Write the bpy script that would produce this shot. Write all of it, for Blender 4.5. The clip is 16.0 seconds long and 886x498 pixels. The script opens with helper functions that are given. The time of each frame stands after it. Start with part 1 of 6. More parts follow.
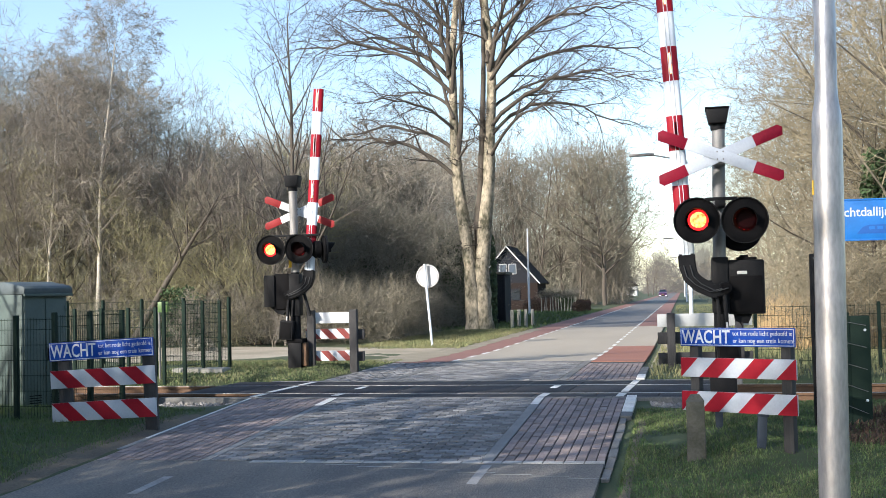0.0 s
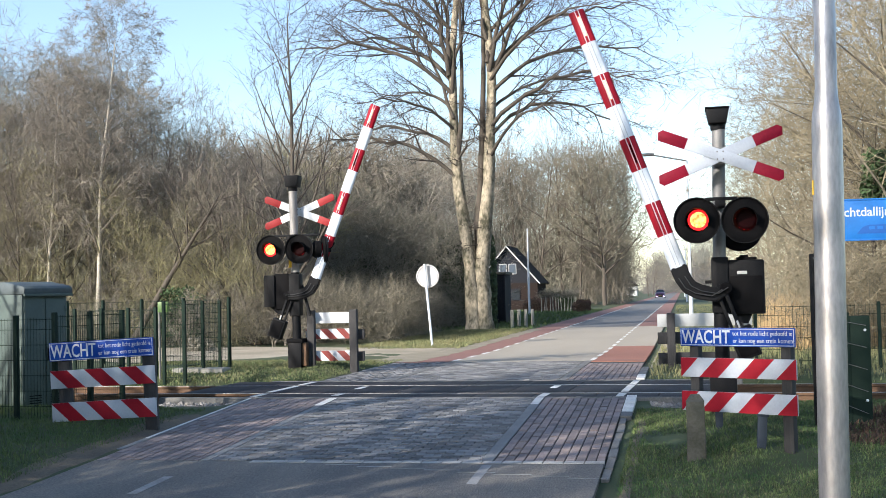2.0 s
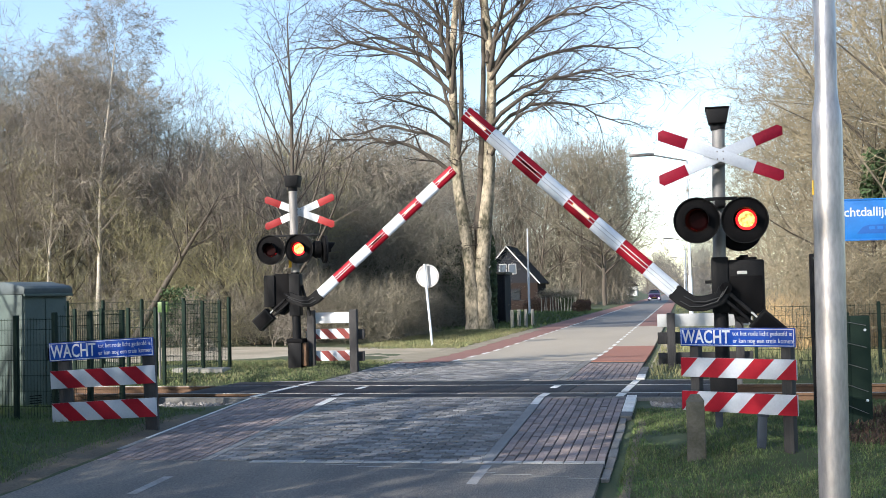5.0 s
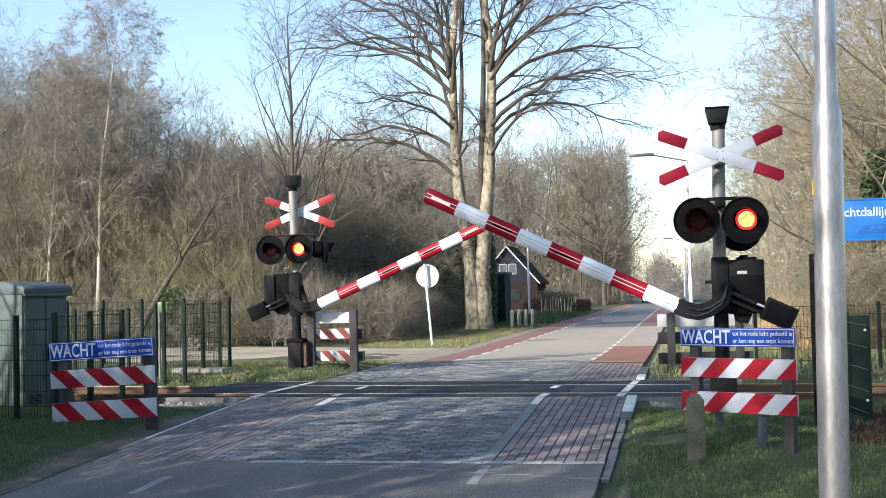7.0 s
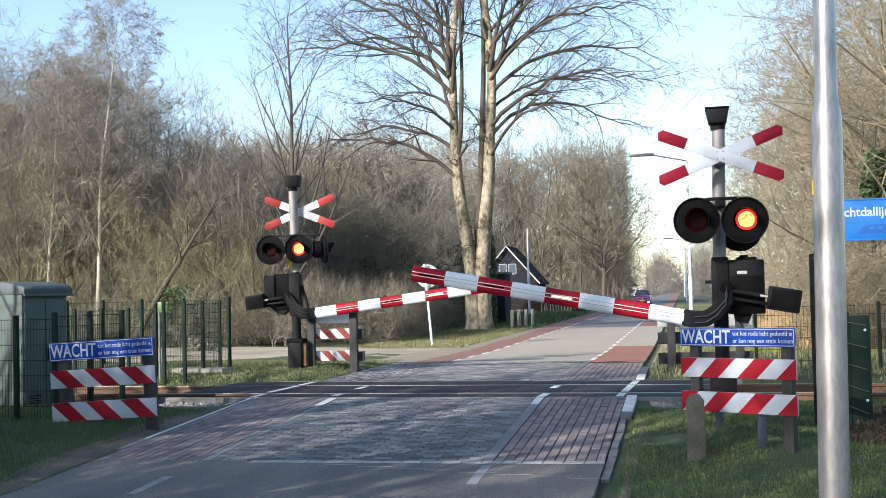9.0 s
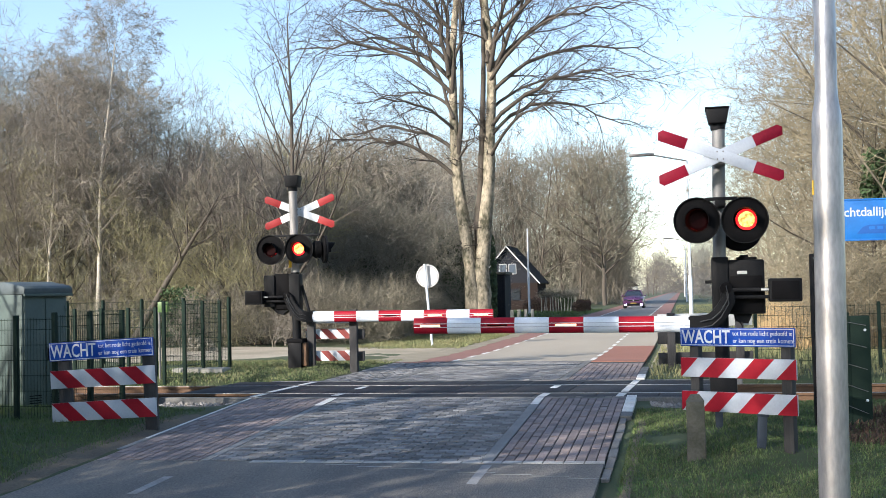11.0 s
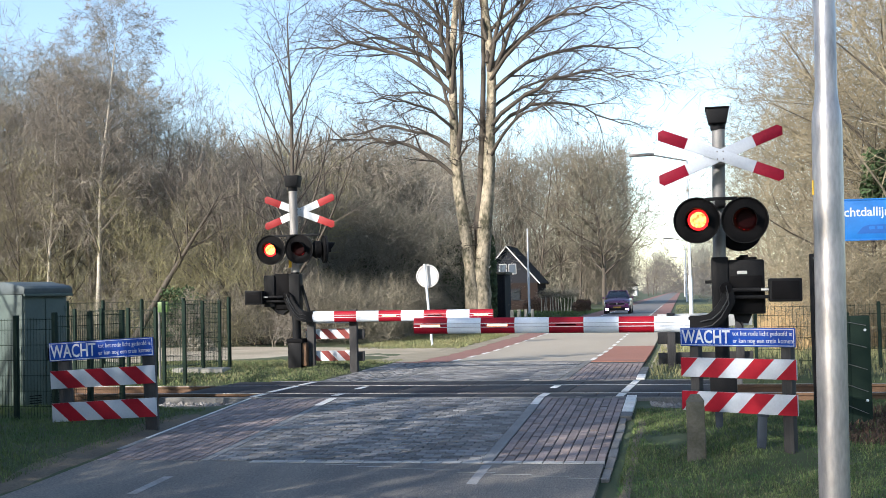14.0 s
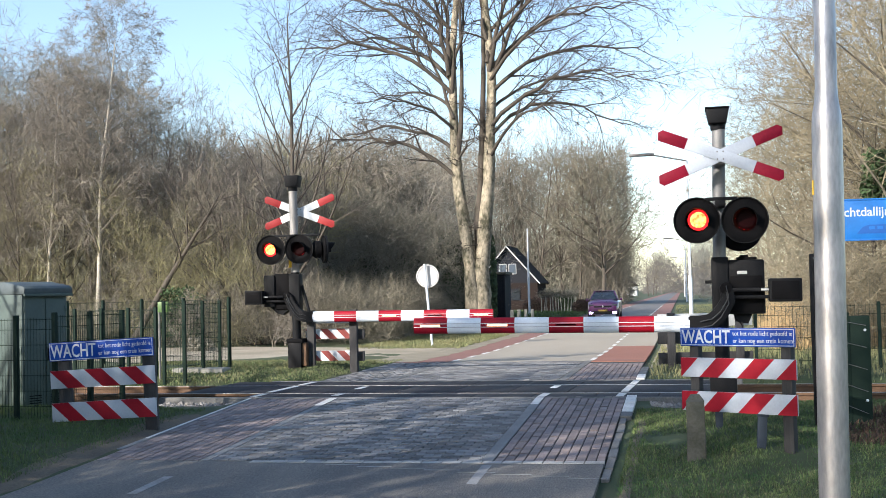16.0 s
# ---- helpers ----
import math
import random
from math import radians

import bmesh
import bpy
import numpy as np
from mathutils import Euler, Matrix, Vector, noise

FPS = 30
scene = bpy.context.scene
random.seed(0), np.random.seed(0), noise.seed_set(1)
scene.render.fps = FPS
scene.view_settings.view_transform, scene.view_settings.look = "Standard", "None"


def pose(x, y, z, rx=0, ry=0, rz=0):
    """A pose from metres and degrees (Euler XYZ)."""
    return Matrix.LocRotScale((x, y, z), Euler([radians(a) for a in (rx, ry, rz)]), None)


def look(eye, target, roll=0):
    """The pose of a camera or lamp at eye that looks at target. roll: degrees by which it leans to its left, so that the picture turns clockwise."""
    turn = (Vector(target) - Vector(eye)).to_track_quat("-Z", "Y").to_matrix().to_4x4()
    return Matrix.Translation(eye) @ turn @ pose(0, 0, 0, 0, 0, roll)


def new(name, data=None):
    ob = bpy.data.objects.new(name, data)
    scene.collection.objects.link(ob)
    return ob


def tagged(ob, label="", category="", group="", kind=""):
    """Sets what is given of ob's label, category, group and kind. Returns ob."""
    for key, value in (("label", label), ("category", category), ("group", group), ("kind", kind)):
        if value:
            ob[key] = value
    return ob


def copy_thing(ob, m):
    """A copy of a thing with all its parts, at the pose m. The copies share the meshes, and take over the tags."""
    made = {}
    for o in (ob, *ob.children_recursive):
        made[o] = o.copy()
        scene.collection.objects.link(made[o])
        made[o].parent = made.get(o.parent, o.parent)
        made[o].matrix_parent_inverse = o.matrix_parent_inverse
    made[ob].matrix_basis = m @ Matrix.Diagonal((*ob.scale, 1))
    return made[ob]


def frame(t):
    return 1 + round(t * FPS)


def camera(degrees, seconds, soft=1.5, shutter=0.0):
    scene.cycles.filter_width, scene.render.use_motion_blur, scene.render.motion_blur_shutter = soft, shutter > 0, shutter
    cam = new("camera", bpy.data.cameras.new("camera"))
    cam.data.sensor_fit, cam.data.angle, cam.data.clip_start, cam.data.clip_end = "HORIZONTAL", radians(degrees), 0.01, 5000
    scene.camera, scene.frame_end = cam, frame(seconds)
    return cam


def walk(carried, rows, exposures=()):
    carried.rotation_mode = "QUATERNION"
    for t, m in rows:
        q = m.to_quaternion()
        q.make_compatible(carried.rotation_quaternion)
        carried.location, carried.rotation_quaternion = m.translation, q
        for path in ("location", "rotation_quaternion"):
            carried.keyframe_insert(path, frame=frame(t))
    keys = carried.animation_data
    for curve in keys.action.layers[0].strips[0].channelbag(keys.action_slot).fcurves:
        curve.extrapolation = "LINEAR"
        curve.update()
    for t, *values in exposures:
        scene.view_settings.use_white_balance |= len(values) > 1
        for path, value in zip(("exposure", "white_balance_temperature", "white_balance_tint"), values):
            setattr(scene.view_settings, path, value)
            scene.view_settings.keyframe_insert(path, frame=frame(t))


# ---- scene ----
# ---- camera: it stands on the verge on a tripod ----
EYE = Vector((0, 0, 1.5))
cam = camera(41.86, 16.0, soft=0.65)
STAND = look(EYE, EYE + Vector((-0.20096, 0.97880, 0.03946)), -1.35)
walk(cam, [(0.0, STAND), (16.0, STAND)])

# ---- light: low winter sun from the left, behind the camera ----
SUN_AZ, SUN_EL = radians(-143), radians(24)
to_sun = Vector((math.sin(SUN_AZ) * math.cos(SUN_EL), math.cos(SUN_AZ) * math.cos(SUN_EL), math.sin(SUN_EL)))
world = bpy.data.worlds.new("sky")
scene.world = world
world.use_nodes = True
wn = world.node_tree.nodes
sky = wn.new("ShaderNodeTexSky")
sky.sky_type, sky.sun_disc = "NISHITA", False
sky.sun_elevation, sky.sun_rotation = SUN_EL, SUN_AZ
sky.air_density, sky.dust_density, sky.ozone_density = 1.0, 0.9, 1.6
wn["Background"].inputs[1].default_value = 0.125
world.node_tree.links.new(sky.outputs[0], wn["Background"].inputs[0])
sun_data = bpy.data.lights.new("sun", "SUN")
sun_data.energy, sun_data.angle, sun_data.color = 3.9, radians(0.53), (1.0, 0.922, 0.83)
sun = new("sun", sun_data)
sun.matrix_world = look(to_sun * 200, (0, 0, 0))
scene.view_settings.exposure = 1.26


# ---- materials ----
def mat(name, c1, c2=None, scale=6.0, rough=0.8, metal=0.0, bump=0.0, fine=None, spread=0.5, obj=False, isle=0.0, rand=0.0, stretch=(1, 1, 1), coat=0.0, spec=0.5):
    """Two colours mixed by a broad and a fine noise; isle and rand vary the value piece by piece."""
    m = bpy.data.materials.new(name)
    m.use_nodes = True
    n, l = m.node_tree.nodes, m.node_tree.links
    b = n["Principled BSDF"]
    b.inputs["Roughness"].default_value, b.inputs["Metallic"].default_value = rough, metal
    b.inputs["Coat Weight"].default_value = coat
    b.inputs["Specular IOR Level"].default_value = spec
    c2 = c2 or tuple(v * 0.75 for v in c1)
    if obj:
        co = n.new("ShaderNodeTexCoord").outputs["Object"]
    else:
        co = n.new("ShaderNodeNewGeometry").outputs["Position"]
    mp = n.new("ShaderNodeMapping")
    mp.inputs["Scale"].default_value = stretch
    l.new(co, mp.inputs[0])
    big, small = n.new("ShaderNodeTexNoise"), n.new("ShaderNodeTexNoise")
    big.inputs["Scale"].default_value, big.inputs["Detail"].default_value = scale, 4
    small.inputs["Scale"].default_value, small.inputs["Detail"].default_value = fine or scale * 14, 3
    for t in (big, small):
        l.new(mp.outputs[0], t.inputs["Vector"])
    av = n.new("ShaderNodeMix")
    av.data_type, av.inputs[0].default_value = "FLOAT", 0.45
    l.new(big.outputs[0], av.inputs[2]), l.new(small.outputs[0], av.inputs[3])
    rg = n.new("ShaderNodeMapRange")
    rg.inputs[1].default_value, rg.inputs[2].default_value = 0.5 - spread * 0.32, 0.5 + spread * 0.32
    l.new(av.outputs[0], rg.inputs[0])
    mx = n.new("ShaderNodeMix")
    mx.data_type = "RGBA"
    mx.inputs[6].default_value, mx.inputs[7].default_value = (*c1, 1), (*c2, 1)
    l.new(rg.outputs[0], mx.inputs[0])
    out = mx.outputs[2]
    if isle or rand:
        src = n.new("ShaderNodeObjectInfo").outputs["Random"] if rand else n.new("ShaderNodeNewGeometry").outputs["Random Per Island"]
        amount = rand or isle
        vr = n.new("ShaderNodeMapRange")
        vr.inputs[3].default_value, vr.inputs[4].default_value = 1 - amount, 1 + amount
        l.new(src, vr.inputs[0])
        hs = n.new("ShaderNodeHueSaturation")
        l.new(vr.outputs[0], hs.inputs["Value"]), l.new(out, hs.inputs["Color"])
        out = hs.outputs[0]
    l.new(out, b.inputs["Base Color"])
    if bump:
        bp = n.new("ShaderNodeBump")
        bp.inputs["Strength"].default_value, bp.inputs["Distance"].default_value = bump, 0.01
        l.new(small.outputs[0], bp.inputs["Height"]), l.new(bp.outputs[0], b.inputs["Normal"])
    rr = n.new("ShaderNodeMapRange")
    rr.inputs[3].default_value, rr.inputs[4].default_value = max(0.02, rough - 0.1), min(1, rough + 0.1)
    l.new(big.outputs[0], rr.inputs[0]), l.new(rr.outputs[0], b.inputs["Roughness"])
    return m


def glow(name, colour, strength):
    m = bpy.data.materials.new(name)
    m.use_nodes = True
    b = m.node_tree.nodes["Principled BSDF"]
    b.inputs["Base Color"].default_value = (*colour, 1)
    b.inputs["Emission Color"].default_value = (*colour, 1)
    b.inputs["Emission Strength"].default_value = strength
    return m


GROUND = mat("leafy_soil_and_grass", (0.022, 0.055, 0.014), (0.06, 0.06, 0.028), 0.9, 0.95, bump=0.6, fine=9, spread=0.8)
ASPHALT = mat("worn_asphalt", (0.095, 0.092, 0.088), (0.20, 0.183, 0.158), 1.1, 0.82, bump=1.0, fine=60, spread=0.34, stretch=(1, 0.35, 1))
# first stretch of the far road, sunlight put into its pale colour
ASPHALT_SUNLIT = mat("sunlit_worn_asphalt", (0.28, 0.25, 0.20), (0.35, 0.312, 0.255), 0.6, 0.8, bump=0.2, fine=50, stretch=(1, 0.3, 1))
RED_ASPHALT = mat("red_asphalt", (0.185, 0.088, 0.07), (0.235, 0.12, 0.098), 1.2, 0.85, bump=0.2, fine=50)
BED = mat("joint_sand", (0.03, 0.03, 0.03), (0.05, 0.047, 0.044), 5, 0.95)
PAVER_GREY = mat("grey_concrete_paver", (0.105, 0.109, 0.118), (0.205, 0.203, 0.20), 0.8, 0.85, bump=0.4, fine=60, rand=0.5, spread=0.5)
PAVER_GREY_J = mat("grey_concrete_paver_joined", (0.105, 0.109, 0.118), (0.205, 0.203, 0.20), 0.8, 0.85, bump=0.4, fine=60, isle=0.5, spread=0.5)
PAVER_RED = mat("red_clay_paver", (0.165, 0.138, 0.137), (0.215, 0.178, 0.173), 1.1, 0.85, bump=0.3, fine=60, rand=0.25)
PAVER_RED_J = mat("red_clay_paver_joined", (0.165, 0.138, 0.137), (0.215, 0.178, 0.173), 1.1, 0.85, bump=0.3, fine=60, isle=0.25)
CONCRETE = mat("weathered_concrete", (0.34, 0.33, 0.30), (0.24, 0.235, 0.20), 3, 0.9, bump=0.4, fine=45)
KERB = mat("pale_concrete_kerb", (0.19, 0.19, 0.185), (0.10, 0.10, 0.095), 3, 0.88, bump=0.3, fine=45)
BAND = mat("grey_paver_band", (0.20, 0.205, 0.21), (0.155, 0.16, 0.165), 3, 0.88, bump=0.3, fine=45)
SOIL = mat("bare_brown_soil", (0.075, 0.064, 0.048), (0.125, 0.104, 0.074), 2.5, 0.95, bump=0.8, fine=30)
SAND = mat("pale_sandy_verge", (0.27, 0.235, 0.18), (0.19, 0.17, 0.115), 1.5, 0.95, bump=0.6, fine=25)
GREY_TWIG = mat("grey_brown_twig", (0.33, 0.30, 0.245), (0.20, 0.18, 0.148), 1.2, 0.9, obj=True, isle=0.35)
# distance haze is mixed into this twig colour as grey
HAZE_TWIG = mat("hazy_grey_twig", (0.15, 0.14, 0.13), (0.105, 0.098, 0.092), 0.5, 0.9, obj=True, isle=0.2)
# the same road further on, darkened to stand for shade
ASPHALT_SHADED = mat("shaded_grey_asphalt", (0.105, 0.105, 0.107), (0.145, 0.142, 0.14), 0.6, 0.8, bump=0.2, fine=50, stretch=(1, 0.3, 1))
FADED = mat("faded_road_paint", (0.30, 0.30, 0.295), (0.17, 0.17, 0.17), 5, 0.75, fine=40, spread=0.6)
ROADPAINT = mat("worn_white_road_paint", (0.72, 0.72, 0.70), (0.45, 0.45, 0.43), 4, 0.7, fine=40, spread=0.7)
RUBBER = mat("black_rubber_panel", (0.022, 0.023, 0.026), (0.034, 0.034, 0.038), 2, 0.7, bump=0.3, fine=60, spec=0.2)
RUST = mat("rusty_rail_side", (0.13, 0.07, 0.036), (0.075, 0.045, 0.028), 6, 0.85, bump=0.3)
STEEL = mat("polished_rail_head", (0.34, 0.33, 0.32), (0.24, 0.235, 0.23), 8, 0.45, 1.0)
BALLAST = mat("grey_brown_ballast", (0.22, 0.205, 0.19), (0.32, 0.30, 0.28), 7, 0.95, bump=0.5, isle=0.35)
SLEEPER = mat("concrete_sleeper", (0.27, 0.26, 0.24), (0.19, 0.18, 0.16), 5, 0.9, bump=0.3)
BLACK = mat("black_paint", (0.007, 0.0075, 0.009), (0.012, 0.0125, 0.014), 5, 0.6, bump=0.05, spec=0.1)
BLACK_MATT = mat("matt_black_paint", (0.004, 0.004, 0.0045), (0.007, 0.007, 0.008), 6, 0.8, spec=0.08)
GALV = mat("galvanised_steel", (0.40, 0.40, 0.42), (0.20, 0.20, 0.22), 6, 0.36, 0.65, bump=0.15, fine=45, stretch=(1, 1, 0.3), spread=0.6)
GALV_DULL = mat("dull_galvanised_steel", (0.20, 0.20, 0.20), (0.14, 0.14, 0.14), 6, 0.6, 0.4, bump=0.1)
WHITE = mat("white_enamel", (0.62, 0.65, 0.69), (0.50, 0.53, 0.57), 3, 0.5, spec=0.25)
# white of the near cross and boards, greyed to stand for shade
SHADED_WHITE = mat("shaded_white_enamel", (0.43, 0.47, 0.54), (0.36, 0.40, 0.46), 2.5, 0.55, spec=0.2, fine=50)
WHITE_TUBE = mat("ribbed_white_tube", (0.66, 0.71, 0.78), (0.54, 0.59, 0.66), 3, 0.45)
RED = mat("red_enamel", (0.275, 0.006, 0.018), (0.22, 0.005, 0.015), 3, 0.5, spec=0.18)
# red of the near cross ends, darkened to stand for shade
SHADED_RED = mat("shaded_red_enamel", (0.19, 0.006, 0.022), (0.15, 0.005, 0.018), 3, 0.55, spec=0.12)
BLUE = mat("blue_enamel", (0.005, 0.055, 0.34), (0.005, 0.048, 0.28), 3, 0.45, spec=0.2)
SKYBLUE = mat("bright_blue_sign_face", (0.012, 0.17, 0.55), (0.010, 0.145, 0.47), 2, 0.4)
WOODGREY = mat("weathered_dark_wood", (0.02, 0.02, 0.022), (0.042, 0.041, 0.042), 6, 0.85, bump=0.4, stretch=(1, 1, 0.15), obj=True)
GREEN = mat("dark_green_fence_paint", (0.011, 0.022, 0.017), (0.016, 0.028, 0.022), 5, 0.75, spec=0.08)
CABINET = mat("grey_green_cabinet_paint", (0.058, 0.088, 0.08), (0.045, 0.068, 0.062), 2, 0.55, bump=0.1)
CABINET_ROOF = mat("pale_cabinet_roof_paint", (0.07, 0.092, 0.10), (0.042, 0.056, 0.062), 4, 0.6, bump=0.15)
BARK = mat("grey_brown_bark", (0.26, 0.232, 0.18), (0.11, 0.098, 0.073), 1.8, 0.95, bump=1.0, fine=8, stretch=(1, 1, 0.5), obj=True, spread=0.5)
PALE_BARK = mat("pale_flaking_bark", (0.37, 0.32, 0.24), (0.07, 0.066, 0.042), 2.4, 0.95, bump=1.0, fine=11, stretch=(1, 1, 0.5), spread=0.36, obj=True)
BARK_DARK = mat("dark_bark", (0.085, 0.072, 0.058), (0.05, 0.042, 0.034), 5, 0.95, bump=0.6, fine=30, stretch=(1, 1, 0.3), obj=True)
BIRCH = mat("white_birch_bark", (0.62, 0.58, 0.50), (0.20, 0.17, 0.14), 5, 0.85, bump=0.4, fine=16, stretch=(0.6, 0.6, 1.6), obj=True, spread=0.7)
TWIG = mat("brown_twig", (0.195, 0.175, 0.13), (0.122, 0.11, 0.083), 1.5, 0.9, obj=True, isle=0.35)
TWIG_PURPLE = mat("purple_brown_twig", (0.225, 0.2, 0.168), (0.143, 0.127, 0.108), 1.5, 0.9, obj=True, isle=0.3)
TWIG_TAN = mat("tan_twig", (0.245, 0.21, 0.14), (0.145, 0.125, 0.085), 1.5, 0.9, obj=True, isle=0.35)
TWIG_GREEN = mat("mossy_twig", (0.29, 0.268, 0.145), (0.18, 0.168, 0.092), 1.5, 0.9, obj=True, isle=0.35)
REED = mat("dry_reed", (0.50, 0.36, 0.19), (0.36, 0.25, 0.13), 2, 0.9, isle=0.35)
GRASS = mat("grass_blade", (0.027, 0.078, 0.02), (0.118, 0.15, 0.052), 1.1, 0.8, isle=0.4, spread=0.6)
GRASS_DRY = mat("dry_grass_blade", (0.095, 0.125, 0.045), (0.215, 0.195, 0.10), 1.0, 0.8, isle=0.35)
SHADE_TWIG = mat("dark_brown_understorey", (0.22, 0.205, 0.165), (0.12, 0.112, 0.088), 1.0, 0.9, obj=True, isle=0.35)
FAR_TWIG = mat("far_grey_brown_twig", (0.21, 0.187, 0.15), (0.13, 0.116, 0.093), 0.4, 0.9, obj=True, isle=0.3)
IVY = mat("ivy_leaf", (0.025, 0.055, 0.018), (0.05, 0.085, 0.03), 2, 0.6, isle=0.4)
CONIFER = mat("conifer_needles", (0.035, 0.055, 0.028), (0.055, 0.07, 0.036), 1.5, 0.9, isle=0.4, spec=0.12)
HEDGE = mat("brown_hedge_leaf", (0.085, 0.05, 0.034), (0.05, 0.033, 0.023), 2, 0.85, isle=0.4)
HOUSEWALL = mat("dark_stained_boards", (0.014, 0.016, 0.021), (0.020, 0.022, 0.028), 3, 0.8, spec=0.1)
HOUSEBRICK = mat("brown_brick_wall", (0.026, 0.019, 0.017), (0.018, 0.0135, 0.0125), 9, 0.9, spec=0.1)
ROOF = mat("dark_roof_tile", (0.014, 0.013, 0.013), (0.022, 0.02, 0.019), 4, 0.8, spec=0.15)
PANE = mat("window_pane", (0.02, 0.025, 0.03), (0.03, 0.035, 0.04), 3, 0.08)
CARPAINT = mat("dark_plum_car_paint", (0.062, 0.007, 0.066), (0.048, 0.006, 0.052), 3, 0.3, 0.2, coat=0.6)
TYRE = mat("tyre_rubber", (0.015, 0.015, 0.015), (0.025, 0.025, 0.025), 8, 0.85)
LENS_OFF = mat("unlit_red_lens", (0.012, 0.0012, 0.0018), (0.007, 0.0007, 0.0011), 9, 0.5, spec=0.05)
LENS_ON = glow("lit_lamp", (1.0, 0.20, 0.035), 3.0)
_n, _l = LENS_ON.node_tree.nodes, LENS_ON.node_tree.links
_co, _vo, _mx = _n.new("ShaderNodeTexCoord"), _n.new("ShaderNodeTexNoise"), _n.new("ShaderNodeMix")
_vo.inputs["Scale"].default_value, _vo.inputs["Detail"].default_value = 26, 2
_rg = _n.new("ShaderNodeMapRange")
_rg.inputs[1].default_value, _rg.inputs[2].default_value = 0.38, 0.58
_mx.data_type = "RGBA"
_mx.inputs[6].default_value, _mx.inputs[7].default_value = (1.0, 0.05, 0.01, 1), (1.0, 0.27, 0.06, 1)
_l.new(_co.outputs["Object"], _vo.inputs["Vector"]), _l.new(_vo.outputs[0], _rg.inputs[0]), _l.new(_rg.outputs[0], _mx.inputs[0])
_l.new(_mx.outputs[2], _n["Principled BSDF"].inputs["Emission Color"])
LENS_RIM = glow("lit_lamp_rim", (1.0, 0.012, 0.016), 0.8)
LED_ON = glow("lit_boom_light", (1.0, 0.47, 0.22), 1.5)
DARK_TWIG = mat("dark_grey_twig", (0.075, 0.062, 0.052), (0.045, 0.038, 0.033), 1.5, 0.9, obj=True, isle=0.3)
HEADLIGHT = glow("car_daylight_lamp", (0.62, 0.5, 1.0), 6.0)
CAR_GLASS = mat("tinted_car_glass", (0.025, 0.035, 0.05), (0.018, 0.026, 0.036), 2, 0.25, spec=0.25)
PLATE = mat("dusty_yellow_plate", (0.22, 0.15, 0.02), (0.16, 0.11, 0.02), 9, 0.6)
YELLOW = mat("yellow_sticker", (0.75, 0.50, 0.02), (0.65, 0.42, 0.02), 5, 0.5)
PALE_GREY = mat("pale_grey_panel", (0.45, 0.46, 0.46), (0.36, 0.37, 0.37), 4, 0.6)
PATH = mat("pale_sandy_concrete", (0.40, 0.35, 0.275), (0.20, 0.175, 0.125), 0.55, 0.92, bump=0.3, fine=25)


# ---- mesh helpers ----
def mesh_of(name, bm, material, smooth=True):
    me = bpy.data.meshes.new(name)
    bmesh.ops.recalc_face_normals(bm, faces=bm.faces)
    bm.to_mesh(me)
    bm.free()
    me.materials.append(material)
    if smooth:
        me.polygons.foreach_set("use_smooth", [True] * len(me.polygons))
        me.set_sharp_from_angle(angle=radians(35))
    return me


def part(name, bm, material, parent=None, label="", smooth=True):
    ob = new(name, mesh_of(name, bm, material, smooth))
    ob.parent = parent
    return tagged(ob, label)


def raw(name, verts, faces, material, parent=None, label="", smooth=False):
    me = bpy.data.meshes.new(name)
    me.from_pydata(verts, [], faces)
    me.materials.append(material)
    if smooth:
        me.polygons.foreach_set("use_smooth", [True] * len(me.polygons))
    ob = new(name, me)
    ob.parent = parent
    return tagged(ob, label)


def thing(name, m, label, category, group=""):
    ob = new(name)
    ob.matrix_basis = m
    ob.empty_display_size = 0.1
    return tagged(ob, label, category, group)


def box(x0, x1, y0, y1, z0, z1, bevel=0.0, bm=None, turn=None, seg=2):
    """A box with rounded edges, put into bm."""
    bm = bm or bmesh.new()
    t = bmesh.new()
    bmesh.ops.create_cube(t, size=1)
    for v in t.verts:
        v.co = Vector((x0 + (v.co.x + 0.5) * (x1 - x0), y0 + (v.co.y + 0.5) * (y1 - y0), z0 + (v.co.z + 0.5) * (z1 - z0)))
    if bevel:
        bmesh.ops.bevel(t, geom=list(t.edges), offset=bevel, segments=seg, affect="EDGES", profile=0.5)
    if turn is not None:
        t.transform(turn)
    me = bpy.data.meshes.new("tmp")
    t.to_mesh(me)
    t.free()
    bm.from_mesh(me)
    bpy.data.meshes.remove(me)
    return bm


def rod(p0, p1, r0, r1=None, n=12, bm=None, caps=True):
    """A round bar from p0 to p1."""
    bm = bm or bmesh.new()
    p0, p1 = Vector(p0), Vector(p1)
    r1 = r0 if r1 is None else r1
    q = (p1 - p0).to_track_quat("Z", "Y")
    rings = []
    for p, r in ((p0, r0), (p1, r1)):
        rings.append([bm.verts.new(p + q @ Vector((r * math.cos(a), r * math.sin(a), 0))) for a in (2 * math.pi * k / n for k in range(n))])
    for k in range(n):
        bm.faces.new((rings[0][k], rings[0][(k + 1) % n], rings[1][(k + 1) % n], rings[1][k]))
    if caps:
        bm.faces.new(rings[0][::-1]), bm.faces.new(rings[1])
    return bm


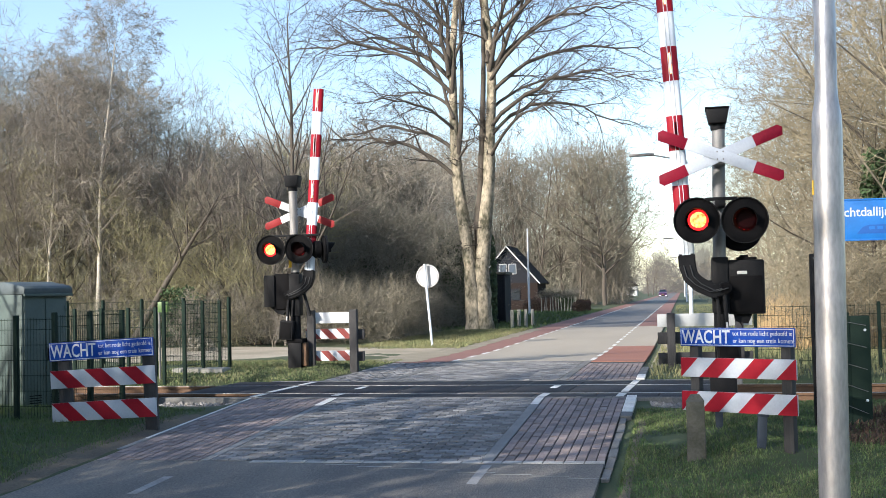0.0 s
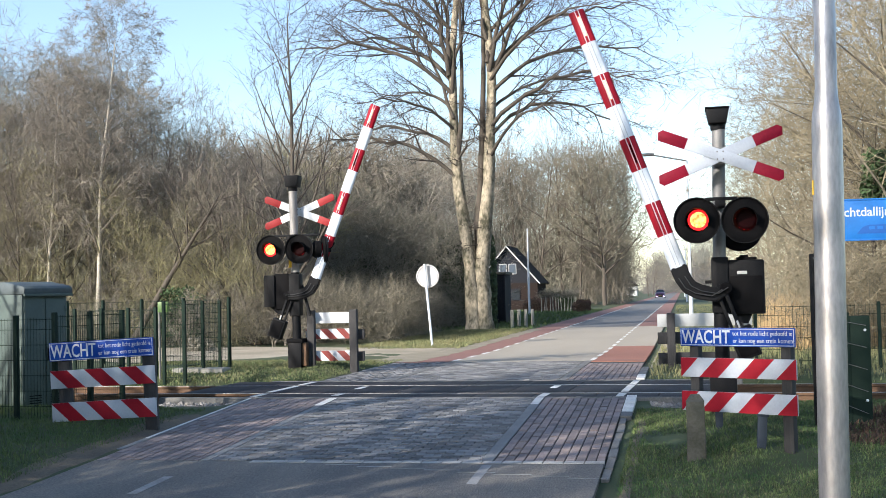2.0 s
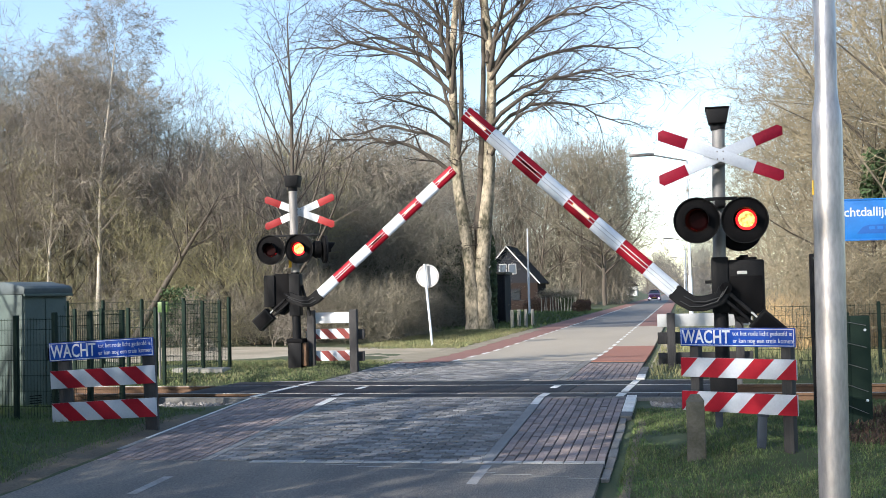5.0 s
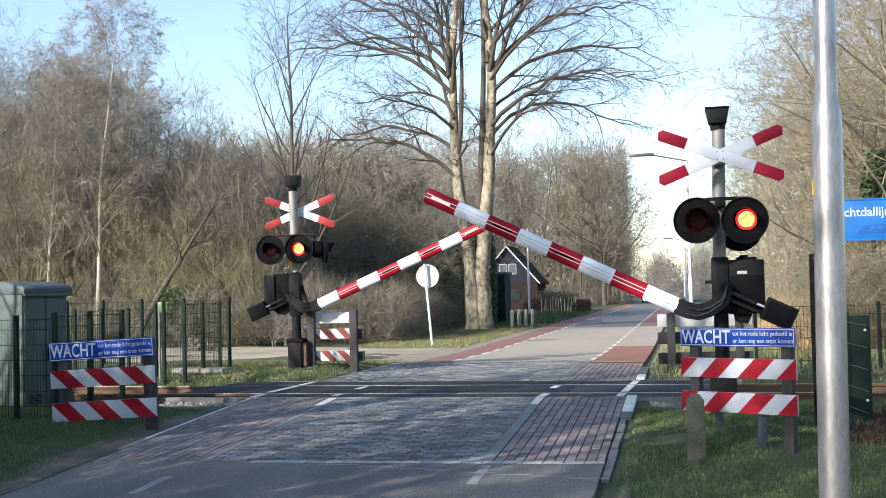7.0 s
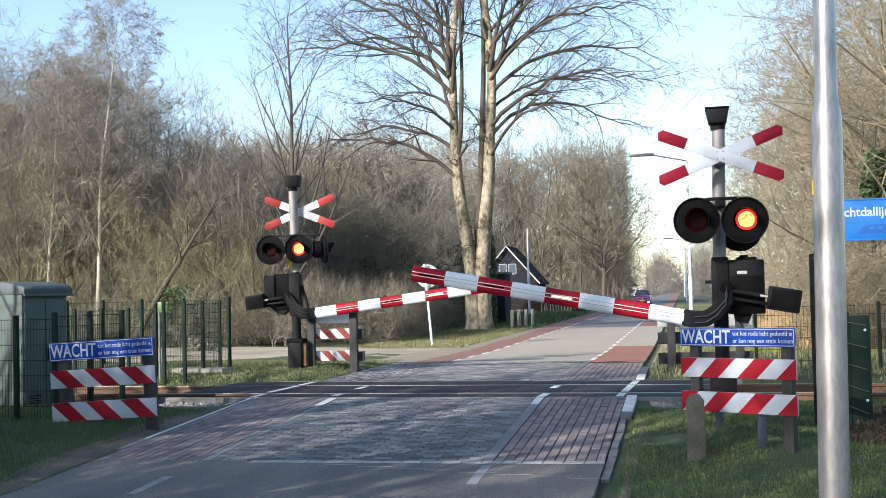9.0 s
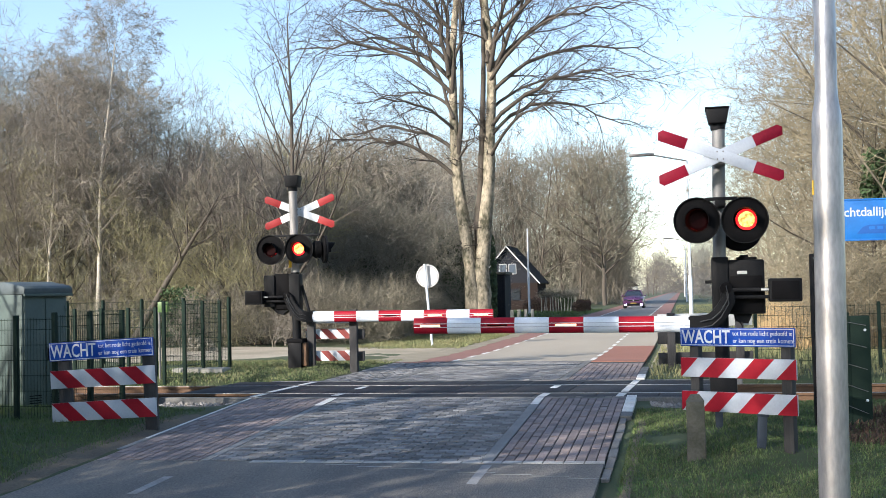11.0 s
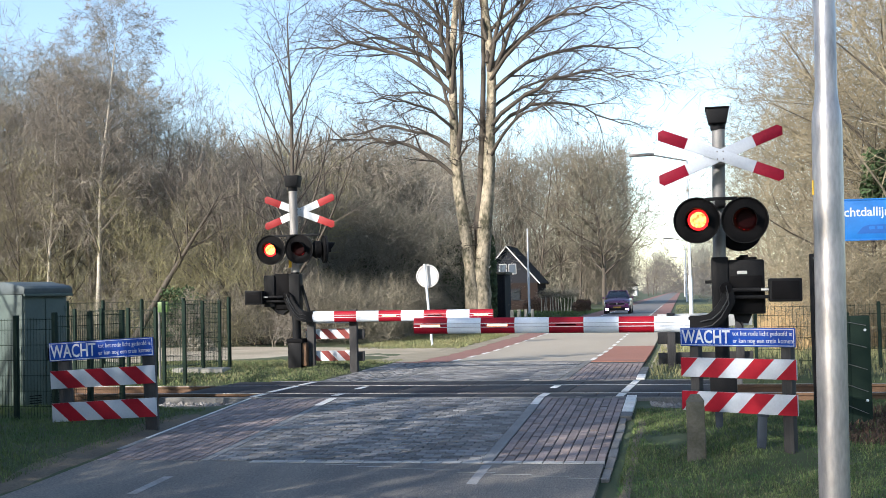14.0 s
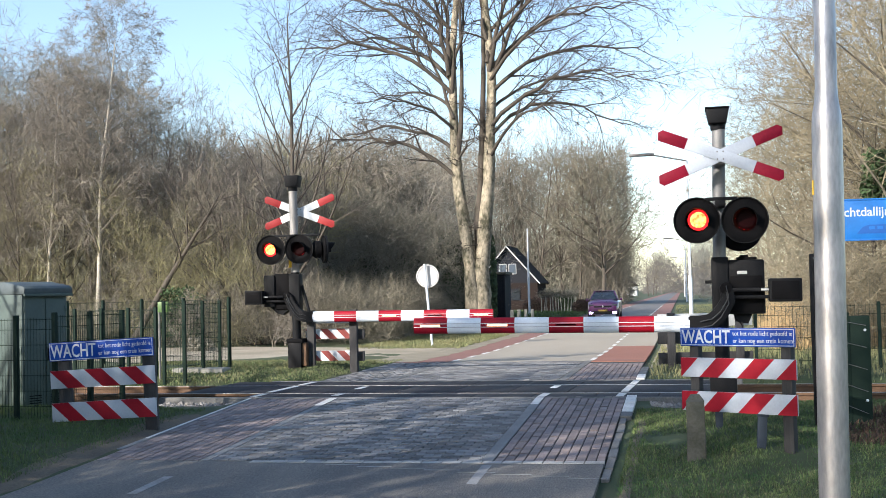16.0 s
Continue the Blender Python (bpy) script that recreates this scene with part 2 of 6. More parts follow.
def lathe(profile, axis_p, axis_d, n=32, bm=None):
    """Turns (radius, along) pairs round an axis."""
    bm = bm or bmesh.new()
    q, o = Vector(axis_d).to_track_quat("Z", "Y"), Vector(axis_p)
    rings = [[bm.verts.new(o + q @ Vector((r * math.cos(a), r * math.sin(a), s))) for a in (2 * math.pi * k / n for k in range(n))] for r, s in profile]
    for a, b in zip(rings, rings[1:]):
        for k in range(n):
            bm.faces.new((a[k], a[(k + 1) % n], b[(k + 1) % n], b[k]))
    closed = profile[0] == profile[-1]
    if profile[0][0] > 1e-4 and not closed:
        bm.faces.new(rings[0][::-1])
    if profile[-1][0] > 1e-4 and not closed:
        bm.faces.new(rings[-1])
    bmesh.ops.remove_doubles(bm, verts=bm.verts, dist=1e-5)
    return bm


def prism(outline, depth, m=None, bm=None, bevel=0.0):
    """An outline in x and z, extruded along +y, then placed by m."""
    t = bmesh.new()
    a = [t.verts.new((x, 0, z)) for x, z in outline]
    b = [t.verts.new((x, depth, z)) for x, z in outline]
    t.faces.new(a), t.faces.new(b[::-1])
    for k in range(len(a)):
        j = (k + 1) % len(a)
        t.faces.new((a[k], b[k], b[j], a[j]))
    bmesh.ops.recalc_face_normals(t, faces=t.faces)
    if bevel:
        bmesh.ops.bevel(t, geom=list(t.edges), offset=bevel, segments=2, affect="EDGES", profile=0.5)
    if m is not None:
        t.transform(m)
    if bm is None:
        return t
    me = bpy.data.meshes.new("tmp")
    t.to_mesh(me)
    t.free()
    bm.from_mesh(me)
    bpy.data.meshes.remove(me)
    return bm


def words(text, size, material, parent, m, name="lettering", align="LEFT", depth=0.002, width=1.0, fit=0.0, bold=0.0):
    """Lettering in the built-in font, in the x-z plane facing -y before m."""
    cu = bpy.data.curves.new(name, "FONT")
    cu.body, cu.size, cu.align_x, cu.align_y, cu.extrude, cu.offset = text, size, align, "CENTER", depth, bold
    cu.resolution_u = 3
    tmp = new("tmp_text", cu)
    me = bpy.data.meshes.new_from_object(tmp.evaluated_get(bpy.context.evaluated_depsgraph_get()))
    bpy.data.objects.remove(tmp)
    if fit:
        xs = [v.co.x for v in me.vertices]
        width = fit / (max(xs) - min(xs))
    me.transform(m @ pose(0, 0, 0, 90) @ Matrix.Diagonal((width, 1, 1, 1)))
    me.materials.clear()
    me.materials.append(material)
    ob = new(name, me)
    ob.parent = parent
    return ob


# ---- ground ----
def track_y(x):
    return 18.1 - 0.045 * (x + 3)


def ease(a, b, v):
    k = min(1, max(0, (v - a) / (b - a)))
    return k * k * (3 - 2 * k)


def level(x, y):
    """The height of the road's line: a ramp up to the track, level over it, then a slight fall."""
    s = y - track_y(x)
    if s < -1.42:
        z = -0.0476 * (-1.42 - s)
        return max(z, -0.30 - 0.06 * (1 - math.exp((z + 0.30) / 0.06))) if z < -0.30 else z
    return -0.1 * ease(4.5, 15, s)


def land(x, y):
    """The ground beside the road."""
    z = level(x, y)
    s = y - track_y(x)
    off = max(-6.45 - x, x + 0.62)
    if off > 0:
        z += 0.03 * (noise.noise((x * 0.9, y * 0.9, 3)) + 0.4 * noise.noise((x * 3, y * 3, 7))) * min(1, off * 2)
        if x < -6.45:
            z += 0.10 * ease(2.0, 3.6, s) * (1 - ease(5.5, 9, s)) * ease(0, 0.6, off)
        if x < -6.45:
            z += 0.15 * ease(0.15, 0.9, off) * ease(-2.6, -3.5, s) * ease(-10, -6, s)
        if x > -0.62:
            z += 0.11 * ease(0.45, 1.1, off) * ease(11.3, 12.2, y) * ease(-1.9, -2.8, s)
        bed = ease(2.35, 1.9, abs(s)) if abs(s) < 2.35 else 0
        z -= 0.26 * bed * ease(0.0, 0.5, off)
        z += 0.5 * ease(60, 200, off) * (noise.noise((x * 0.01, y * 0.01, 1)) + 0.3)
    else:
        z -= 0.05
    return z


def ground_sheet():
    def steps(*spans):
        out = []
        for a, b, d in spans:
            n = max(1, round((b - a) / d))
            out += [a + (b - a) * k / n for k in range(n)]
        return out + [spans[-1][1]]
    xs = steps((-2500, -300, 550), (-300, -60, 30), (-60, -16, 2), (-16, 8, 0.25), (8, 30, 2), (30, 300, 30), (300, 2500, 550))
    ys = steps((-800, -60, 185), (-60, 2, 6), (2, 32, 0.25), (32, 80, 2), (80, 300, 20), (300, 4000, 370))
    verts = [(x, y, land(x, y)) for y in ys for x in xs]
    w = len(xs)
    faces = [(j * w + i, j * w + i + 1, (j + 1) * w + i + 1, (j + 1) * w + i) for j in range(len(ys) - 1) for i in range(w - 1)]
    tagged(raw("ground", verts, faces, GROUND, smooth=True), "grassy ground with leaf litter beside the road", "ground", kind="structure")


ground_sheet()


def strip(name, x0, x1, y0, y1, material, lift, label="", category="", parent=None, step=0.5, thick=0.06, follow=False):
    """A slab of road surface that follows the ramp; with follow its ends keep along the skewed track."""
    n = max(1, round((y1 - y0) / step))
    verts, faces = [], []
    for k in range(n + 1):
        for x in (x0, x1):
            y = y0 + (y1 - y0) * k / n
            if follow:
                y += track_y(x) - track_y(-3)
            z = level(x, y) + lift
            verts += [(x, y, z), (x, y, z - thick)]
    for k in range(n):
        a = 4 * k
        faces += [(a, a + 2, a + 6, a + 4), (a + 1, a, a + 4, a + 5), (a + 2, a + 3, a + 7, a + 6)]
    faces += [(0, 1, 3, 2), (4 * n, 4 * n + 2, 4 * n + 3, 4 * n + 1)]
    ob = raw(name, verts, faces, material, parent, label)
    if parent is None:
        tagged(ob, category=category, kind="structure")
    return ob


XL0, XL1, XR0, XR1 = -6.42, -5.2, -1.97, -0.82   # edges of the two cycle lanes
Y_NEAR0, Y_NEAR1, Y_FAR0, Y_FAR1 = 11.85, 16.66, 19.84, 25.6
road_near = strip("road_near", XL0, XR1, -60, Y_NEAR0, ASPHALT, 0.0, "worn grey asphalt road with faded edge marks", "road", step=0.5)
# the road changes at y 52 from a sunlit colour to a shaded one
road_far = strip("road_far", XL1, XR0, Y_FAR1, 52, ASPHALT_SUNLIT, 0.0, "worn asphalt road beyond the crossing, coloured as sunlit", "road", step=2)
road_end = strip("road_end", XL1, XR0, 52, 900, ASPHALT_SHADED, 0.0, "asphalt road running straight to the horizon, darkened as shaded", "road", step=2)
lane_l = strip("cycle_lane_west", XL0, XL1, Y_FAR1, 900, RED_ASPHALT, 0.002, "red asphalt cycle lane along the road", "cycle lane", step=2)
lane_r = strip("cycle_lane_east", XR0, XR1, 52, 900, RED_ASPHALT, 0.002, "red asphalt cycle lane along the road", "cycle lane", step=2)
strip("cycle_lane_mid", XR0, XR1, 25.2, 33.8, mat("bright_red_asphalt", (0.22, 0.092, 0.064), (0.28, 0.125, 0.09), 1.2, 0.85, bump=0.2, fine=50), 0.002, "short red asphalt patch of cycle lane", "cycle lane", step=1)
strip("road_patch", XR0, XR1, 33.8, 52, ASPHALT_SUNLIT, 0.001, "asphalt edge strip of the road, coloured as sunlit", "road", step=2)
spill, sfaces = [], []
sr = random.Random(9)
for k in range(61):
    y = 25.7 + 0.42 * k
    x = XL0 + 0.42 + 0.16 * noise.noise((y * 0.7, 3, 1)) + sr.uniform(-0.03, 0.03)
    spill += [(XL0 - 0.3, y, level(XL0, y) + 0.008), (x, y, level(x, y) + 0.007)]
    if k:
        sfaces.append((2 * k - 2, 2 * k - 1, 2 * k + 1, 2 * k))
tagged(raw("sand_spill", spill, sfaces, SAND, label="pale sandy dirt spilling over the cycle lane's edge"), category="dirt", kind="structure")
bed_near = strip("paved_ramp_near", XL0, XR1, Y_NEAR0, Y_NEAR1, BED, -0.012, "ramp of grey and red pavers up to the track", "pavement", follow=False)
bed_far = strip("paved_ramp_far", XL0, XR1, Y_FAR0 - 0.1, Y_FAR1, BED, -0.012, "grey and red pavers behind the track", "pavement")
side_path = raw("side_path", [(x, y, z) for x, y, z in ((-6.6, 28.2, -0.085), (-6.6, 33.6, -0.085), (-14, 36.0, -0.05), (-60, 38.0, -0.05), (-60, 25.0, -0.05), (-14, 25.6, -0.04))],
                [(0, 5, 2, 1), (5, 4, 3, 2)], PATH, label="pale sandy side road joining beyond the crossing")
tagged(side_path, category="side road", kind="structure")


PALE_STONE = mat("pale_edge_stone", (0.42, 0.42, 0.41), (0.28, 0.28, 0.275), 4, 0.85, bump=0.3, fine=40)


def dashes(parent, x, w, y0, y1, on, off, lift=0.004):
    y = y0
    while y < y1:
        strip("road_mark", x - w / 2, x + w / 2, y, min(y + on, y1), ROADPAINT, lift, parent=parent, step=0.5, thick=0.003)
        y += on + off


# far cycle-lane lines and the near stubs
dashes(road_far, XL1 + 0.03, 0.10, 26.0, 120, 1.0, 1.0, 0.006)
dashes(road_far, XR0 - 0.03, 0.10, 26.0, 120, 1.0, 1.0, 0.006)
for x, y0, y1 in ((XL1 + 0.05, 10.2, 11.0), (XR0 - 0.02, 10.75, 11.65), (XR0 - 0.05, 8.9, 9.6)):
    strip("road_mark", x - 0.05, x + 0.05, y0, y1, FADED, 0.004, parent=road_near, thick=0.003)
# pale concrete bands: the ramp's lower end, the lanes' inner edges, the panel edges
for k in range(18):
    strip("edge_stone", XL1 + 0.62 + 0.21 * k, XL1 + 0.815 + 0.21 * k, Y_NEAR0 - 0.10, Y_NEAR0 + 0.0, PALE_STONE, 0.004 + 0.002 * (k % 3), parent=bed_near, thick=0.05)
strip("concrete_band", XR0 - 0.125, XR0, Y_NEAR0, Y_NEAR1, BAND, 0.003, parent=bed_near, thick=0.05)
strip("concrete_band", XL1 + 0.02, XL1 + 0.12, Y_NEAR0, Y_NEAR1, BAND, 0.003, parent=bed_near, thick=0.05)
strip("concrete_band", XL0 - 0.08, XL0, 12.5, Y_NEAR1, BAND, 0.006, parent=bed_near, thick=0.08)
strip("concrete_band", XR0 - 0.15, XR0, Y_FAR0, Y_FAR1, KERB, 0.003, parent=bed_far, thick=0.05)
strip("concrete_band", XL1, XL1 + 0.15, Y_FAR0, Y_FAR1, KERB, 0.003, parent=bed_far, thick=0.05)
strip("road_mark", XR0 - 0.12, XR0 - 0.01, 15.9, Y_NEAR1, ROADPAINT, 0.008, parent=bed_near, thick=0.003)
strip("road_mark", XL1 + 0.0, XL1 + 0.12, 15.9, Y_NEAR1, ROADPAINT, 0.008, parent=bed_near, thick=0.003)
strip("road_mark", XL0 - 0.06, XL0 - 0.02, 13.2, Y_NEAR1, ROADPAINT, 0.011, parent=bed_near, thick=0.003)
# kerb blocks at the lane's outer edge, a joint between each
for k in range(5):
    strip("kerb_block", XR1 + 0.01, XR1 + 0.15, 14.75 + k * 0.40, 14.75 + k * 0.40 + 0.385, KERB if k < 1 else ROADPAINT, 0.012, parent=bed_near, thick=0.12)
for k in range(7):
    strip("kerb_block", XR1 + 0.012 + 0.004 * (k % 2), XR1 + 0.09 + 0.005 * (k % 3), 11.1 + k * 0.53, 11.1 + k * 0.53 + 0.50, KERB, -0.022 + 0.005 * (k * 5 % 4), parent=bed_near, thick=0.12)
for k in range(6):
    strip("kerb_block", XR1 + 0.01, XR1 + 0.15, 19.95 + k * 0.5, 19.95 + k * 0.5 + 0.48, ROADPAINT if k < 2 else KERB, 0.01, parent=bed_far, thick=0.12)


for k in range(8):
    x0 = -3.7 + 0.37 * k
    y = 11.64 - 0.235 * 0.37 * k - 0.012 * math.sin(1.7 * k)
    strip("repair_seam", x0, x0 + 0.368, y, y + 0.022, FADED, 0.003, parent=road_near, step=0.5, thick=0.003)


def verge_edge(name, x0, x1, y0, y1, material, lift, label, seed, step=0.4):
    """A ragged strip of bare soil or sand along the road's edge, on the ground."""
    n, verts, faces = round((y1 - y0) / step), [], []
    for k in range(n + 1):
        y = y0 + (y1 - y0) * k / n
        w = 0.5 + 0.5 * noise.noise((y * 0.9, seed, 0)) + 0.25 * noise.noise((y * 3.1, seed, 4))
        for q in (0, 0.33, 0.66, 1):
            x = x0 + (x1 - x0) * q * (0.55 + 0.6 * w)
            verts.append((x, y, land(x, y) + lift * (1 - q) + 0.004))
    for k in range(n):
        for q in range(3):
            a = 4 * k + q
            faces.append((a, a + 1, a + 5, a + 4))
    tagged(raw(name, verts, faces, material, smooth=True), label, "verge", kind="structure")


verge_edge("soil_edge_west", -6.44, -6.95, 5, 15.0, SOIL, 0.03, "bare brown soil along the road's edge", 1)
verge_edge("soil_edge_east", -0.70, -0.46, 7, 14.6, SOIL, 0.004, "thin bare soil edge beside the kerb", 2)
verge_edge("sand_edge_west", -6.44, -7.6, 25.5, 50, SAND, 0.03, "pale sandy edge beside the cycle lane", 3)
verge_edge("sand_edge_east", -0.66, -0.1, 23, 60, SAND, 0.02, "pale sandy edge beside the cycle lane", 4)


# ---- track ----
SLANT = math.degrees(math.atan(-0.045))
TRACK = pose(-3, track_y(-3), 0, 0, 0, SLANT)


def rail_profile():
    return [(-0.075, -0.172), (0.075, -0.172), (0.075, -0.158), (0.012, -0.135), (0.010, -0.05), (0.036, -0.038), (0.036, -0.006), (0.028, 0.0), (-0.028, 0.0), (-0.036, -0.006), (-0.036, -0.038), (-0.010, -0.05), (-0.012, -0.135), (-0.075, -0.158)]


def track():
    t = thing("railway_track", TRACK, "single railway track with rusty rails on ballast", "railway track")
    t["kind"] = "structure"
    turn = pose(0, 0, 0, 0, 0, 90)
    for s in (-0.755, 0.755):
        rail = part("rail", prism(rail_profile(), 140, pose(70, s, 0, 0, 0, 90)), RUST, t, "rusty steel rail", smooth=False)
        part("rail_head", box(-70, 70, s - 0.031, s + 0.031, -0.004, 0.0025, 0.002), STEEL, rail, "polished rail head")
    sl = box(-0.13, 0.13, -1.3, 1.3, -0.34, -0.165, 0.02)
    me = mesh_of("sleeper", sl, SLEEPER)
    for k in range(-30, 30):
        x = k * 0.6
        if -5.4 < x < 3.2:
            continue
        o = new("sleeper", me)
        o.parent, o.location = t, (x, 0, 0)
    # ballast stones
    rng = random.Random(4)
    verts, faces = [], []

    def stone(x, y, z, r):
        b = len(verts)
        pts = [(1, 0, 0), (-1, 0, 0), (0, 1, 0), (0, -1, 0), (0, 0, 1), (0, 0, -1)]
        a = rng.random() * 6.28
        for px, py, pz in pts:
            k = r * rng.uniform(0.6, 1.25)
            verts.append((x + k * (px * math.cos(a) - py * math.sin(a)), y + k * (px * math.sin(a) + py * math.cos(a)), z + k * pz * 0.75))
        for f in ((0, 2, 4), (2, 1, 4), (1, 3, 4), (3, 0, 4), (2, 0, 5), (1, 2, 5), (3, 1, 5), (0, 3, 5)):
            faces.append(tuple(b + i for i in f))
    for x0, x1, n in ((-26, -5.3, 9000), (3.3, 18, 7500)):
        for _ in range(n):
            y = rng.uniform(-2.2, 2.0)
            stone(rng.uniform(x0, x1), y, -0.21 - 0.10 * max(0, abs(y) - 1.45) + rng.uniform(-0.03, 0.03), rng.uniform(0.025, 0.05))
    for _ in range(3000):
        y = rng.uniform(-2.5, -1.53)
        stone(rng.choice((rng.uniform(-6.0, -3.55), rng.uniform(2.3, 3.9))), y, -0.10 - 0.10 * (-1.53 - y) + rng.uniform(-0.04, 0.03), rng.uniform(0.025, 0.055))
    o = raw("ballast", verts, faces, BALLAST, t, "grey crushed stone ballast")
    o["kind"] = "stuff"
    # rubber crossing panels, laid between and beside the rails
    X1 = 3.55
    for y0, y1, dz, X0 in ((-1.40, -0.80, 0.0, -3.62), (-0.67, 0.67, 0.004, -5.0), (0.80, 1.62, 0.0, -5.0)):
        x = X0
        while x < X1 - 0.05:
            part("crossing_panel", box(x + 0.004, min(x + 0.9, X1) - 0.004, y0, y1, -0.12, dz, 0.012), RUBBER, t, "black rubber crossing panel")
            x += 0.9
    part("edge_beam", box(-4.95, X1 + 0.2, -1.52, -1.41, -0.30, 0.004, 0.01), KERB, t, "pale concrete edge beam")
    part("edge_beam", box(-4.4, X1 + 0.3, 1.63, 1.72, -0.30, 0.006, 0.01), KERB, t, "pale concrete edge beam")
    # painted lane marks on the rubber
    for x, y0, y1 in ((-2.18, -1.2, -0.85), (-2.22, 0.0, 0.45), (1.03, -1.3, -0.85), (0.98, 0.1, 0.55), (-3.45, -1.35, -0.85), (-3.5, -0.6, 0.6), (-3.52, 0.85, 1.5), (2.15, -1.35, -0.85), (2.15, -0.6, 0.62), (2.15, 0.85, 1.55)):
        part("road_mark", box(x - 0.055, x + 0.055, y0, y1, 0.003, 0.0075), ROADPAINT, t)


track()


# ---- level-crossing signals with booms ----
def octo_lamp(parent, c, r, facing=-1, depth=0.16):
    """A black disc with a hooded lamp; returns it and the turning two-faced lens."""
    x, y, z = c
    bm = lathe([(0.0, -0.05), (0.137, -0.05), (0.137, 0.0), (r * 0.62, 0.006), (r * 0.95, 0.0), (r, -0.01), (r, -0.03), (r * 0.9, -0.04), (0.0, -0.06)], c, (0, facing, 0), 40)
    disc = part("lamp_disc", bm, BLACK_MATT, parent, "round black backing disc")
    rim = lathe([(r * 0.975, -0.002), (r * 1.012, -0.002), (r * 1.012, 0.03), (r * 0.975, 0.03), (r * 0.975, -0.002)], c, (0, facing, 0), 40)
    part("rim", rim, BLACK, disc)
    # hood: upper part of a short tube
    hb = bmesh.new()
    n = 18
    rows = []
    for k in range(n + 1):
        a = radians(-25 + 230 * k / n)
        d = 0.05 + depth * (0.35 + 0.65 * max(0, math.sin(a)))
        ca, sa = math.cos(a), math.sin(a)
        rows.append([hb.verts.new((x + rr * ca, y + facing * dd, z + rr * sa)) for rr, dd in ((0.142, 0.0), (0.142, d), (0.136, d), (0.136, 0.0))])
    for p, q in zip(rows, rows[1:]):
        for j in range(4):
            hb.faces.new((p[j], p[(j + 1) % 4], q[(j + 1) % 4], q[j]))
    hb.faces.new(rows[0]), hb.faces.new(rows[-1][::-1])
    part("hood", hb, BLACK_MATT, disc)
    back = lathe([(0.17, -0.09), (0.17, -0.2), (0.12, -0.25), (0.0, -0.25)], c, (0, facing, 0), 24)
    part("lamp_housing", back, BLACK_MATT, disc)
    return disc


def lens(parent, c, facing=-1, r=0.125):
    """A disc that glows on one face and is dark red on the other; turning it over shows the lamp lit or out."""
    me = bpy.data.meshes.new("lens")
    n = 28
    verts, faces, mats = [], [], []

    def ring(rr, y):
        b = len(verts)
        verts.extend((rr * math.cos(6.28318 * k / n), y, rr * math.sin(6.28318 * k / n)) for k in range(n))
        return b

    def face_side(sgn, inner, outer):
        c0 = len(verts)
        verts.append((0.0, sgn * 0.014, 0.0))
        a, b, d = ring(r * 0.76, sgn * 0.011), ring(r, sgn * 0.002), None
        for k in range(n):
            j = (k + 1) % n
            faces.append((c0, a + k, a + j)), mats.append(inner)
            faces.append((a + k, b + k, b + j, a + j)), mats.append(outer)
    face_side(facing, 0, 1)
    face_side(-facing, 2, 2)
    me.from_pydata(verts, [], faces)
    for m in (LENS_ON, LENS_RIM, LENS_OFF):
        me.materials.append(m)
    me.polygons.foreach_set("material_index", mats)
    ob = new("lens", me)
    ob.parent = parent
    ob.location = c
    return tagged(ob, "red flashing signal lens")


def cross_board(parent, c, half_w, half_h, width, y0, thick=0.012, in_shade=False):
    """St Andrew's cross: two crossing white boards with red ends."""
    for k, sg in enumerate((-1, 1)):
        L = math.hypot(half_w, half_h)
        a = math.degrees(math.atan2(half_h * sg, half_w))
        m = Matrix.Translation((c[0], y0 + k * (thick + 0.003), c[2])) @ pose(0, 0, 0, 0, -a, 0)
        inner = L * 0.545
        board = part("cross_board", prism([(-inner, -width / 2), (inner, -width / 2), (inner, width / 2), (-inner, width / 2)], thick, m, bevel=0.002), SHADED_WHITE if in_shade else WHITE, parent, "white cross board with red ends")
        for e in (-1, 1):
            s0, s1 = inner * e, L * e
            # the ends are cut upright, their outer corners clipped
            o, tn = sg * e, math.tan(radians(a))
            clip = [(s1 - o * width / 2 * tn, -o * width / 2), (s1 + o * (width / 2 - 0.05) * tn, o * (width / 2 - 0.05)), (s1 + o * width / 2 * tn - 0.065 * e, o * width / 2)]
            if o < 0:
                clip = clip[::-1]
            out = [(s0, -width / 2), *clip, (s0, width / 2)]
            part("red_end", prism(out if e > 0 else out[::-1], thick + 0.0, m, bevel=0.002), SHADED_RED if in_shade else DULL_RED, board)
        if k == 0:
            for dx, dz in ((-0.035, -0.045), (0.035, -0.045), (-0.035, 0.045), (0.035, 0.045)):
                part("bolt", rod((c[0] + dx, y0 - 0.008, c[2] + dz), (c[0] + dx, y0 + 0.004, c[2] + dz), 0.010, n=8), GALV_DULL, board)


POST_GREY = mat("weathered_zinc_post", (0.26, 0.25, 0.245), (0.19, 0.185, 0.18), 5, 0.55, 0.2, bump=0.1)
DULL_RED = mat("sun_bleached_red_enamel", (0.27, 0.028, 0.03), (0.21, 0.02, 0.022), 3, 0.55, spec=0.15)
CHANNEL = mat("grey_rib", (0.30, 0.34, 0.40), (0.24, 0.27, 0.32), 4, 0.6)


CABLE = mat("dull_grey_cable", (0.03, 0.032, 0.035), (0.02, 0.021, 0.023), 5, 0.6)


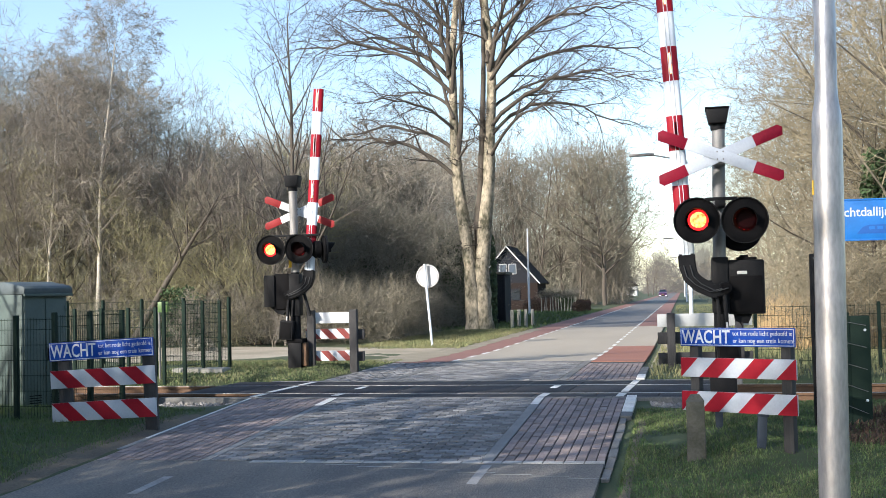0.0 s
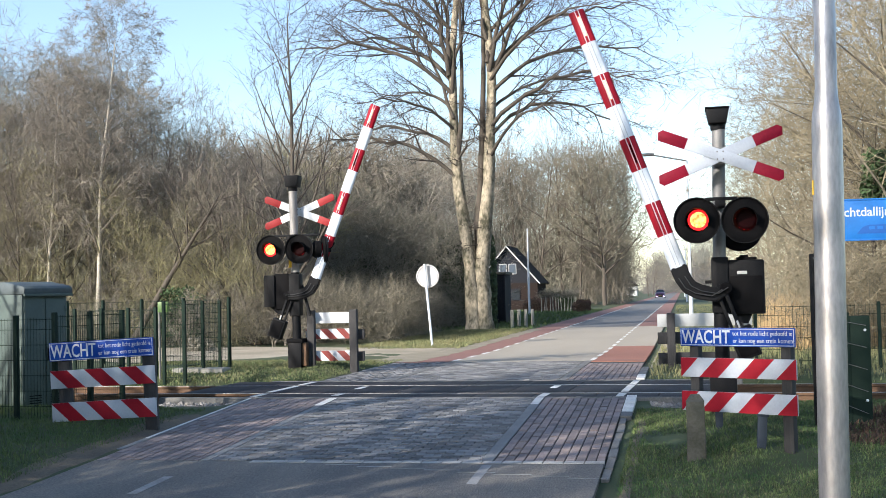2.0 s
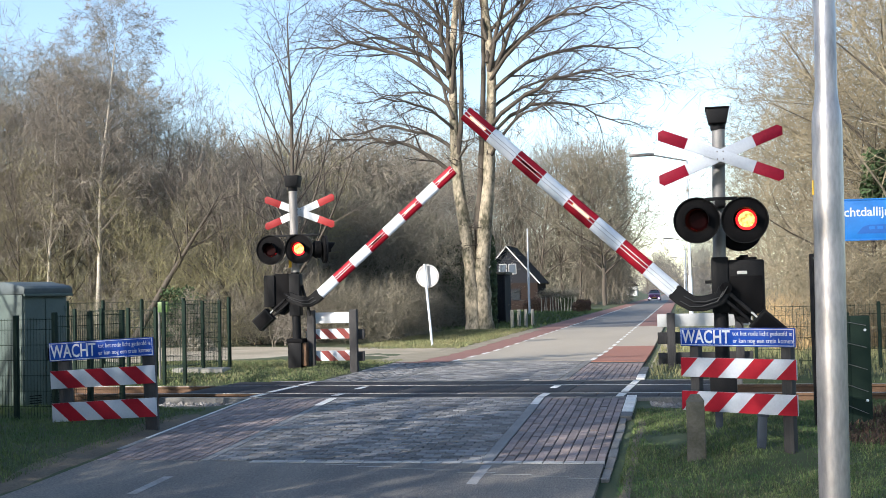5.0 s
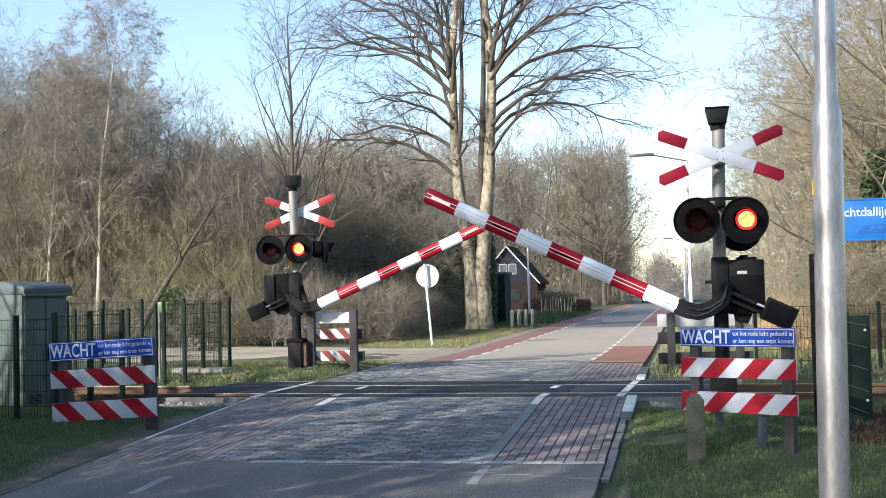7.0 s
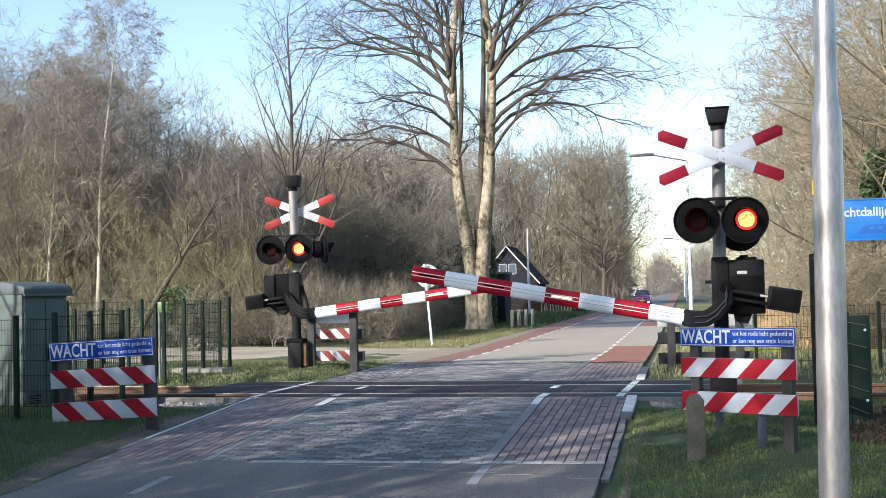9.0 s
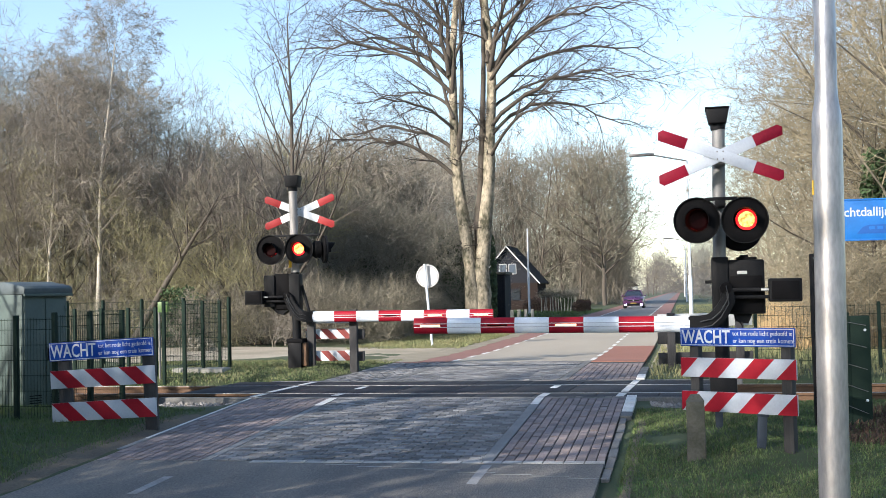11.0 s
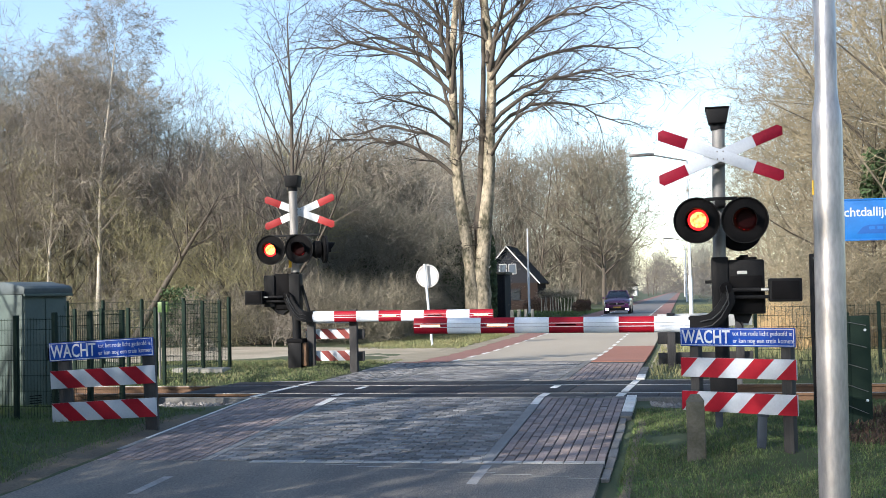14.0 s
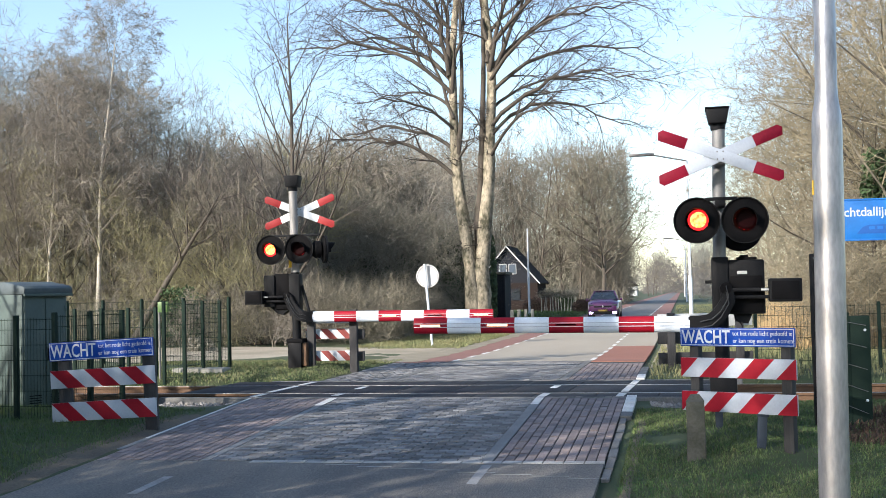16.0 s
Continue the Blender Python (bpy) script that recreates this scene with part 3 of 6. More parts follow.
def boom(parent, pivot, sgn, start, tip, bands, drop, radius):
    """A ribbed red and white boom on a cranked arm. Its space: the pivot at the origin, lying level along sgn * x."""
    b = part("boom", bmesh.new(), WHITE_TUBE, parent, "white ribbed barrier boom with red bands")
    b.location = pivot
    n = 24
    prof = []
    for k in range(n):
        a = 2 * math.pi * k / n
        prof.append((radius * 0.55 * math.cos(a), radius * math.sin(a) * (1 + 0.015 * (k % 3 == 0))))
    L = tip - start
    tube = bmesh.new()
    rings = [[tube.verts.new((sgn * s, y, z - drop)) for y, z in prof] for s in (start, tip)]
    for k in range(n):
        tube.faces.new((rings[0][k], rings[0][(k + 1) % n], rings[1][(k + 1) % n], rings[1][k]))
    tube.faces.new(rings[0][::-1]), tube.faces.new(rings[1])
    me = mesh_of("boom", tube, WHITE_TUBE)
    b.data = me
    # the shallow channel along the front
    for dz in (-0.018, 0.026):
        part("channel_rib", box(min(sgn * start, sgn * tip), max(sgn * start, sgn * tip), -radius * 0.585, -radius * 0.50, dz - 0.003 - drop, dz + 0.003 - drop, 0.001), CHANNEL, b)
    seg = L / bands
    lamps = []
    for k in range(bands):
        s1 = tip - k * seg
        if k % 2 == 0:
            band = bmesh.new()
            rr = [[band.verts.new((sgn * s, y * 1.012, z * 1.012 - drop)) for y, z in prof] for s in (s1 - seg, s1 + (0.004 if k == 0 else 0))]
            for q in range(n):
                band.faces.new((rr[0][q], rr[0][(q + 1) % n], rr[1][(q + 1) % n], rr[1][q]))
            band.faces.new(rr[0][::-1]), band.faces.new(rr[1])
            o = part("red_band", band, RED, b, "red reflective band")
            # two pale ribs and a lamp slot
            for dz in (-0.018, 0.026):
                part("rib", box(min(sgn * (s1 - seg), sgn * s1), max(sgn * (s1 - seg), sgn * s1), -radius * 0.60, -radius * 0.50, dz - 0.004 - drop, dz + 0.004 - drop, 0.0015), WHITE_TUBE, o)
            if k in (0, 2, 4):
                lamps.append((k, sgn * (s1 - seg * 0.5)))
    lights = {}
    for k, x in lamps:
        w = seg * 0.30
        v, f, mi = [], [], []
        for side, m_i in ((-1, 0), (1, 1)):
            base = len(v)
            v += [(-w, side * 0.006, -0.012), (w, side * 0.006, -0.012), (w, side * 0.006, 0.012), (-w, side * 0.006, 0.012)]
            f.append((base, base + 1, base + 2, base + 3) if side < 0 else (base + 3, base + 2, base + 1, base))
            mi.append(m_i)
        f += [(3, 2, 6, 7), (4, 5, 1, 0), (0, 3, 7, 4), (1, 5, 6, 2)]
        mi += [1, 1, 1, 1]
        lm = bpy.data.meshes.new("boom_light")
        lm.from_pydata(v, [], f)
        lm.materials.append(LED_ON), lm.materials.append(LENS_OFF)
        lm.polygons.foreach_set("material_index", mi)
        o = new("boom_light", lm)
        o.parent = b
        o.location = (x, -radius * 0.62 - 0.006, 0.004 - drop)
        tagged(o, "amber boom light strip")
        lights[k] = o
    # cranked arm, from the boom's foot up to the pivot and on to the counterweight
    arm = bmesh.new()
    pts = [(start + 0.02, -drop), (start - 0.12, -drop), (start - 0.26, -drop * 0.93), (start - 0.36, -drop * 0.72), (start - 0.46, -drop * 0.33), (0.0, 0.0)]
    half = [radius * 1.05, radius * 1.05, radius * 1.0, radius * 0.98, radius * 0.9, radius * 0.8]
    rows = []
    for i, (px, pz) in enumerate(pts):
        q0, q1 = pts[max(0, i - 1)], pts[min(len(pts) - 1, i + 1)]
        dx, dz = q1[0] - q0[0], q1[1] - q0[1]
        d = math.hypot(dx, dz)
        nx, nz = -dz / d, dx / d
        h = half[i]
        w = radius * 0.62 if i < 3 else 0.05
        rows.append([arm.verts.new((sgn * (px + e * nx * h), yy, pz + e * nz * h)) for e, yy in ((-1, -w), (1, -w), (1, w), (-1, w))])
    for p, q in zip(rows, rows[1:]):
        for j in range(4):
            arm.faces.new((p[j], p[(j + 1) % 4], q[(j + 1) % 4], q[j]))
    arm.faces.new(rows[0]), arm.faces.new(rows[-1][::-1])
    bmesh.ops.recalc_face_normals(arm, faces=arm.faces)
    bmesh.ops.bevel(arm, geom=list(arm.edges), offset=0.014, segments=2, affect="EDGES")
    part("boom_arm", arm, BLACK, b, "black cranked boom arm")
    hub = lathe([(0.0, -0.058), (0.05, -0.058), (0.07, -0.05), (0.07, 0.05), (0.05, 0.06), (0.0, 0.06)], (0, 0, 0), (0, 1, 0), 24)
    part("hub", hub, BLACK_MATT, b)
    wx0, wx1 = -0.08, -0.88
    part("counterweight_bar", box(min(sgn * wx0, sgn * wx1), max(sgn * wx0, sgn * wx1), -0.035, 0.03, -0.045, 0.0, 0.008), BLACK, b)
    part("counterweight_bar", box(min(sgn * wx0, sgn * -0.55), max(sgn * wx0, sgn * -0.55), 0.0, 0.03, -0.13, -0.09, 0.008), BLACK, b)
    part("counterweight", box(min(sgn * -0.5, sgn * -0.88), max(sgn * -0.5, sgn * -0.88), -0.09, 0.10, -0.17, 0.11, 0.015), BLACK, b, "black counterweight")
    part("label_plate", box(min(sgn * -0.41, sgn * -0.50), max(sgn * -0.41, sgn * -0.50), -0.042, -0.036, -0.035, -0.01, 0.001), PALE_GREY, b, "small pale label")
    for off in (0.03, -0.045):
        line = [(px * sgn, -0.085, pz + off) for px, pz in pts[1:]]
        cb = bmesh.new()
        for p, q in zip(line, line[1:]):
            rod(p, q, 0.007, n=6, bm=cb)
        part("cable", cb, CABLE, b, "grey cable along the arm")
    part("counterweight_lid", box(min(sgn * -0.53, sgn * -0.85), max(sgn * -0.53, sgn * -0.85), -0.10, -0.085, -0.14, 0.08, 0.004), BLACK_MATT, b)
    return b, lights


def signal_near():
    base = Vector((0.46, 14.62, -0.11))
    s = thing("crossing_signal", Matrix.Translation(base), "level crossing signal with black mast box and lowering barrier boom", "crossing signal", "level crossing signals")

    def L(x, y, z):
        return (x - base.x, y - base.y, z - base.z)
    lean = 0.04
    part("post", rod(L(base.x, base.y, 1.86), L(base.x + lean, base.y, 3.50), 0.078, n=20), GALV_DULL, s, "grey galvanised post")
    part("post_foot", rod((0, 0, -0.15), L(base.x, base.y, 1.86), 0.088, n=20), BLACK, s, "black lower post")
    part("foot_box", box(-0.16, 0.16, -0.16, 0.16, -0.15, 0.55, 0.02), BLACK, s)
    bell = prism([(-0.14, 0.17), (0.14, 0.17), (0.105, -0.015), (-0.105, -0.015)], 0.26, Matrix.Translation(L(0.49, 14.47, 3.535)), bevel=0.012)
    bl = part("bell_box", bell, BLACK, s, "black crossing bell box")
    part("bell_lid", box(*(v + o for v, o in zip((-0.145, 0.145), (L(0.49, 0, 0)[0],) * 2)), L(0, 14.45, 0)[1], L(0, 14.75, 0)[1], L(0, 0, 3.70)[2], L(0, 0, 3.718)[2], 0.005), BLACK_MATT, bl)
    part("post_cap", rod(L(0.495, 14.62, 3.45), L(0.49, 14.62, 3.53), 0.09, n=20), BLACK, s)
    cross_board(s, L(0.50, 14.25, 3.095), 0.73, 0.288, 0.140, L(0, 14.25, 0)[1], in_shade=True)
    part("cross_bracket", box(*[L(0.44, 0, 0)[0], L(0.56, 0, 0)[0]], L(0, 14.29, 0)[1], L(0, 14.55, 0)[1], L(0, 0, 2.99)[2], L(0, 0, 3.2)[2], 0.006), GALV_DULL, s)
    # lamps
    lenses = []
    for x, z in ((0.197, 2.312), (0.752, 2.30)):
        c = L(x, 14.10, z)
        d = octo_lamp(s, c, 0.272)
        o = lens(s, (c[0] + 0.018, c[1] - 0.014, c[2] + 0.004))
        lenses.append(o)
    part("lamp_bracket", box(L(0.30, 0, 0)[0], L(0.68, 0, 0)[0], L(0, 14.14, 0)[1], L(0, 14.20, 0)[1], L(0, 0, 2.545)[2], L(0, 0, 2.585)[2], 0.006), BLACK, s)
    part("lamp_bracket", box(L(0.42, 0, 0)[0], L(0.54, 0, 0)[0], L(0, 14.14, 0)[1], L(0, 14.58, 0)[1], L(0, 0, 2.48)[2], L(0, 0, 2.56)[2], 0.006), BLACK, s)
    # third lamp facing away, its housing shows below
    octo_lamp(s, L(0.73, 14.92, 2.23), 0.272, facing=1)
    # drive box beside the post
    bx = part("drive_box", box(L(0.545, 0, 0)[0], L(0.985, 0, 0)[0], L(0, 14.52, 0)[1], L(0, 14.90, 0)[1], L(0, 0, 1.18)[2], L(0, 0, 1.84)[2], 0.02), BLACK, s, "black barrier drive box")
    part("name_plate", box(L(0.66, 0, 0)[0], L(0.78, 0, 0)[0], L(0, 14.512, 0)[1], L(0, 14.522, 0)[1], L(0, 0, 1.665)[2], L(0, 0, 1.705)[2], 0.002), PALE_GREY, bx, "pale maker's plate")
    part("latch", box(L(0.66, 0, 0)[0], L(0.90, 0, 0)[0], L(0, 14.55, 0)[1], L(0, 14.62, 0)[1], L(0, 0, 1.84)[2], L(0, 0, 1.875)[2], 0.008), BLACK_MATT, bx)
    part("latch", box(L(0.70, 0, 0)[0], L(0.80, 0, 0)[0], L(0, 14.54, 0)[1], L(0, 14.62, 0)[1], L(0, 0, 1.87)[2], L(0, 0, 1.90)[2], 0.008), BLACK_MATT, bx)
    part("box_lid", box(L(0.57, 0, 0)[0], L(0.96, 0, 0)[0], L(0, 14.508, 0)[1], L(0, 14.522, 0)[1], L(0, 0, 1.2)[2], L(0, 0, 1.645)[2], 0.006), BLACK_MATT, bx)
    part("lower_bracket", prism([(-0.12, 0.1), (0.12, 0.1), (0.05, -0.06), (-0.10, -0.03)], 0.2, Matrix.Translation(L(0.73, 14.6, 1.12))), BLACK, bx)
    part("clamp", box(L(0.36, 0, 0)[0], L(0.56, 0, 0)[0], L(0, 14.50, 0)[1], L(0, 14.72, 0)[1], L(0, 0, 1.2)[2], L(0, 0, 1.88)[2], 0.012), BLACK, s)
    part("clamp", box(L(0.28, 0, 0)[0], L(0.42, 0, 0)[0], L(0, 14.58, 0)[1], L(0, 14.64, 0)[1], L(0, 0, 1.56)[2], L(0, 0, 1.60)[2], 0.006), BLACK, s)
    cu = bpy.data.curves.new("cable", "CURVE")
    cu.dimensions, cu.bevel_depth, cu.bevel_resolution = "3D", 0.007, 2
    sp = cu.splines.new("BEZIER")
    sp.bezier_points.add(2)
    for q, p in zip(sp.bezier_points, (L(0.62, 14.5, 1.14), L(0.70, 14.46, 1.03), L(0.66, 14.55, 0.97))):
        q.co, q.handle_left_type, q.handle_right_type = p, "AUTO", "AUTO"
    cu.materials.append(BLACK_MATT)
    cb = new("cable", cu)
    cb.parent = s
    b, lights = boom(s, L(0.518, 14.40, 1.50), -1, 0.43, 3.86, 8, 0.43, 0.097)
    return s, lenses, b, lights, L(0.518, 14.40, 1.50)


def signal_far():
    base = Vector((-7.60, 22.25, 0.09))
    s = thing("crossing_signal", Matrix.Translation(base), "level crossing signal across the track with barrier boom, seen from behind", "crossing signal", "level crossing signals")

    def L(x, y, z):
        return (x - base.x, y - base.y, z - base.z)
    top = -7.64
    part("post", rod(L(-7.615, 22.25, 2.02), L(top, 22.25, 3.70), 0.082, n=20), POST_GREY, s, "pale galvanised post in sunlight")
    part("post_foot", rod((0, 0, -0.15), L(-7.615, 22.25, 2.02), 0.086, n=20), BLACK, s, "black lower post")
    part("foot_box", box(L(-7.75, 0, 0)[0], L(-7.47, 0, 0)[0], -0.16, 0.16, -0.12, 0.55, 0.02), BLACK, s)
    part("foot_box", box(L(-7.47, 0, 0)[0], L(-7.38, 0, 0)[0], -0.1, 0.12, 0.05, 0.52, 0.015), RUST, s, "rusty red foot plate")
    part("foot_collar", box(-0.17, 0.17, -0.18, 0.18, 0.52, 0.60, 0.012), BLACK_MATT, s)
    bell = prism([(-0.155, 0.21), (0.155, 0.21), (0.12, -0.02), (-0.12, -0.02)], 0.26, Matrix.Translation(L(-7.635, 22.12, 3.76)), bevel=0.012)
    part("bell_box", bell, BLACK, s, "black crossing bell box")
    part("post_cap", rod(L(top, 22.25, 3.66), L(top, 22.25, 3.76), 0.095, n=20), BLACK, s)
    cross_board(s, L(-7.545, 22.4, 3.245), 0.735, 0.29, 0.145, L(0, 22.36, 0)[1])
    lenses = []
    for x, z in ((-8.00, 2.47), (-7.405, 2.475)):
        c = L(x, 21.9, z)
        octo_lamp(s, c, 0.292)
        lenses.append(lens(s, (c[0], c[1] - 0.014, c[2] + 0.004), r=0.135))
    side = octo_lamp(s, (0, 0, 0), 0.275, facing=-1)
    side.matrix_basis = Matrix.Translation(L(-6.96, 22.15, 2.46)) @ pose(0, 0, 0, 0, 0, 118)
    part("lamp_bracket", box(L(-7.95, 0, 0)[0], L(-7.0, 0, 0)[0], L(0, 21.96, 0)[1], L(0, 22.02, 0)[1], L(0, 0, 2.73)[2], L(0, 0, 2.77)[2], 0.006), BLACK, s)
    part("lamp_bracket", box(L(-7.70, 0, 0)[0], L(-7.56, 0, 0)[0], L(0, 21.96, 0)[1], L(0, 22.2, 0)[1], L(0, 0, 2.66)[2], L(0, 0, 2.75)[2], 0.006), BLACK, s)
    bx = part("drive_box", box(L(-8.26, 0, 0)[0], L(-8.03, 0, 0)[0], L(0, 22.16, 0)[1], L(0, 22.5, 0)[1], L(0, 0, 1.33)[2], L(0, 0, 1.97)[2], 0.02), BLACK, s, "black barrier drive box")
    part("box_body", box(L(-8.05, 0, 0)[0], L(-7.66, 0, 0)[0], L(0, 22.2, 0)[1], L(0, 22.55, 0)[1], L(0, 0, 1.28)[2], L(0, 0, 2.0)[2], 0.02), BLACK_MATT, bx)
    part("lower_bracket", prism([(-0.25, 0.08), (0.2, 0.08), (0.0, -0.08), (-0.10, -0.06)], 0.2, Matrix.Translation(L(-7.9, 22.25, 1.25))), BLACK, bx)
    part("clamp", box(L(-7.72, 0, 0)[0], L(-7.50, 0, 0)[0], L(0, 22.14, 0)[1], L(0, 22.36, 0)[1], L(0, 0, 1.15)[2], L(0, 0, 1.98)[2], 0.012), BLACK, s)
    part("reflector", box(L(-7.72, 0, 0)[0], L(-7.66, 0, 0)[0], L(0, 22.155, 0)[1], L(0, 22.17, 0)[1], L(0, 0, 2.12)[2], L(0, 0, 2.28)[2], 0.003), YELLOW, s, "yellow sticker")
    part("strut", rod(L(-7.50, 22.3, 1.75), L(-7.30, 22.2, 1.15), 0.03, n=10), BLACK, s)
    b, lights = boom(s, L(-7.735, 22.10, 1.555), 1, 0.52, 4.157, 8, 0.43, 0.105)
    return s, lenses, b, lights, L(-7.735, 22.10, 1.555)


NEAR, FAR = signal_near(), signal_far()


# ---- boards that close off the roadside ----
def stripe_board(parent, m, L, h, slope, n, first_red, thick=0.025, name="striped_board", paint=None):
    """A red and white slanted board, x from 0 to L, z from 0 to h before m; each stripe its own piece."""
    # without paint the board takes the white that has shade in its colour
    bd = part(name, prism([(0, 0), (L, 0), (L, h), (0, h)], thick, m, bevel=0.003), WHITE if paint else SHADED_WHITE, parent, "white board with slanted red stripes")
    pitch = L / n
    for k in range(-1, n + 2):
        if (k % 2 == 0) != first_red:
            continue
        a0, a1 = k * pitch, (k + 1) * pitch
        sh = slope
        poly = [(a0, 0), (a1, 0), (a1 + sh, h), (a0 + sh, h)]
        # clip to the board
        for xmin, keep_more in ((0.0, True), (L, False)):
            res = []
            for i, p in enumerate(poly):
                q = poly[(i + 1) % len(poly)]
                pin = (p[0] >= xmin) if keep_more else (p[0] <= xmin)
                qin = (q[0] >= xmin) if keep_more else (q[0] <= xmin)
                if pin:
                    res.append(p)
                if pin != qin:
                    t = (xmin - p[0]) / (q[0] - p[0])
                    res.append((xmin, p[1] + t * (q[1] - p[1])))
            poly = res
            if not poly:
                break
        clean = []
        for p in poly:
            if not clean or (abs(p[0] - clean[-1][0]) + abs(p[1] - clean[-1][1])) > 1e-4:
                clean.append(p)
        if len(clean) > 2 and (abs(clean[0][0] - clean[-1][0]) + abs(clean[0][1] - clean[-1][1])) < 1e-4:
            clean.pop()
        if len(clean) >= 3:
            part("stripe", prism(clean, 0.003, m @ Matrix.Translation((0, -0.0032, 0))), paint or RED, bd, smooth=False)
    return bd


def wacht_panel(m, ground_z, L, first_red, slope, zs, label, posts, spare=True):
    """Two striped boards under a blue warning board, on dark posts. x runs along the boards, the front faces -y."""
    t = thing("warning_barrier", m, label, "barrier", "roadside warning barriers")
    for x, w in posts:
        part("post", box(x - w / 2, x + w / 2, 0.03, 0.12, ground_z - 0.2, zs[0][1] - 0.02, 0.008), WOODGREY, t, "dark weathered wooden post")
    z0, z1 = zs[0]
    sign = part("sign_board", box(0, L, -0.005, 0.015, z0, z1, 0.006), BLUE, t, "blue enamel warning board with white lettering")
    for a in ((0.012, L - 0.012, z1 - 0.016, z1 - 0.010), (0.012, L - 0.012, z0 + 0.010, z0 + 0.016), (0.010, 0.016, z0 + 0.010, z1 - 0.010), (L - 0.016, L - 0.010, z0 + 0.010, z1 - 0.010)):
        part("border_line", box(a[0], a[1], -0.0075, -0.004, a[2], a[3]), WHITE, sign)
    zc, h = (z0 + z1) / 2, z1 - z0
    words("WACHT", h * 1.0, WHITE, sign, Matrix.Translation((0.024, -0.006, zc - 0.004)), fit=L * 0.435, bold=0.003)
    words("tot het rode licht gedoofd is", h * 0.34, WHITE, sign, Matrix.Translation((L * 0.475, -0.006, zc + h * 0.19)), fit=L * 0.50)
    words("er kan nog een trein komen", h * 0.34, WHITE, sign, Matrix.Translation((L * 0.475, -0.006, zc - h * 0.19)), fit=L * 0.505)
    for z0, z1 in zs[1:]:
        stripe_board(t, Matrix.Translation((0, 0, z0)), L, z1 - z0, slope, 6, first_red)
    return t


# by the near signal: turned towards the road, its outer end nearer
PA, PB = Vector((-0.033, 12.45, 0)), Vector((1.068, 11.80, 0))
ang = math.degrees(math.atan2(PB.y - PA.y, PB.x - PA.x))
wacht_panel(pose(PA.x, PA.y, 0, 0, 0, ang), -0.25, (PB - PA).length, False, 0.20, ((0.905, 1.095), (0.585, 0.785), (0.235, 0.438)), "blue lettered board over two striped boards beside the marker post", ((0.14, 0.10), (1.16, 0.11)))
QA, QB = Vector((-7.895, 13.5, 0)), Vector((-6.55, 13.68, 0))
ang2 = math.degrees(math.atan2(QB.y - QA.y, QB.x - QA.x))
wacht_panel(pose(QA.x, QA.y, -0.03, 0, -2.3, ang2), -0.2, (QB - QA).length, False, -0.235, ((0.795, 1.03), (0.445, 0.672), (0.024, 0.262)), "blue lettered board over two striped boards before the track fence", ((0.17, 0.16), (1.27, 0.16)))


FADED_RED = mat("faded_brown_red_paint", (0.17, 0.03, 0.03), (0.26, 0.09, 0.08), 4, 0.7, spec=0.1)


def far_panel(m, L, label):
    t = thing("warning_barrier", m, label, "barrier", "roadside warning barriers")
    for x in (0.03, L + 0.05):
        part("post", box(x - 0.078, x + 0.078, -0.13, -0.02, -0.3, 1.12, 0.01), WOODGREY, t, "dark weathered wooden post")
    part("sign_back", box(-0.06, L + 0.06, -0.01, 0.015, 0.85, 1.07, 0.006), WHITE, t, "white back of a sign board")
    for z0, z1 in ((0.54, 0.74), (0.10, 0.30)):
        stripe_board(t, Matrix.Translation((-0.12, 0.0, z0)), L + 0.14, z1 - z0, -0.2, 6, False, paint=FADED_RED)
        part("bracket", box(L - 0.02, L + 0.24, -0.01, 0.05, z0 - 0.01, z1 - 0.02, 0.006), WOODGREY, t)
    return t


far_panel(pose(-7.36, 22.42, 0.13, 0, 0, -2), 0.875, "back of a striped board on two dark wooden posts")
t = thing("warning_barrier", pose(-0.22, 22.1, 0.0, 0, 0, 8), "weathered back of a roadside barrier on dark posts", "barrier", "roadside warning barriers")
part("post", box(-0.08, 0.06, -0.1, 0.02, -0.2, 1.06, 0.01), WOODGREY, t)
part("post", box(1.18, 1.32, -0.1, 0.02, -0.2, 1.06, 0.01), WOODGREY, t)
part("sign_back", box(-0.25, 1.5, 0.025, 0.05, 0.80, 1.04, 0.006), PALE_GREY, t, "grey back of a sign board")
part("board_back", box(-0.25, 1.5, 0.025, 0.05, 0.48, 0.70, 0.006), WOODGREY, t)
part("board_back", box(-0.25, 1.5, 0.025, 0.05, 0.10, 0.32, 0.006), WOODGREY, t)


# ---- near verge: lamp pole, bollards ----
def lamp_pole():
    t = thing("street_lamp", pose(0.835, 7.2, -0.32, 0, 0.85, 0), "galvanised steel lamp pole with scuffed zinc coating", "street lamp")
    low = part("pole", lathe([(0.090, -0.3), (0.088, 2.75), (0.085, 2.83), (0.070, 2.92), (0.064, 3.0), (0.050, 7.6)], (0, 0, 0), (0, 0, 1), 40), GALV, t, "scuffed galvanised steel pole")
    st = bmesh.new()
    vs = [[st.verts.new((0.0905 * math.cos(a), 0.0905 * math.sin(a), z)) for a in (radians(165 + 8 * k) for k in range(5))] for z in (2.36, 2.45)]
    for k in range(4):
        st.faces.new((vs[0][k], vs[0][k + 1], vs[1][k + 1], vs[1][k]))
    part("sticker", st, YELLOW, low, "small yellow sticker")
    part("lamp_head", box(-1.2, -0.1, -0.12, 0.12, 7.55, 7.68, 0.04), GALV_DULL, t)


lamp_pole()


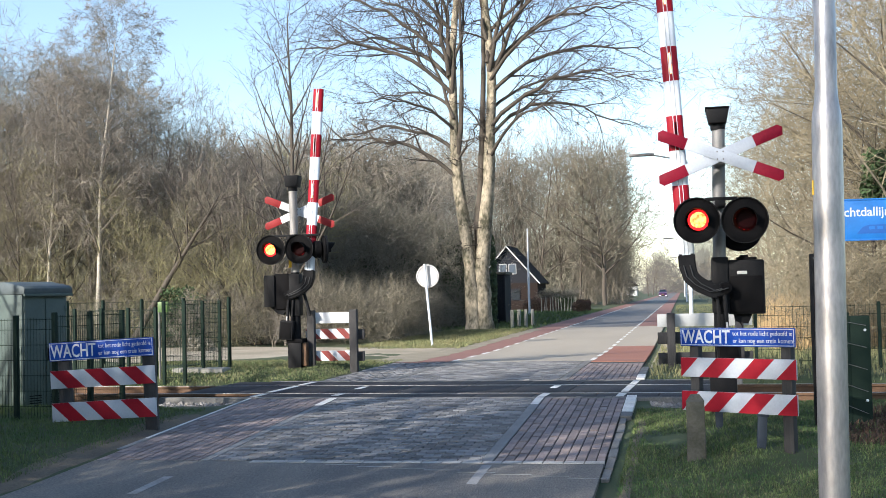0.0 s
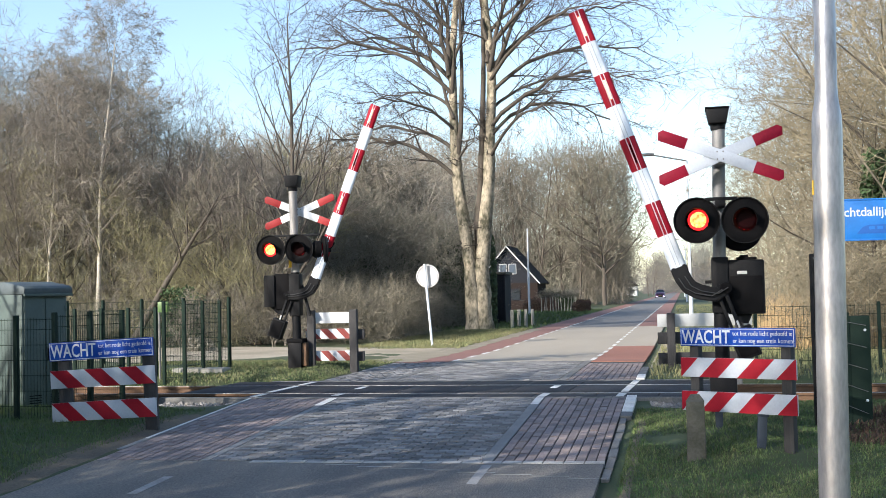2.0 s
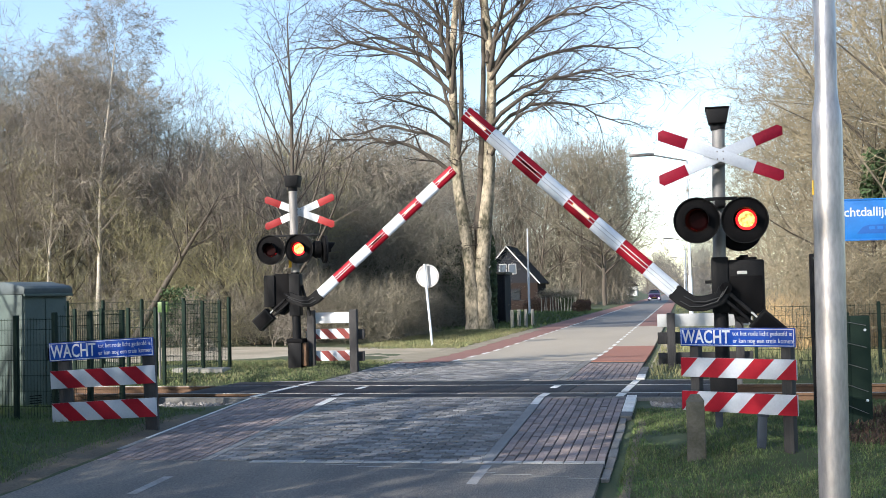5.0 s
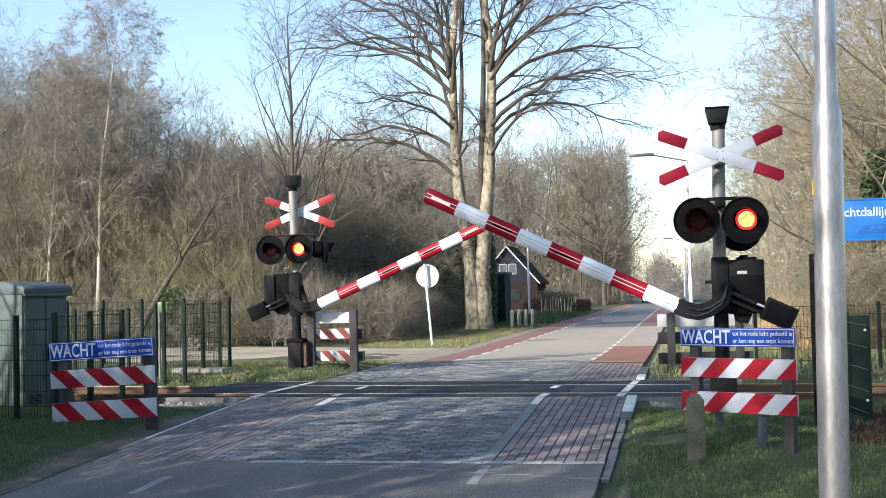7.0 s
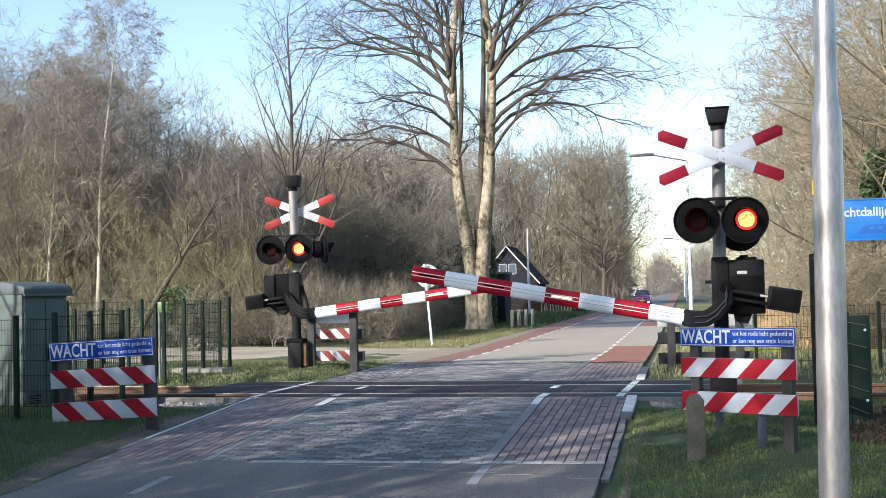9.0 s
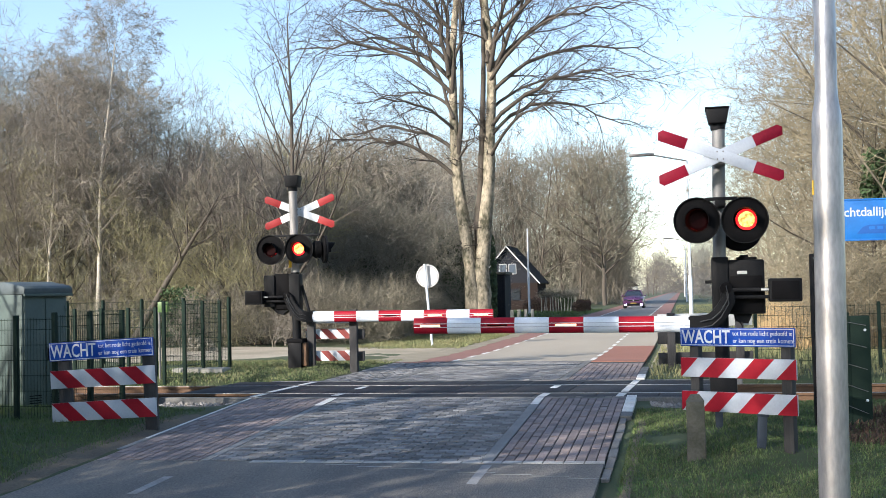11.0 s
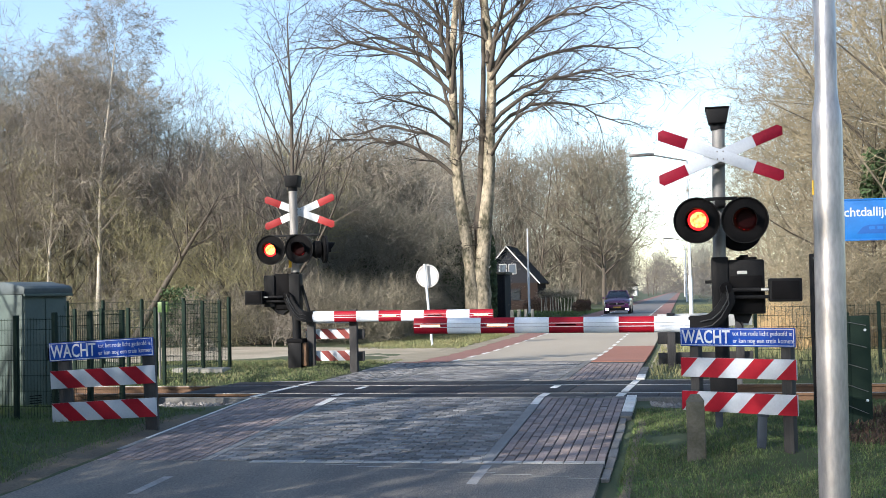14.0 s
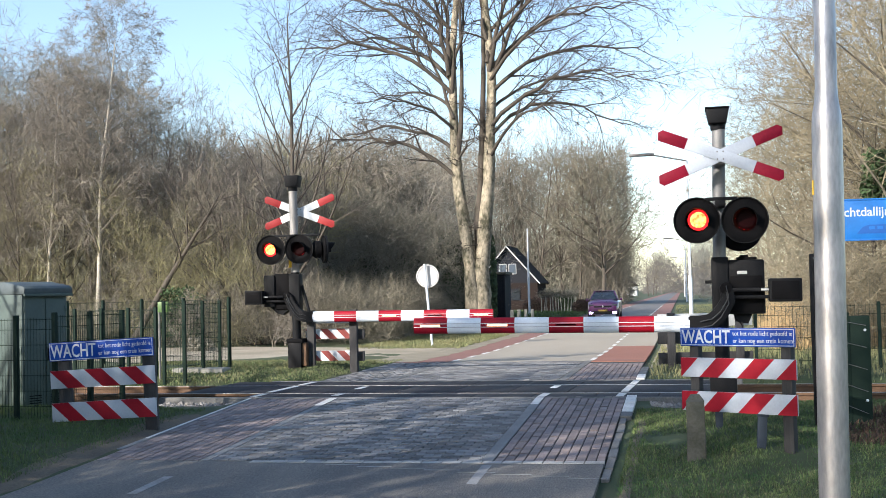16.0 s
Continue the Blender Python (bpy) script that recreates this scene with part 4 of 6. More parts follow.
def bollard():
    t = thing("marker_post", pose(0.093, 11.85, -0.22), "square mossy concrete marker post with pointed top", "marker post")
    bm = bmesh.new()
    bmesh.ops.create_cube(bm, size=1)
    for v in bm.verts:
        z = v.co.z + 0.5
        v.co = Vector((v.co.x * (0.19 - 0.012 * z), v.co.y * (0.19 - 0.012 * z), -0.2 + z * 0.81))
    bmesh.ops.bevel(bm, geom=[e for e in bm.edges], offset=0.008, segments=1, affect="EDGES")
    top = [f for f in bm.faces if f.normal.z > 0.9]
    r = bmesh.ops.inset_region(bm, faces=top, thickness=0.055)
    for f in top:
        for v in f.verts:
            v.co.z += 0.06
    bmesh.ops.subdivide_edges(bm, edges=[e for e in bm.edges if abs(e.verts[0].co.z - e.verts[1].co.z) > 0.4], cuts=8)
    for v in bm.verts:
        v.co += 0.004 * Vector(noise.noise_vector(v.co * 9))
    part("concrete_body", bm, CONCRETE_MOSS, t)
    return t


CONCRETE_MOSS = mat("mossy_concrete", (0.12, 0.115, 0.10), (0.048, 0.05, 0.034), 4.5, 0.95, bump=0.6, fine=40, spread=0.8)
BLUE_GREY = mat("blue_grey_zinc", (0.034, 0.045, 0.062), (0.022, 0.03, 0.042), 6, 0.7, 0.0, bump=0.15, spec=0.15)
bollard()
t = thing("small_post", pose(0.72, 12.05, -0.24, 0, 4, 0), "short grey galvanised angle post in the grass", "post")
part("angle_bar", box(-0.045, 0.045, -0.04, 0.0, -0.2, 0.45, 0.006), BLUE_GREY, t)
part("cap", box(-0.055, 0.06, -0.05, 0.055, 0.45, 0.475, 0.006), BLUE_GREY, t)
part("angle_bar", box(-0.045, -0.025, 0.0, 0.05, -0.2, 0.45, 0.004), BLUE_GREY, t)
t = thing("small_post", pose(0.36, 13.3, -0.17), "short dark grey post in the grass", "post")
part("bar", box(-0.04, 0.04, -0.04, 0.04, -0.2, 0.42, 0.006), BLUE_GREY, t)


# ---- round road sign beyond the crossing ----
SIGN_BACK = mat("pale_aluminium_sign_back", (0.42, 0.43, 0.44), (0.34, 0.35, 0.36), 4, 0.6, spec=0.2)
t = thing("road_sign", pose(-7.56, 35.0, -0.1, 0, -4.4, 0), "back of a round road sign on a thin leaning post", "road sign")
part("post", rod((0, -0.14, -0.3), (0, -0.14, 2.56), 0.038, n=14), WHITE_TUBE, t)
sg = part("disc", lathe([(0.0, 0.0), (0.35, 0.0), (0.36, 0.005), (0.36, 0.02), (0.345, 0.025), (0.33, 0.018), (0.0, 0.018)], (0.04, 0.0, 2.19), (0, -1, 0), 48), SIGN_BACK, t, "round pale sign back with a raised edge")
part("ring", lathe([(0.31, 0.0175), (0.322, 0.0175), (0.322, 0.022), (0.31, 0.022), (0.31, 0.0175)], (0.04, 0.0, 2.19), (0, -1, 0), 48), GALV_DULL, sg, "thin grey ring")


# ---- equipment cabinet and fences ----
def cabinet():
    """Its doors and the overhanging eave face the road; the gable end stands towards the verge."""
    t = thing("equipment_cabinet", pose(-9.25, 15.02, -0.12, 0, 0, -26), "grey-green trackside equipment cabinet with overhanging roof", "cabinet")
    part("body", box(-1.75, 0, 0, 0.74, -0.1, 1.80, 0.012), CABINET, t)
    rf = part("roof", prism([(-1.83, 1.765), (0.075, 1.765), (0.085, 1.85), (0.03, 1.885), (-0.45, 1.955), (-1.3, 1.955), (-1.78, 1.885), (-1.84, 1.85)], 0.80, Matrix.Translation((0, -0.012, 0)), bevel=0.012), CABINET_ROOF, t, "pale weathered roof")
    part("eave_lip", box(0.055, 0.088, -0.01, 0.79, 1.735, 1.775, 0.006), CABINET, rf)
    for y0, y1 in ((0.03, 0.365), (0.375, 0.71)):
        d = part("door", box(0.0, 0.018, y0, y1, 0.05, 1.70, 0.006), CABINET, t)
        for z in (0.25, 0.85, 1.5):
            part("hinge", box(0.016, 0.03, (y0 if y0 < 0.2 else y1) - 0.012, (y0 if y0 < 0.2 else y1) + 0.012, z, z + 0.09, 0.003), CABINET, d)
        for k in range(5):
            part("vent_slot", box(0.016, 0.021, y0 + 0.07, y1 - 0.07, 0.16 + 0.035 * k, 0.172 + 0.035 * k), BLACK_MATT, d)
    part("handle", box(0.017, 0.045, 0.40, 0.425, 0.8, 0.98, 0.006), BLACK, t)
    part("plinth", box(-1.72, -0.03, 0.03, 0.71, -0.35, 0.02, 0.01), CONCRETE, t)


cabinet()


def fence_run(a, b, h, spacing, label, wire=0.05, post=0.03, ground=0.0, group="green mesh fences", twin=False):
    """Mesh fence: flat posts, upright wires and doubled cross wires between them."""
    a, b = Vector(a), Vector(b)
    L = (b - a).length
    t = thing("mesh_fence", Matrix.Translation(a) @ pose(0, 0, 0, 0, 0, math.degrees(math.atan2(b.y - a.y, b.x - a.x))), label, "fence", group)
    n = max(1, round(L / spacing))
    for k in range(n + 1):
        x = L * k / n
        part("post", box(x - post, x + post, -post, post, -0.5, h + 0.04, 0.006), GREEN, t, "dark green steel post")
    for k in range(n):
        x0, x1 = L * k / n + post, L * (k + 1) / n - post
        verts, faces = [], []

        def bar(p, q, r):
            s = len(verts)
            d = Vector(q) - Vector(p)
            u = Vector((0, 1, 0))
            v = d.normalized().cross(u)
            for e in (Vector(p), Vector(q)):
                for ca, sa in ((1, 0), (-0.5, 0.87), (-0.5, -0.87)):
                    w = e + u * (r * ca) + v * (r * sa)
                    verts.append(tuple(w))
            for i in range(3):
                j = (i + 1) % 3
                faces.append((s + i, s + j, s + 3 + j, s + 3 + i))
        m = max(2, round((x1 - x0) / wire))
        for i in range(m + 1):
            x = x0 + (x1 - x0) * i / m
            bar((x, 0, 0.03), (x, 0, h), 0.0035)
        z = 0.05
        while z < h:
            bar((x0, -0.005, z), (x1, -0.005, z), 0.0045)
            z += 0.2
        bar((x0, -0.005, h - 0.02), (x1, -0.005, h - 0.02), 0.0045)
        raw("mesh_panel", verts, faces, GREEN, t)
    return t


# left: before the cabinet, along the near side of the track, and beyond the track
fence_run((-9.75, 13.9, -0.08), (-8.0, 13.75, -0.05), 1.40, 0.55, "dark green mesh fence before the cabinet")
fence_run((-8.0, 13.75, -0.05), (-7.9, 15.4, -0.05), 1.40, 0.9, "dark green mesh fence beside the cabinet")
fence_run((-15.5, 21.5, -0.05), (-10.06, 21.0, -0.03), 1.40, 0.62, "dark green mesh fence along the track")
fence_run((-9.7, 20.6, 0.0), (-9.28, 20.6, 0.0), 1.46, 0.42, "narrow dark green mesh fence panel")
fence_run((-9.28, 20.6, 0.0), (-9.36, 22.5, 0.05), 1.45, 0.95, "dark green mesh fence turning away from the track")
fence_run((-9.15, 22.5, 0.07), (-14.5, 25.5, 0.02), 1.45, 1.6, "dark green mesh fence behind the signal")
t = thing("marker_post", pose(-9.86, 20.75, -0.05), "thin galvanised post with green plate", "marker post")
part("post", rod((0, 0, -0.2), (0, 0, 1.42), 0.022, n=10), GALV_DULL, t)
part("plate", box(-0.02, 0.2, -0.03, -0.02, 1.34, 1.54, 0.004), mat("green_plate_paint", (0.085, 0.17, 0.04), (0.07, 0.14, 0.035), 4, 0.5), t, "small green plate")
# right: along the far side of the track, and the gate before it
fence_run((1.25, 21.2, -0.05), (9.5, 20.9, -0.1), 1.22, 2.0, "dark green mesh fence along the track", wire=0.06)


def gate():
    t = thing("metal_gate", pose(1.78, 13.55, -0.14, 0, 0, 12), "dark green sheet-metal gate post with wire ties beside the fence", "gate")
    part("gate_frame", box(0.02, 0.25, -0.03, 0.03, -0.3, 1.30, 0.01), GREEN, t)
    part("gate_post", box(-0.06, 0.02, -0.04, 0.04, -0.3, 1.34, 0.01), GREEN, t)
    for k in range(6):
        z = 1.24 - 0.23 * k
        part("wire", rod((-0.05, -0.045, z), (0.2, -0.045, z - 0.05 - 0.014 * k), 0.004, n=6), GALV_DULL, t)
    for z in (1.14, 0.36):
        part("bolt", rod((0.19, -0.04, z), (0.19, -0.02, z), 0.016, n=8), WHITE, t)
    tall = part("gate_post", box(-0.38, -0.335, -0.05, 0.05, -0.3, 2.0, 0.008), BLACK, t, "tall dark steel post")
    for z in (1.95, 1.15, 0.4):
        part("bolt", rod((-0.355, -0.06, z), (-0.355, -0.045, z), 0.014, n=8), GALV_DULL, tall)
    for x, y in ((0.9, 0.1), (1.9, 0.25)):
        part("gate_post", box(x - 0.03, x + 0.03, y - 0.03, y + 0.03, -0.3, 1.3, 0.008), GREEN, t)


gate()
t = thing("station_sign", pose(1.68, 14.8, -0.12), "bright blue sign with white lettering on a slim post", "sign")
part("post", box(0.09, 0.15, -0.02, 0.03, -0.3, 2.75, 0.008), BLACK, t, "slim dark post")
sb = part("sign_face", box(0.05, 1.22, -0.045, -0.025, 2.175, 2.645, 0.008), SKYBLUE, t, "bright blue sign face")
words("Vechtdallijn", 0.155, WHITE, sb, Matrix.Translation((0.11, -0.047, 2.50)), fit=0.70, bold=0.002)
tr = bmesh.new()
prism([(0.42, 2.24), (1.16, 2.24), (1.16, 2.345), (0.56, 2.345), (0.48, 2.315)], 0.003, Matrix.Translation((0, -0.048, 0)), tr)
em = part("train_emblem", tr, mat("mid_blue_emblem", (0.008, 0.10, 0.40), (0.008, 0.085, 0.34), 3, 0.45), sb, "plain blue train shape")
for k in range(6):
    part("window_shape", box(0.56 + 0.095 * k, 0.625 + 0.095 * k, -0.0515, -0.0475, 2.29, 2.325), SKYBLUE, em)
for z0, z1 in ((2.645, 2.665), (2.155, 2.175)):
    part("edge_rail", box(0.05, 1.22, -0.05, -0.02, z0, z1, 0.004), SKYBLUE, sb)


class Wood:
    """Collects tapering branches as bare geometry."""

    def __init__(self, seed, fine=0.006):
        self.v, self.f, self.rng, self.fine = [], [], random.Random(seed), fine

    def branch(self, pts, radii, k):
        v, f = self.v, self.f
        (x0, y0, z0), (x1, y1, z1) = pts[0], pts[-1]
        dx, dy, dz = x1 - x0, y1 - y0, z1 - z0
        d = math.sqrt(dx * dx + dy * dy + dz * dz) or 1
        dx, dy, dz = dx / d, dy / d, dz / d
        if abs(dz) < 0.8:
            ux, uy, uz = -dy, dx, 0.0
        else:
            ux, uy, uz = 0.0, -dz, dy
        m = math.sqrt(ux * ux + uy * uy + uz * uz)
        ux, uy, uz = ux / m, uy / m, uz / m
        wx, wy, wz = dy * uz - dz * uy, dz * ux - dx * uz, dx * uy - dy * ux
        last = len(pts) - 1
        start = len(v)
        if k == 2:
            a = self.rng.random() * 3.14
            c, q = math.cos(a), math.sin(a)
            ux, uy, uz = ux * c + wx * q, uy * c + wy * q, uz * c + wz * q
            for (x, y, z), r in zip(pts[:-1], radii):
                v.append((x + ux * r, y + uy * r, z + uz * r))
                v.append((x - ux * r, y - uy * r, z - uz * r))
            v.append(pts[-1])
            for i in range(last - 1):
                b = start + 2 * i
                f.append((b, b + 1, b + 3, b + 2))
            b = start + 2 * (last - 1)
            f.append((b, b + 1, b + 2))
            return
        for i, ((x, y, z), r) in enumerate(zip(pts, radii)):
            if i == last:
                v.append((x, y, z))
                break
            for j in range(k):
                c, s = RING[k][j]
                c, s = c * r, s * r
                v.append((x + ux * c + wx * s, y + uy * c + wy * s, z + uz * c + wz * s))
        for i in range(last - 1):
            a, b = start + i * k, start + (i + 1) * k
            for j in range(k):
                q = (j + 1) % k
                f.append((a + j, a + q, b + q, b + j))
        a, tip = start + (last - 1) * k, start + last * k
        for j in range(k):
            f.append((a + j, a + (j + 1) % k, tip))


RING = {k: [(math.cos(2 * math.pi * j / k), math.sin(2 * math.pi * j / k)) for j in range(k)] for k in (3, 4, 5, 6, 8, 12)}


def unit(x, y, z):
    d = math.sqrt(x * x + y * y + z * z) or 1
    return x / d, y / d, z / d


# ---- far street lamp, masts, house ----
def street_lamp(m, h, label):
    t = thing("street_lamp", m, label, "street lamp", "street lamps")
    part("pole", lathe([(0.10, -0.3), (0.095, 2.2), (0.065, 2.3), (0.05, h)], (0, 0, 0), (0, 0, 1), 14), WHITE_TUBE, t)
    part("arm", rod((0, 0, h), (-1.6, 0, h + 0.35), 0.035, n=8), GALV_DULL, t)
    part("lamp_head", box(-2.7, -1.5, -0.12, 0.12, h + 0.30, h + 0.44, 0.05), GALV_DULL, t)
    return t


street_lamp(pose(0.40, 56, -0.12), 7.7, "tall pale street lamp with an arm over the road")
street_lamp(pose(0.55, 150, -0.1), 7.7, "distant pale street lamp beside the road")
street_lamp(pose(0.55, 240, -0.1), 7.7, "distant pale street lamp beside the road")
t = thing("flagpole", pose(-11.0, 84.5, -0.1), "plain white flagpole on the lawn", "flagpole")
part("pole", lathe([(0.09, -0.2), (0.08, 3), (0.05, 6.2), (0.0, 6.25)], (0, 0, 0), (0, 0, 1), 12), WHITE, t)
part("finial", lathe([(0.0, 6.2), (0.08, 6.27), (0.0, 6.36)], (0, 0, 0), (0, 0, 1), 12), WHITE, t)


# the sky's reflection is put into the pane colour as grey-blue
HOUSE_GLASS = mat("sky_lit_window_glass", (0.09, 0.11, 0.14), (0.06, 0.08, 0.10), 2, 0.15)


def house():
    t = thing("house", pose(-16.33, 110, -0.1, 0, 0, -2), "dark gabled house with white trim and steep roof", "house")
    w, d, eave, ridge = 2.85, 5.2, 2.75, 6.15
    part("wall", prism([(-w, 0), (w, 0), (w, eave), (0, ridge - 0.2), (-w, eave)], d), HOUSEWALL, t, "dark boarded gable wall")
    part("brick_base", box(-w - 0.02, w + 0.02, -0.03, d, 0, 2.55, 0.0), HOUSEBRICK, t, "brown brick lower wall")
    for sg in (-1, 1):
        rl = math.hypot(w + 0.25, ridge - eave + 0.35)
        a = math.degrees(math.atan2(ridge - eave + 0.25, w + 0.35))
        m = pose(0, 0, ridge, 0, sg * a, 0)
        r = part("roof", box(0 if sg > 0 else -rl, rl if sg > 0 else 0, -0.4, d + 0.4, -0.12, 0.0, 0.0, turn=m), ROOF, t, "dark tiled roof")
        part("barge_board", box(0 if sg > 0 else -rl, rl if sg > 0 else 0, -0.46, -0.40, -0.11, 0.0, 0.0, turn=m), PALE_GREY, r, "white barge board")
    for x in (-0.82, 0.12):
        wd = part("window", box(x, x + 0.75, -0.06, -0.02, 3.4, 4.4, 0.0), PALE_GREY, t, "pale framed window")
        part("pane", box(x + 0.055, x + 0.695, -0.075, -0.055, 3.455, 4.345), HOUSE_GLASS, wd)
    wd = part("window", box(0.3, 1.2, -0.07, -0.03, 0.9, 2.0), HOUSEWALL, t, "dark framed window")
    part("pane", box(0.37, 1.13, -0.085, -0.065, 0.97, 1.93), PANE, wd)


house()
# dark garden shed beside the large tree
t = thing("shed", pose(-9.95, 62.0, -0.1), "dark boarded garden shed with a mossy flat roof", "shed")
for k in range(10):
    part("board", box(-1.3 + 0.19 * k, -1.118 + 0.19 * k, -0.02 + 0.006 * (k % 2), 0.0 + 0.006 * (k % 2), 0, 2.62, 0.004), HOUSEWALL, t)
part("body", box(-1.28, 0.58, 0.01, 2.2, 0, 2.6), HOUSEWALL, t, "dark board wall")
part("roof", box(-1.4, 0.68, -0.18, 2.3, 2.62, 2.76, 0.02), CONCRETE_MOSS, t, "mossy flat roof")


# a brushwood fence of pale stakes with dark cut branches laid on top
t = thing("stake_fence", pose(-9.6, 93.0, -0.1, 0, 0, 4), "rough garden fence of pale stakes under dark cut branches", "fence")
fr = random.Random(5)
for k in range(13):
    x = -1.5 + 0.23 * k
    part("stake", rod((x, 0, -0.2), (x + fr.uniform(-0.12, 0.12), fr.uniform(-0.1, 0.1), fr.uniform(1.1, 1.5)), 0.04, 0.03, n=6), CONCRETE, t, "pale wooden stake")
fw = Wood(91)
for k in range(900):
    x, z = fr.uniform(-1.7, 1.5), fr.gauss(1.45, 0.16)
    d = unit(fr.gauss(0, 1), fr.gauss(0, 0.4), fr.gauss(0, 0.35))
    m = fr.uniform(0.2, 0.6)
    fw.branch([(x, fr.gauss(0, 0.15), z), (x + d[0] * m, d[1] * m, z + d[2] * m)], [0.02], 2)
raw("brushwood", fw.v, fw.f, SHADE_TWIG, t, "dark cut branches")
t = thing("house", pose(-17.5, 330, -0.1), "small pale house far down the road", "house")
part("wall", box(-5, 5, 0, 8, 0, 3), PALE_GREY, t)
part("roof", prism([(-5.6, 2.8), (5.6, 2.8), (0, 6.8)], 9, Matrix.Translation((0, -0.5, 0))), ROOF, t)
for x in (-3.5, -0.5, 2.5):
    part("window", box(x, x + 1.2, -0.05, 0.0, 1, 2.2), PANE, t)
t = thing("road_drain", pose(-0.95, 8.95, level(-0.95, 8.95)), "dark iron gutter drain at the road's edge", "drain")
part("frame", box(-0.22, 0.22, -0.25, 0.25, -0.1, 0.012, 0.006), KERB, t)
for k in range(6):
    part("grate_bar", box(-0.17 + 0.06 * k, -0.135 + 0.06 * k, -0.2, 0.2, 0.012, 0.02), BLACK, t)
for k in range(4):
    p = thing("bollard", pose(-7.78 + 0.25 * k, 53.5 + 0.55 * k, -0.1), "short pale grey wooden bollard on the lawn", "bollard", "bollards on the lawn")
    part("stake", box(-0.07, 0.07, -0.07, 0.07, -0.2, 0.82, 0.02), CONCRETE, p)
t = thing("drain_slab", pose(-8.95, 21.6, 0.07, 0, 0, -4), "low grey concrete slab in the grass", "slab")
part("slab", box(-1.0, 0.1, -0.2, 0.2, -0.2, 0.09, 0.02), CONCRETE, t)


# ---- oncoming car ----
def car():
    t = thing("car", pose(-4.3, 262, -0.1), "dark plum hatchback car with lit daytime lamps", "car")
    # body: cross-sections from nose (-y) to tail; half width, sill, shoulder and top heights
    secs = [(-2.05, 0.55, 0.30, 0.62, 0.66), (-2.0, 0.76, 0.24, 0.78, 0.84), (-1.8, 0.85, 0.22, 0.86, 0.95), (-1.4, 0.89, 0.22, 0.92, 1.02), (-0.95, 0.90, 0.22, 0.96, 1.08), (0.3, 0.90, 0.22, 0.98, 1.05), (1.5, 0.90, 0.24, 1.0, 1.05), (1.95, 0.84, 0.30, 0.98, 1.03), (2.08, 0.70, 0.42, 0.9, 0.95)]
    bm = bmesh.new()
    rings = []
    for y, hw, sill, sh, top in secs:
        pts = [(-hw * 0.9, sill), (-hw, sill + 0.12), (-hw, (sill + sh) / 2), (-hw * 0.985, sh - 0.05), (-hw * 0.93, sh), (-hw * 0.6, top), (0, top + 0.015), (hw * 0.6, top), (hw * 0.93, sh), (hw * 0.985, sh - 0.05), (hw, (sill + sh) / 2), (hw, sill + 0.12), (hw * 0.9, sill)]
        rings.append([bm.verts.new((x, y, z)) for x, z in pts])
    for p, q in zip(rings, rings[1:]):
        for k in range(len(p)):
            j = (k + 1) % len(p)
            bm.faces.new((p[k], p[j], q[j], q[k]))
    bm.faces.new(rings[0]), bm.faces.new(rings[-1][::-1])
    body = part("body", bm, CARPAINT, t, "dark plum painted body")
    gm = bmesh.new()
    cab = [(-1.0, 0.76, 1.05, 0.0), (-0.25, 0.70, 1.05, 0.46), (0.3, 0.68, 1.05, 0.50), (1.2, 0.68, 1.05, 0.47), (1.95, 0.66, 1.02, 0.05)]
    rr = []
    for y, hw, z, up in cab:
        rr.append([gm.verts.new(c) for c in ((-hw - 0.07, y, z), (-hw * (1 - up * 0.42), y, z + up), (hw * (1 - up * 0.42), y, z + up), (hw + 0.07, y, z))])
    for p, q in zip(rr, rr[1:]):
        for k in range(3):
            gm.faces.new((p[k], p[k + 1], q[k + 1], q[k]))
    part("glass", gm, CAR_GLASS, t, "dark tinted windows")
    part("roof", box(-0.55, 0.55, -0.22, 1.3, 1.535, 1.575, 0.018), CARPAINT, t)
    for x0, x1 in ((-0.80, -0.62), (0.62, 0.80)):
        sg = 1 if x0 > 0 else -1
        part("pillar", rod((sg * 0.80, -0.98, 1.05), (sg * 0.56, -0.24, 1.53), 0.035, n=8), CARPAINT, t)
    for sg in (-1, 1):
        mi = part("mirror", box(min(sg * 0.90, sg * 1.04), max(sg * 0.90, sg * 1.04), -0.72, -0.58, 1.0, 1.14, 0.03), CARPAINT, t)
        hl = part("headlight", box(min(sg * 0.48, sg * 0.80), max(sg * 0.48, sg * 0.80), -2.02, -1.85, 0.68, 0.80, 0.03), PANE, t, "clear headlight")
        part("day_lamp", box(min(sg * 0.56, sg * 0.76), max(sg * 0.56, sg * 0.76), -2.08, -1.96, 0.26, 0.38, 0.02), HEADLIGHT, t, "lit daytime lamp")
        for y in (-1.28, 1.3):
            wh = part("wheel", lathe([(0.0, 0.0), (0.33, 0.0), (0.345, 0.03), (0.345, 0.19), (0.33, 0.22), (0.0, 0.22)], (sg * 0.90 - (0.22 if sg > 0 else 0), y, 0.345), (1, 0, 0), 24), TYRE, t, "black tyre")
            part("rim", lathe([(0.0, 0.0), (0.21, 0.0), (0.22, 0.02), (0.0, 0.02)], (sg * 0.90 - (0.01 if sg > 0 else 0.01), y, 0.345), (1, 0, 0), 20), GALV, wh)
    part("grille", box(-0.5, 0.5, -2.075, -2.0, 0.62, 0.72, 0.015), BLACK, t, "black grille")
    part("badge", prism([(-0.05, 0), (0, -0.09), (0.05, 0), (0, 0.09)], 0.02, Matrix.Translation((0, -2.09, 0.68))), GALV, t, "plain chrome lozenge")
    part("lower_grille", box(-0.72, 0.72, -2.06, -1.9, 0.24, 0.44, 0.03), BLACK, t, "black lower bumper")
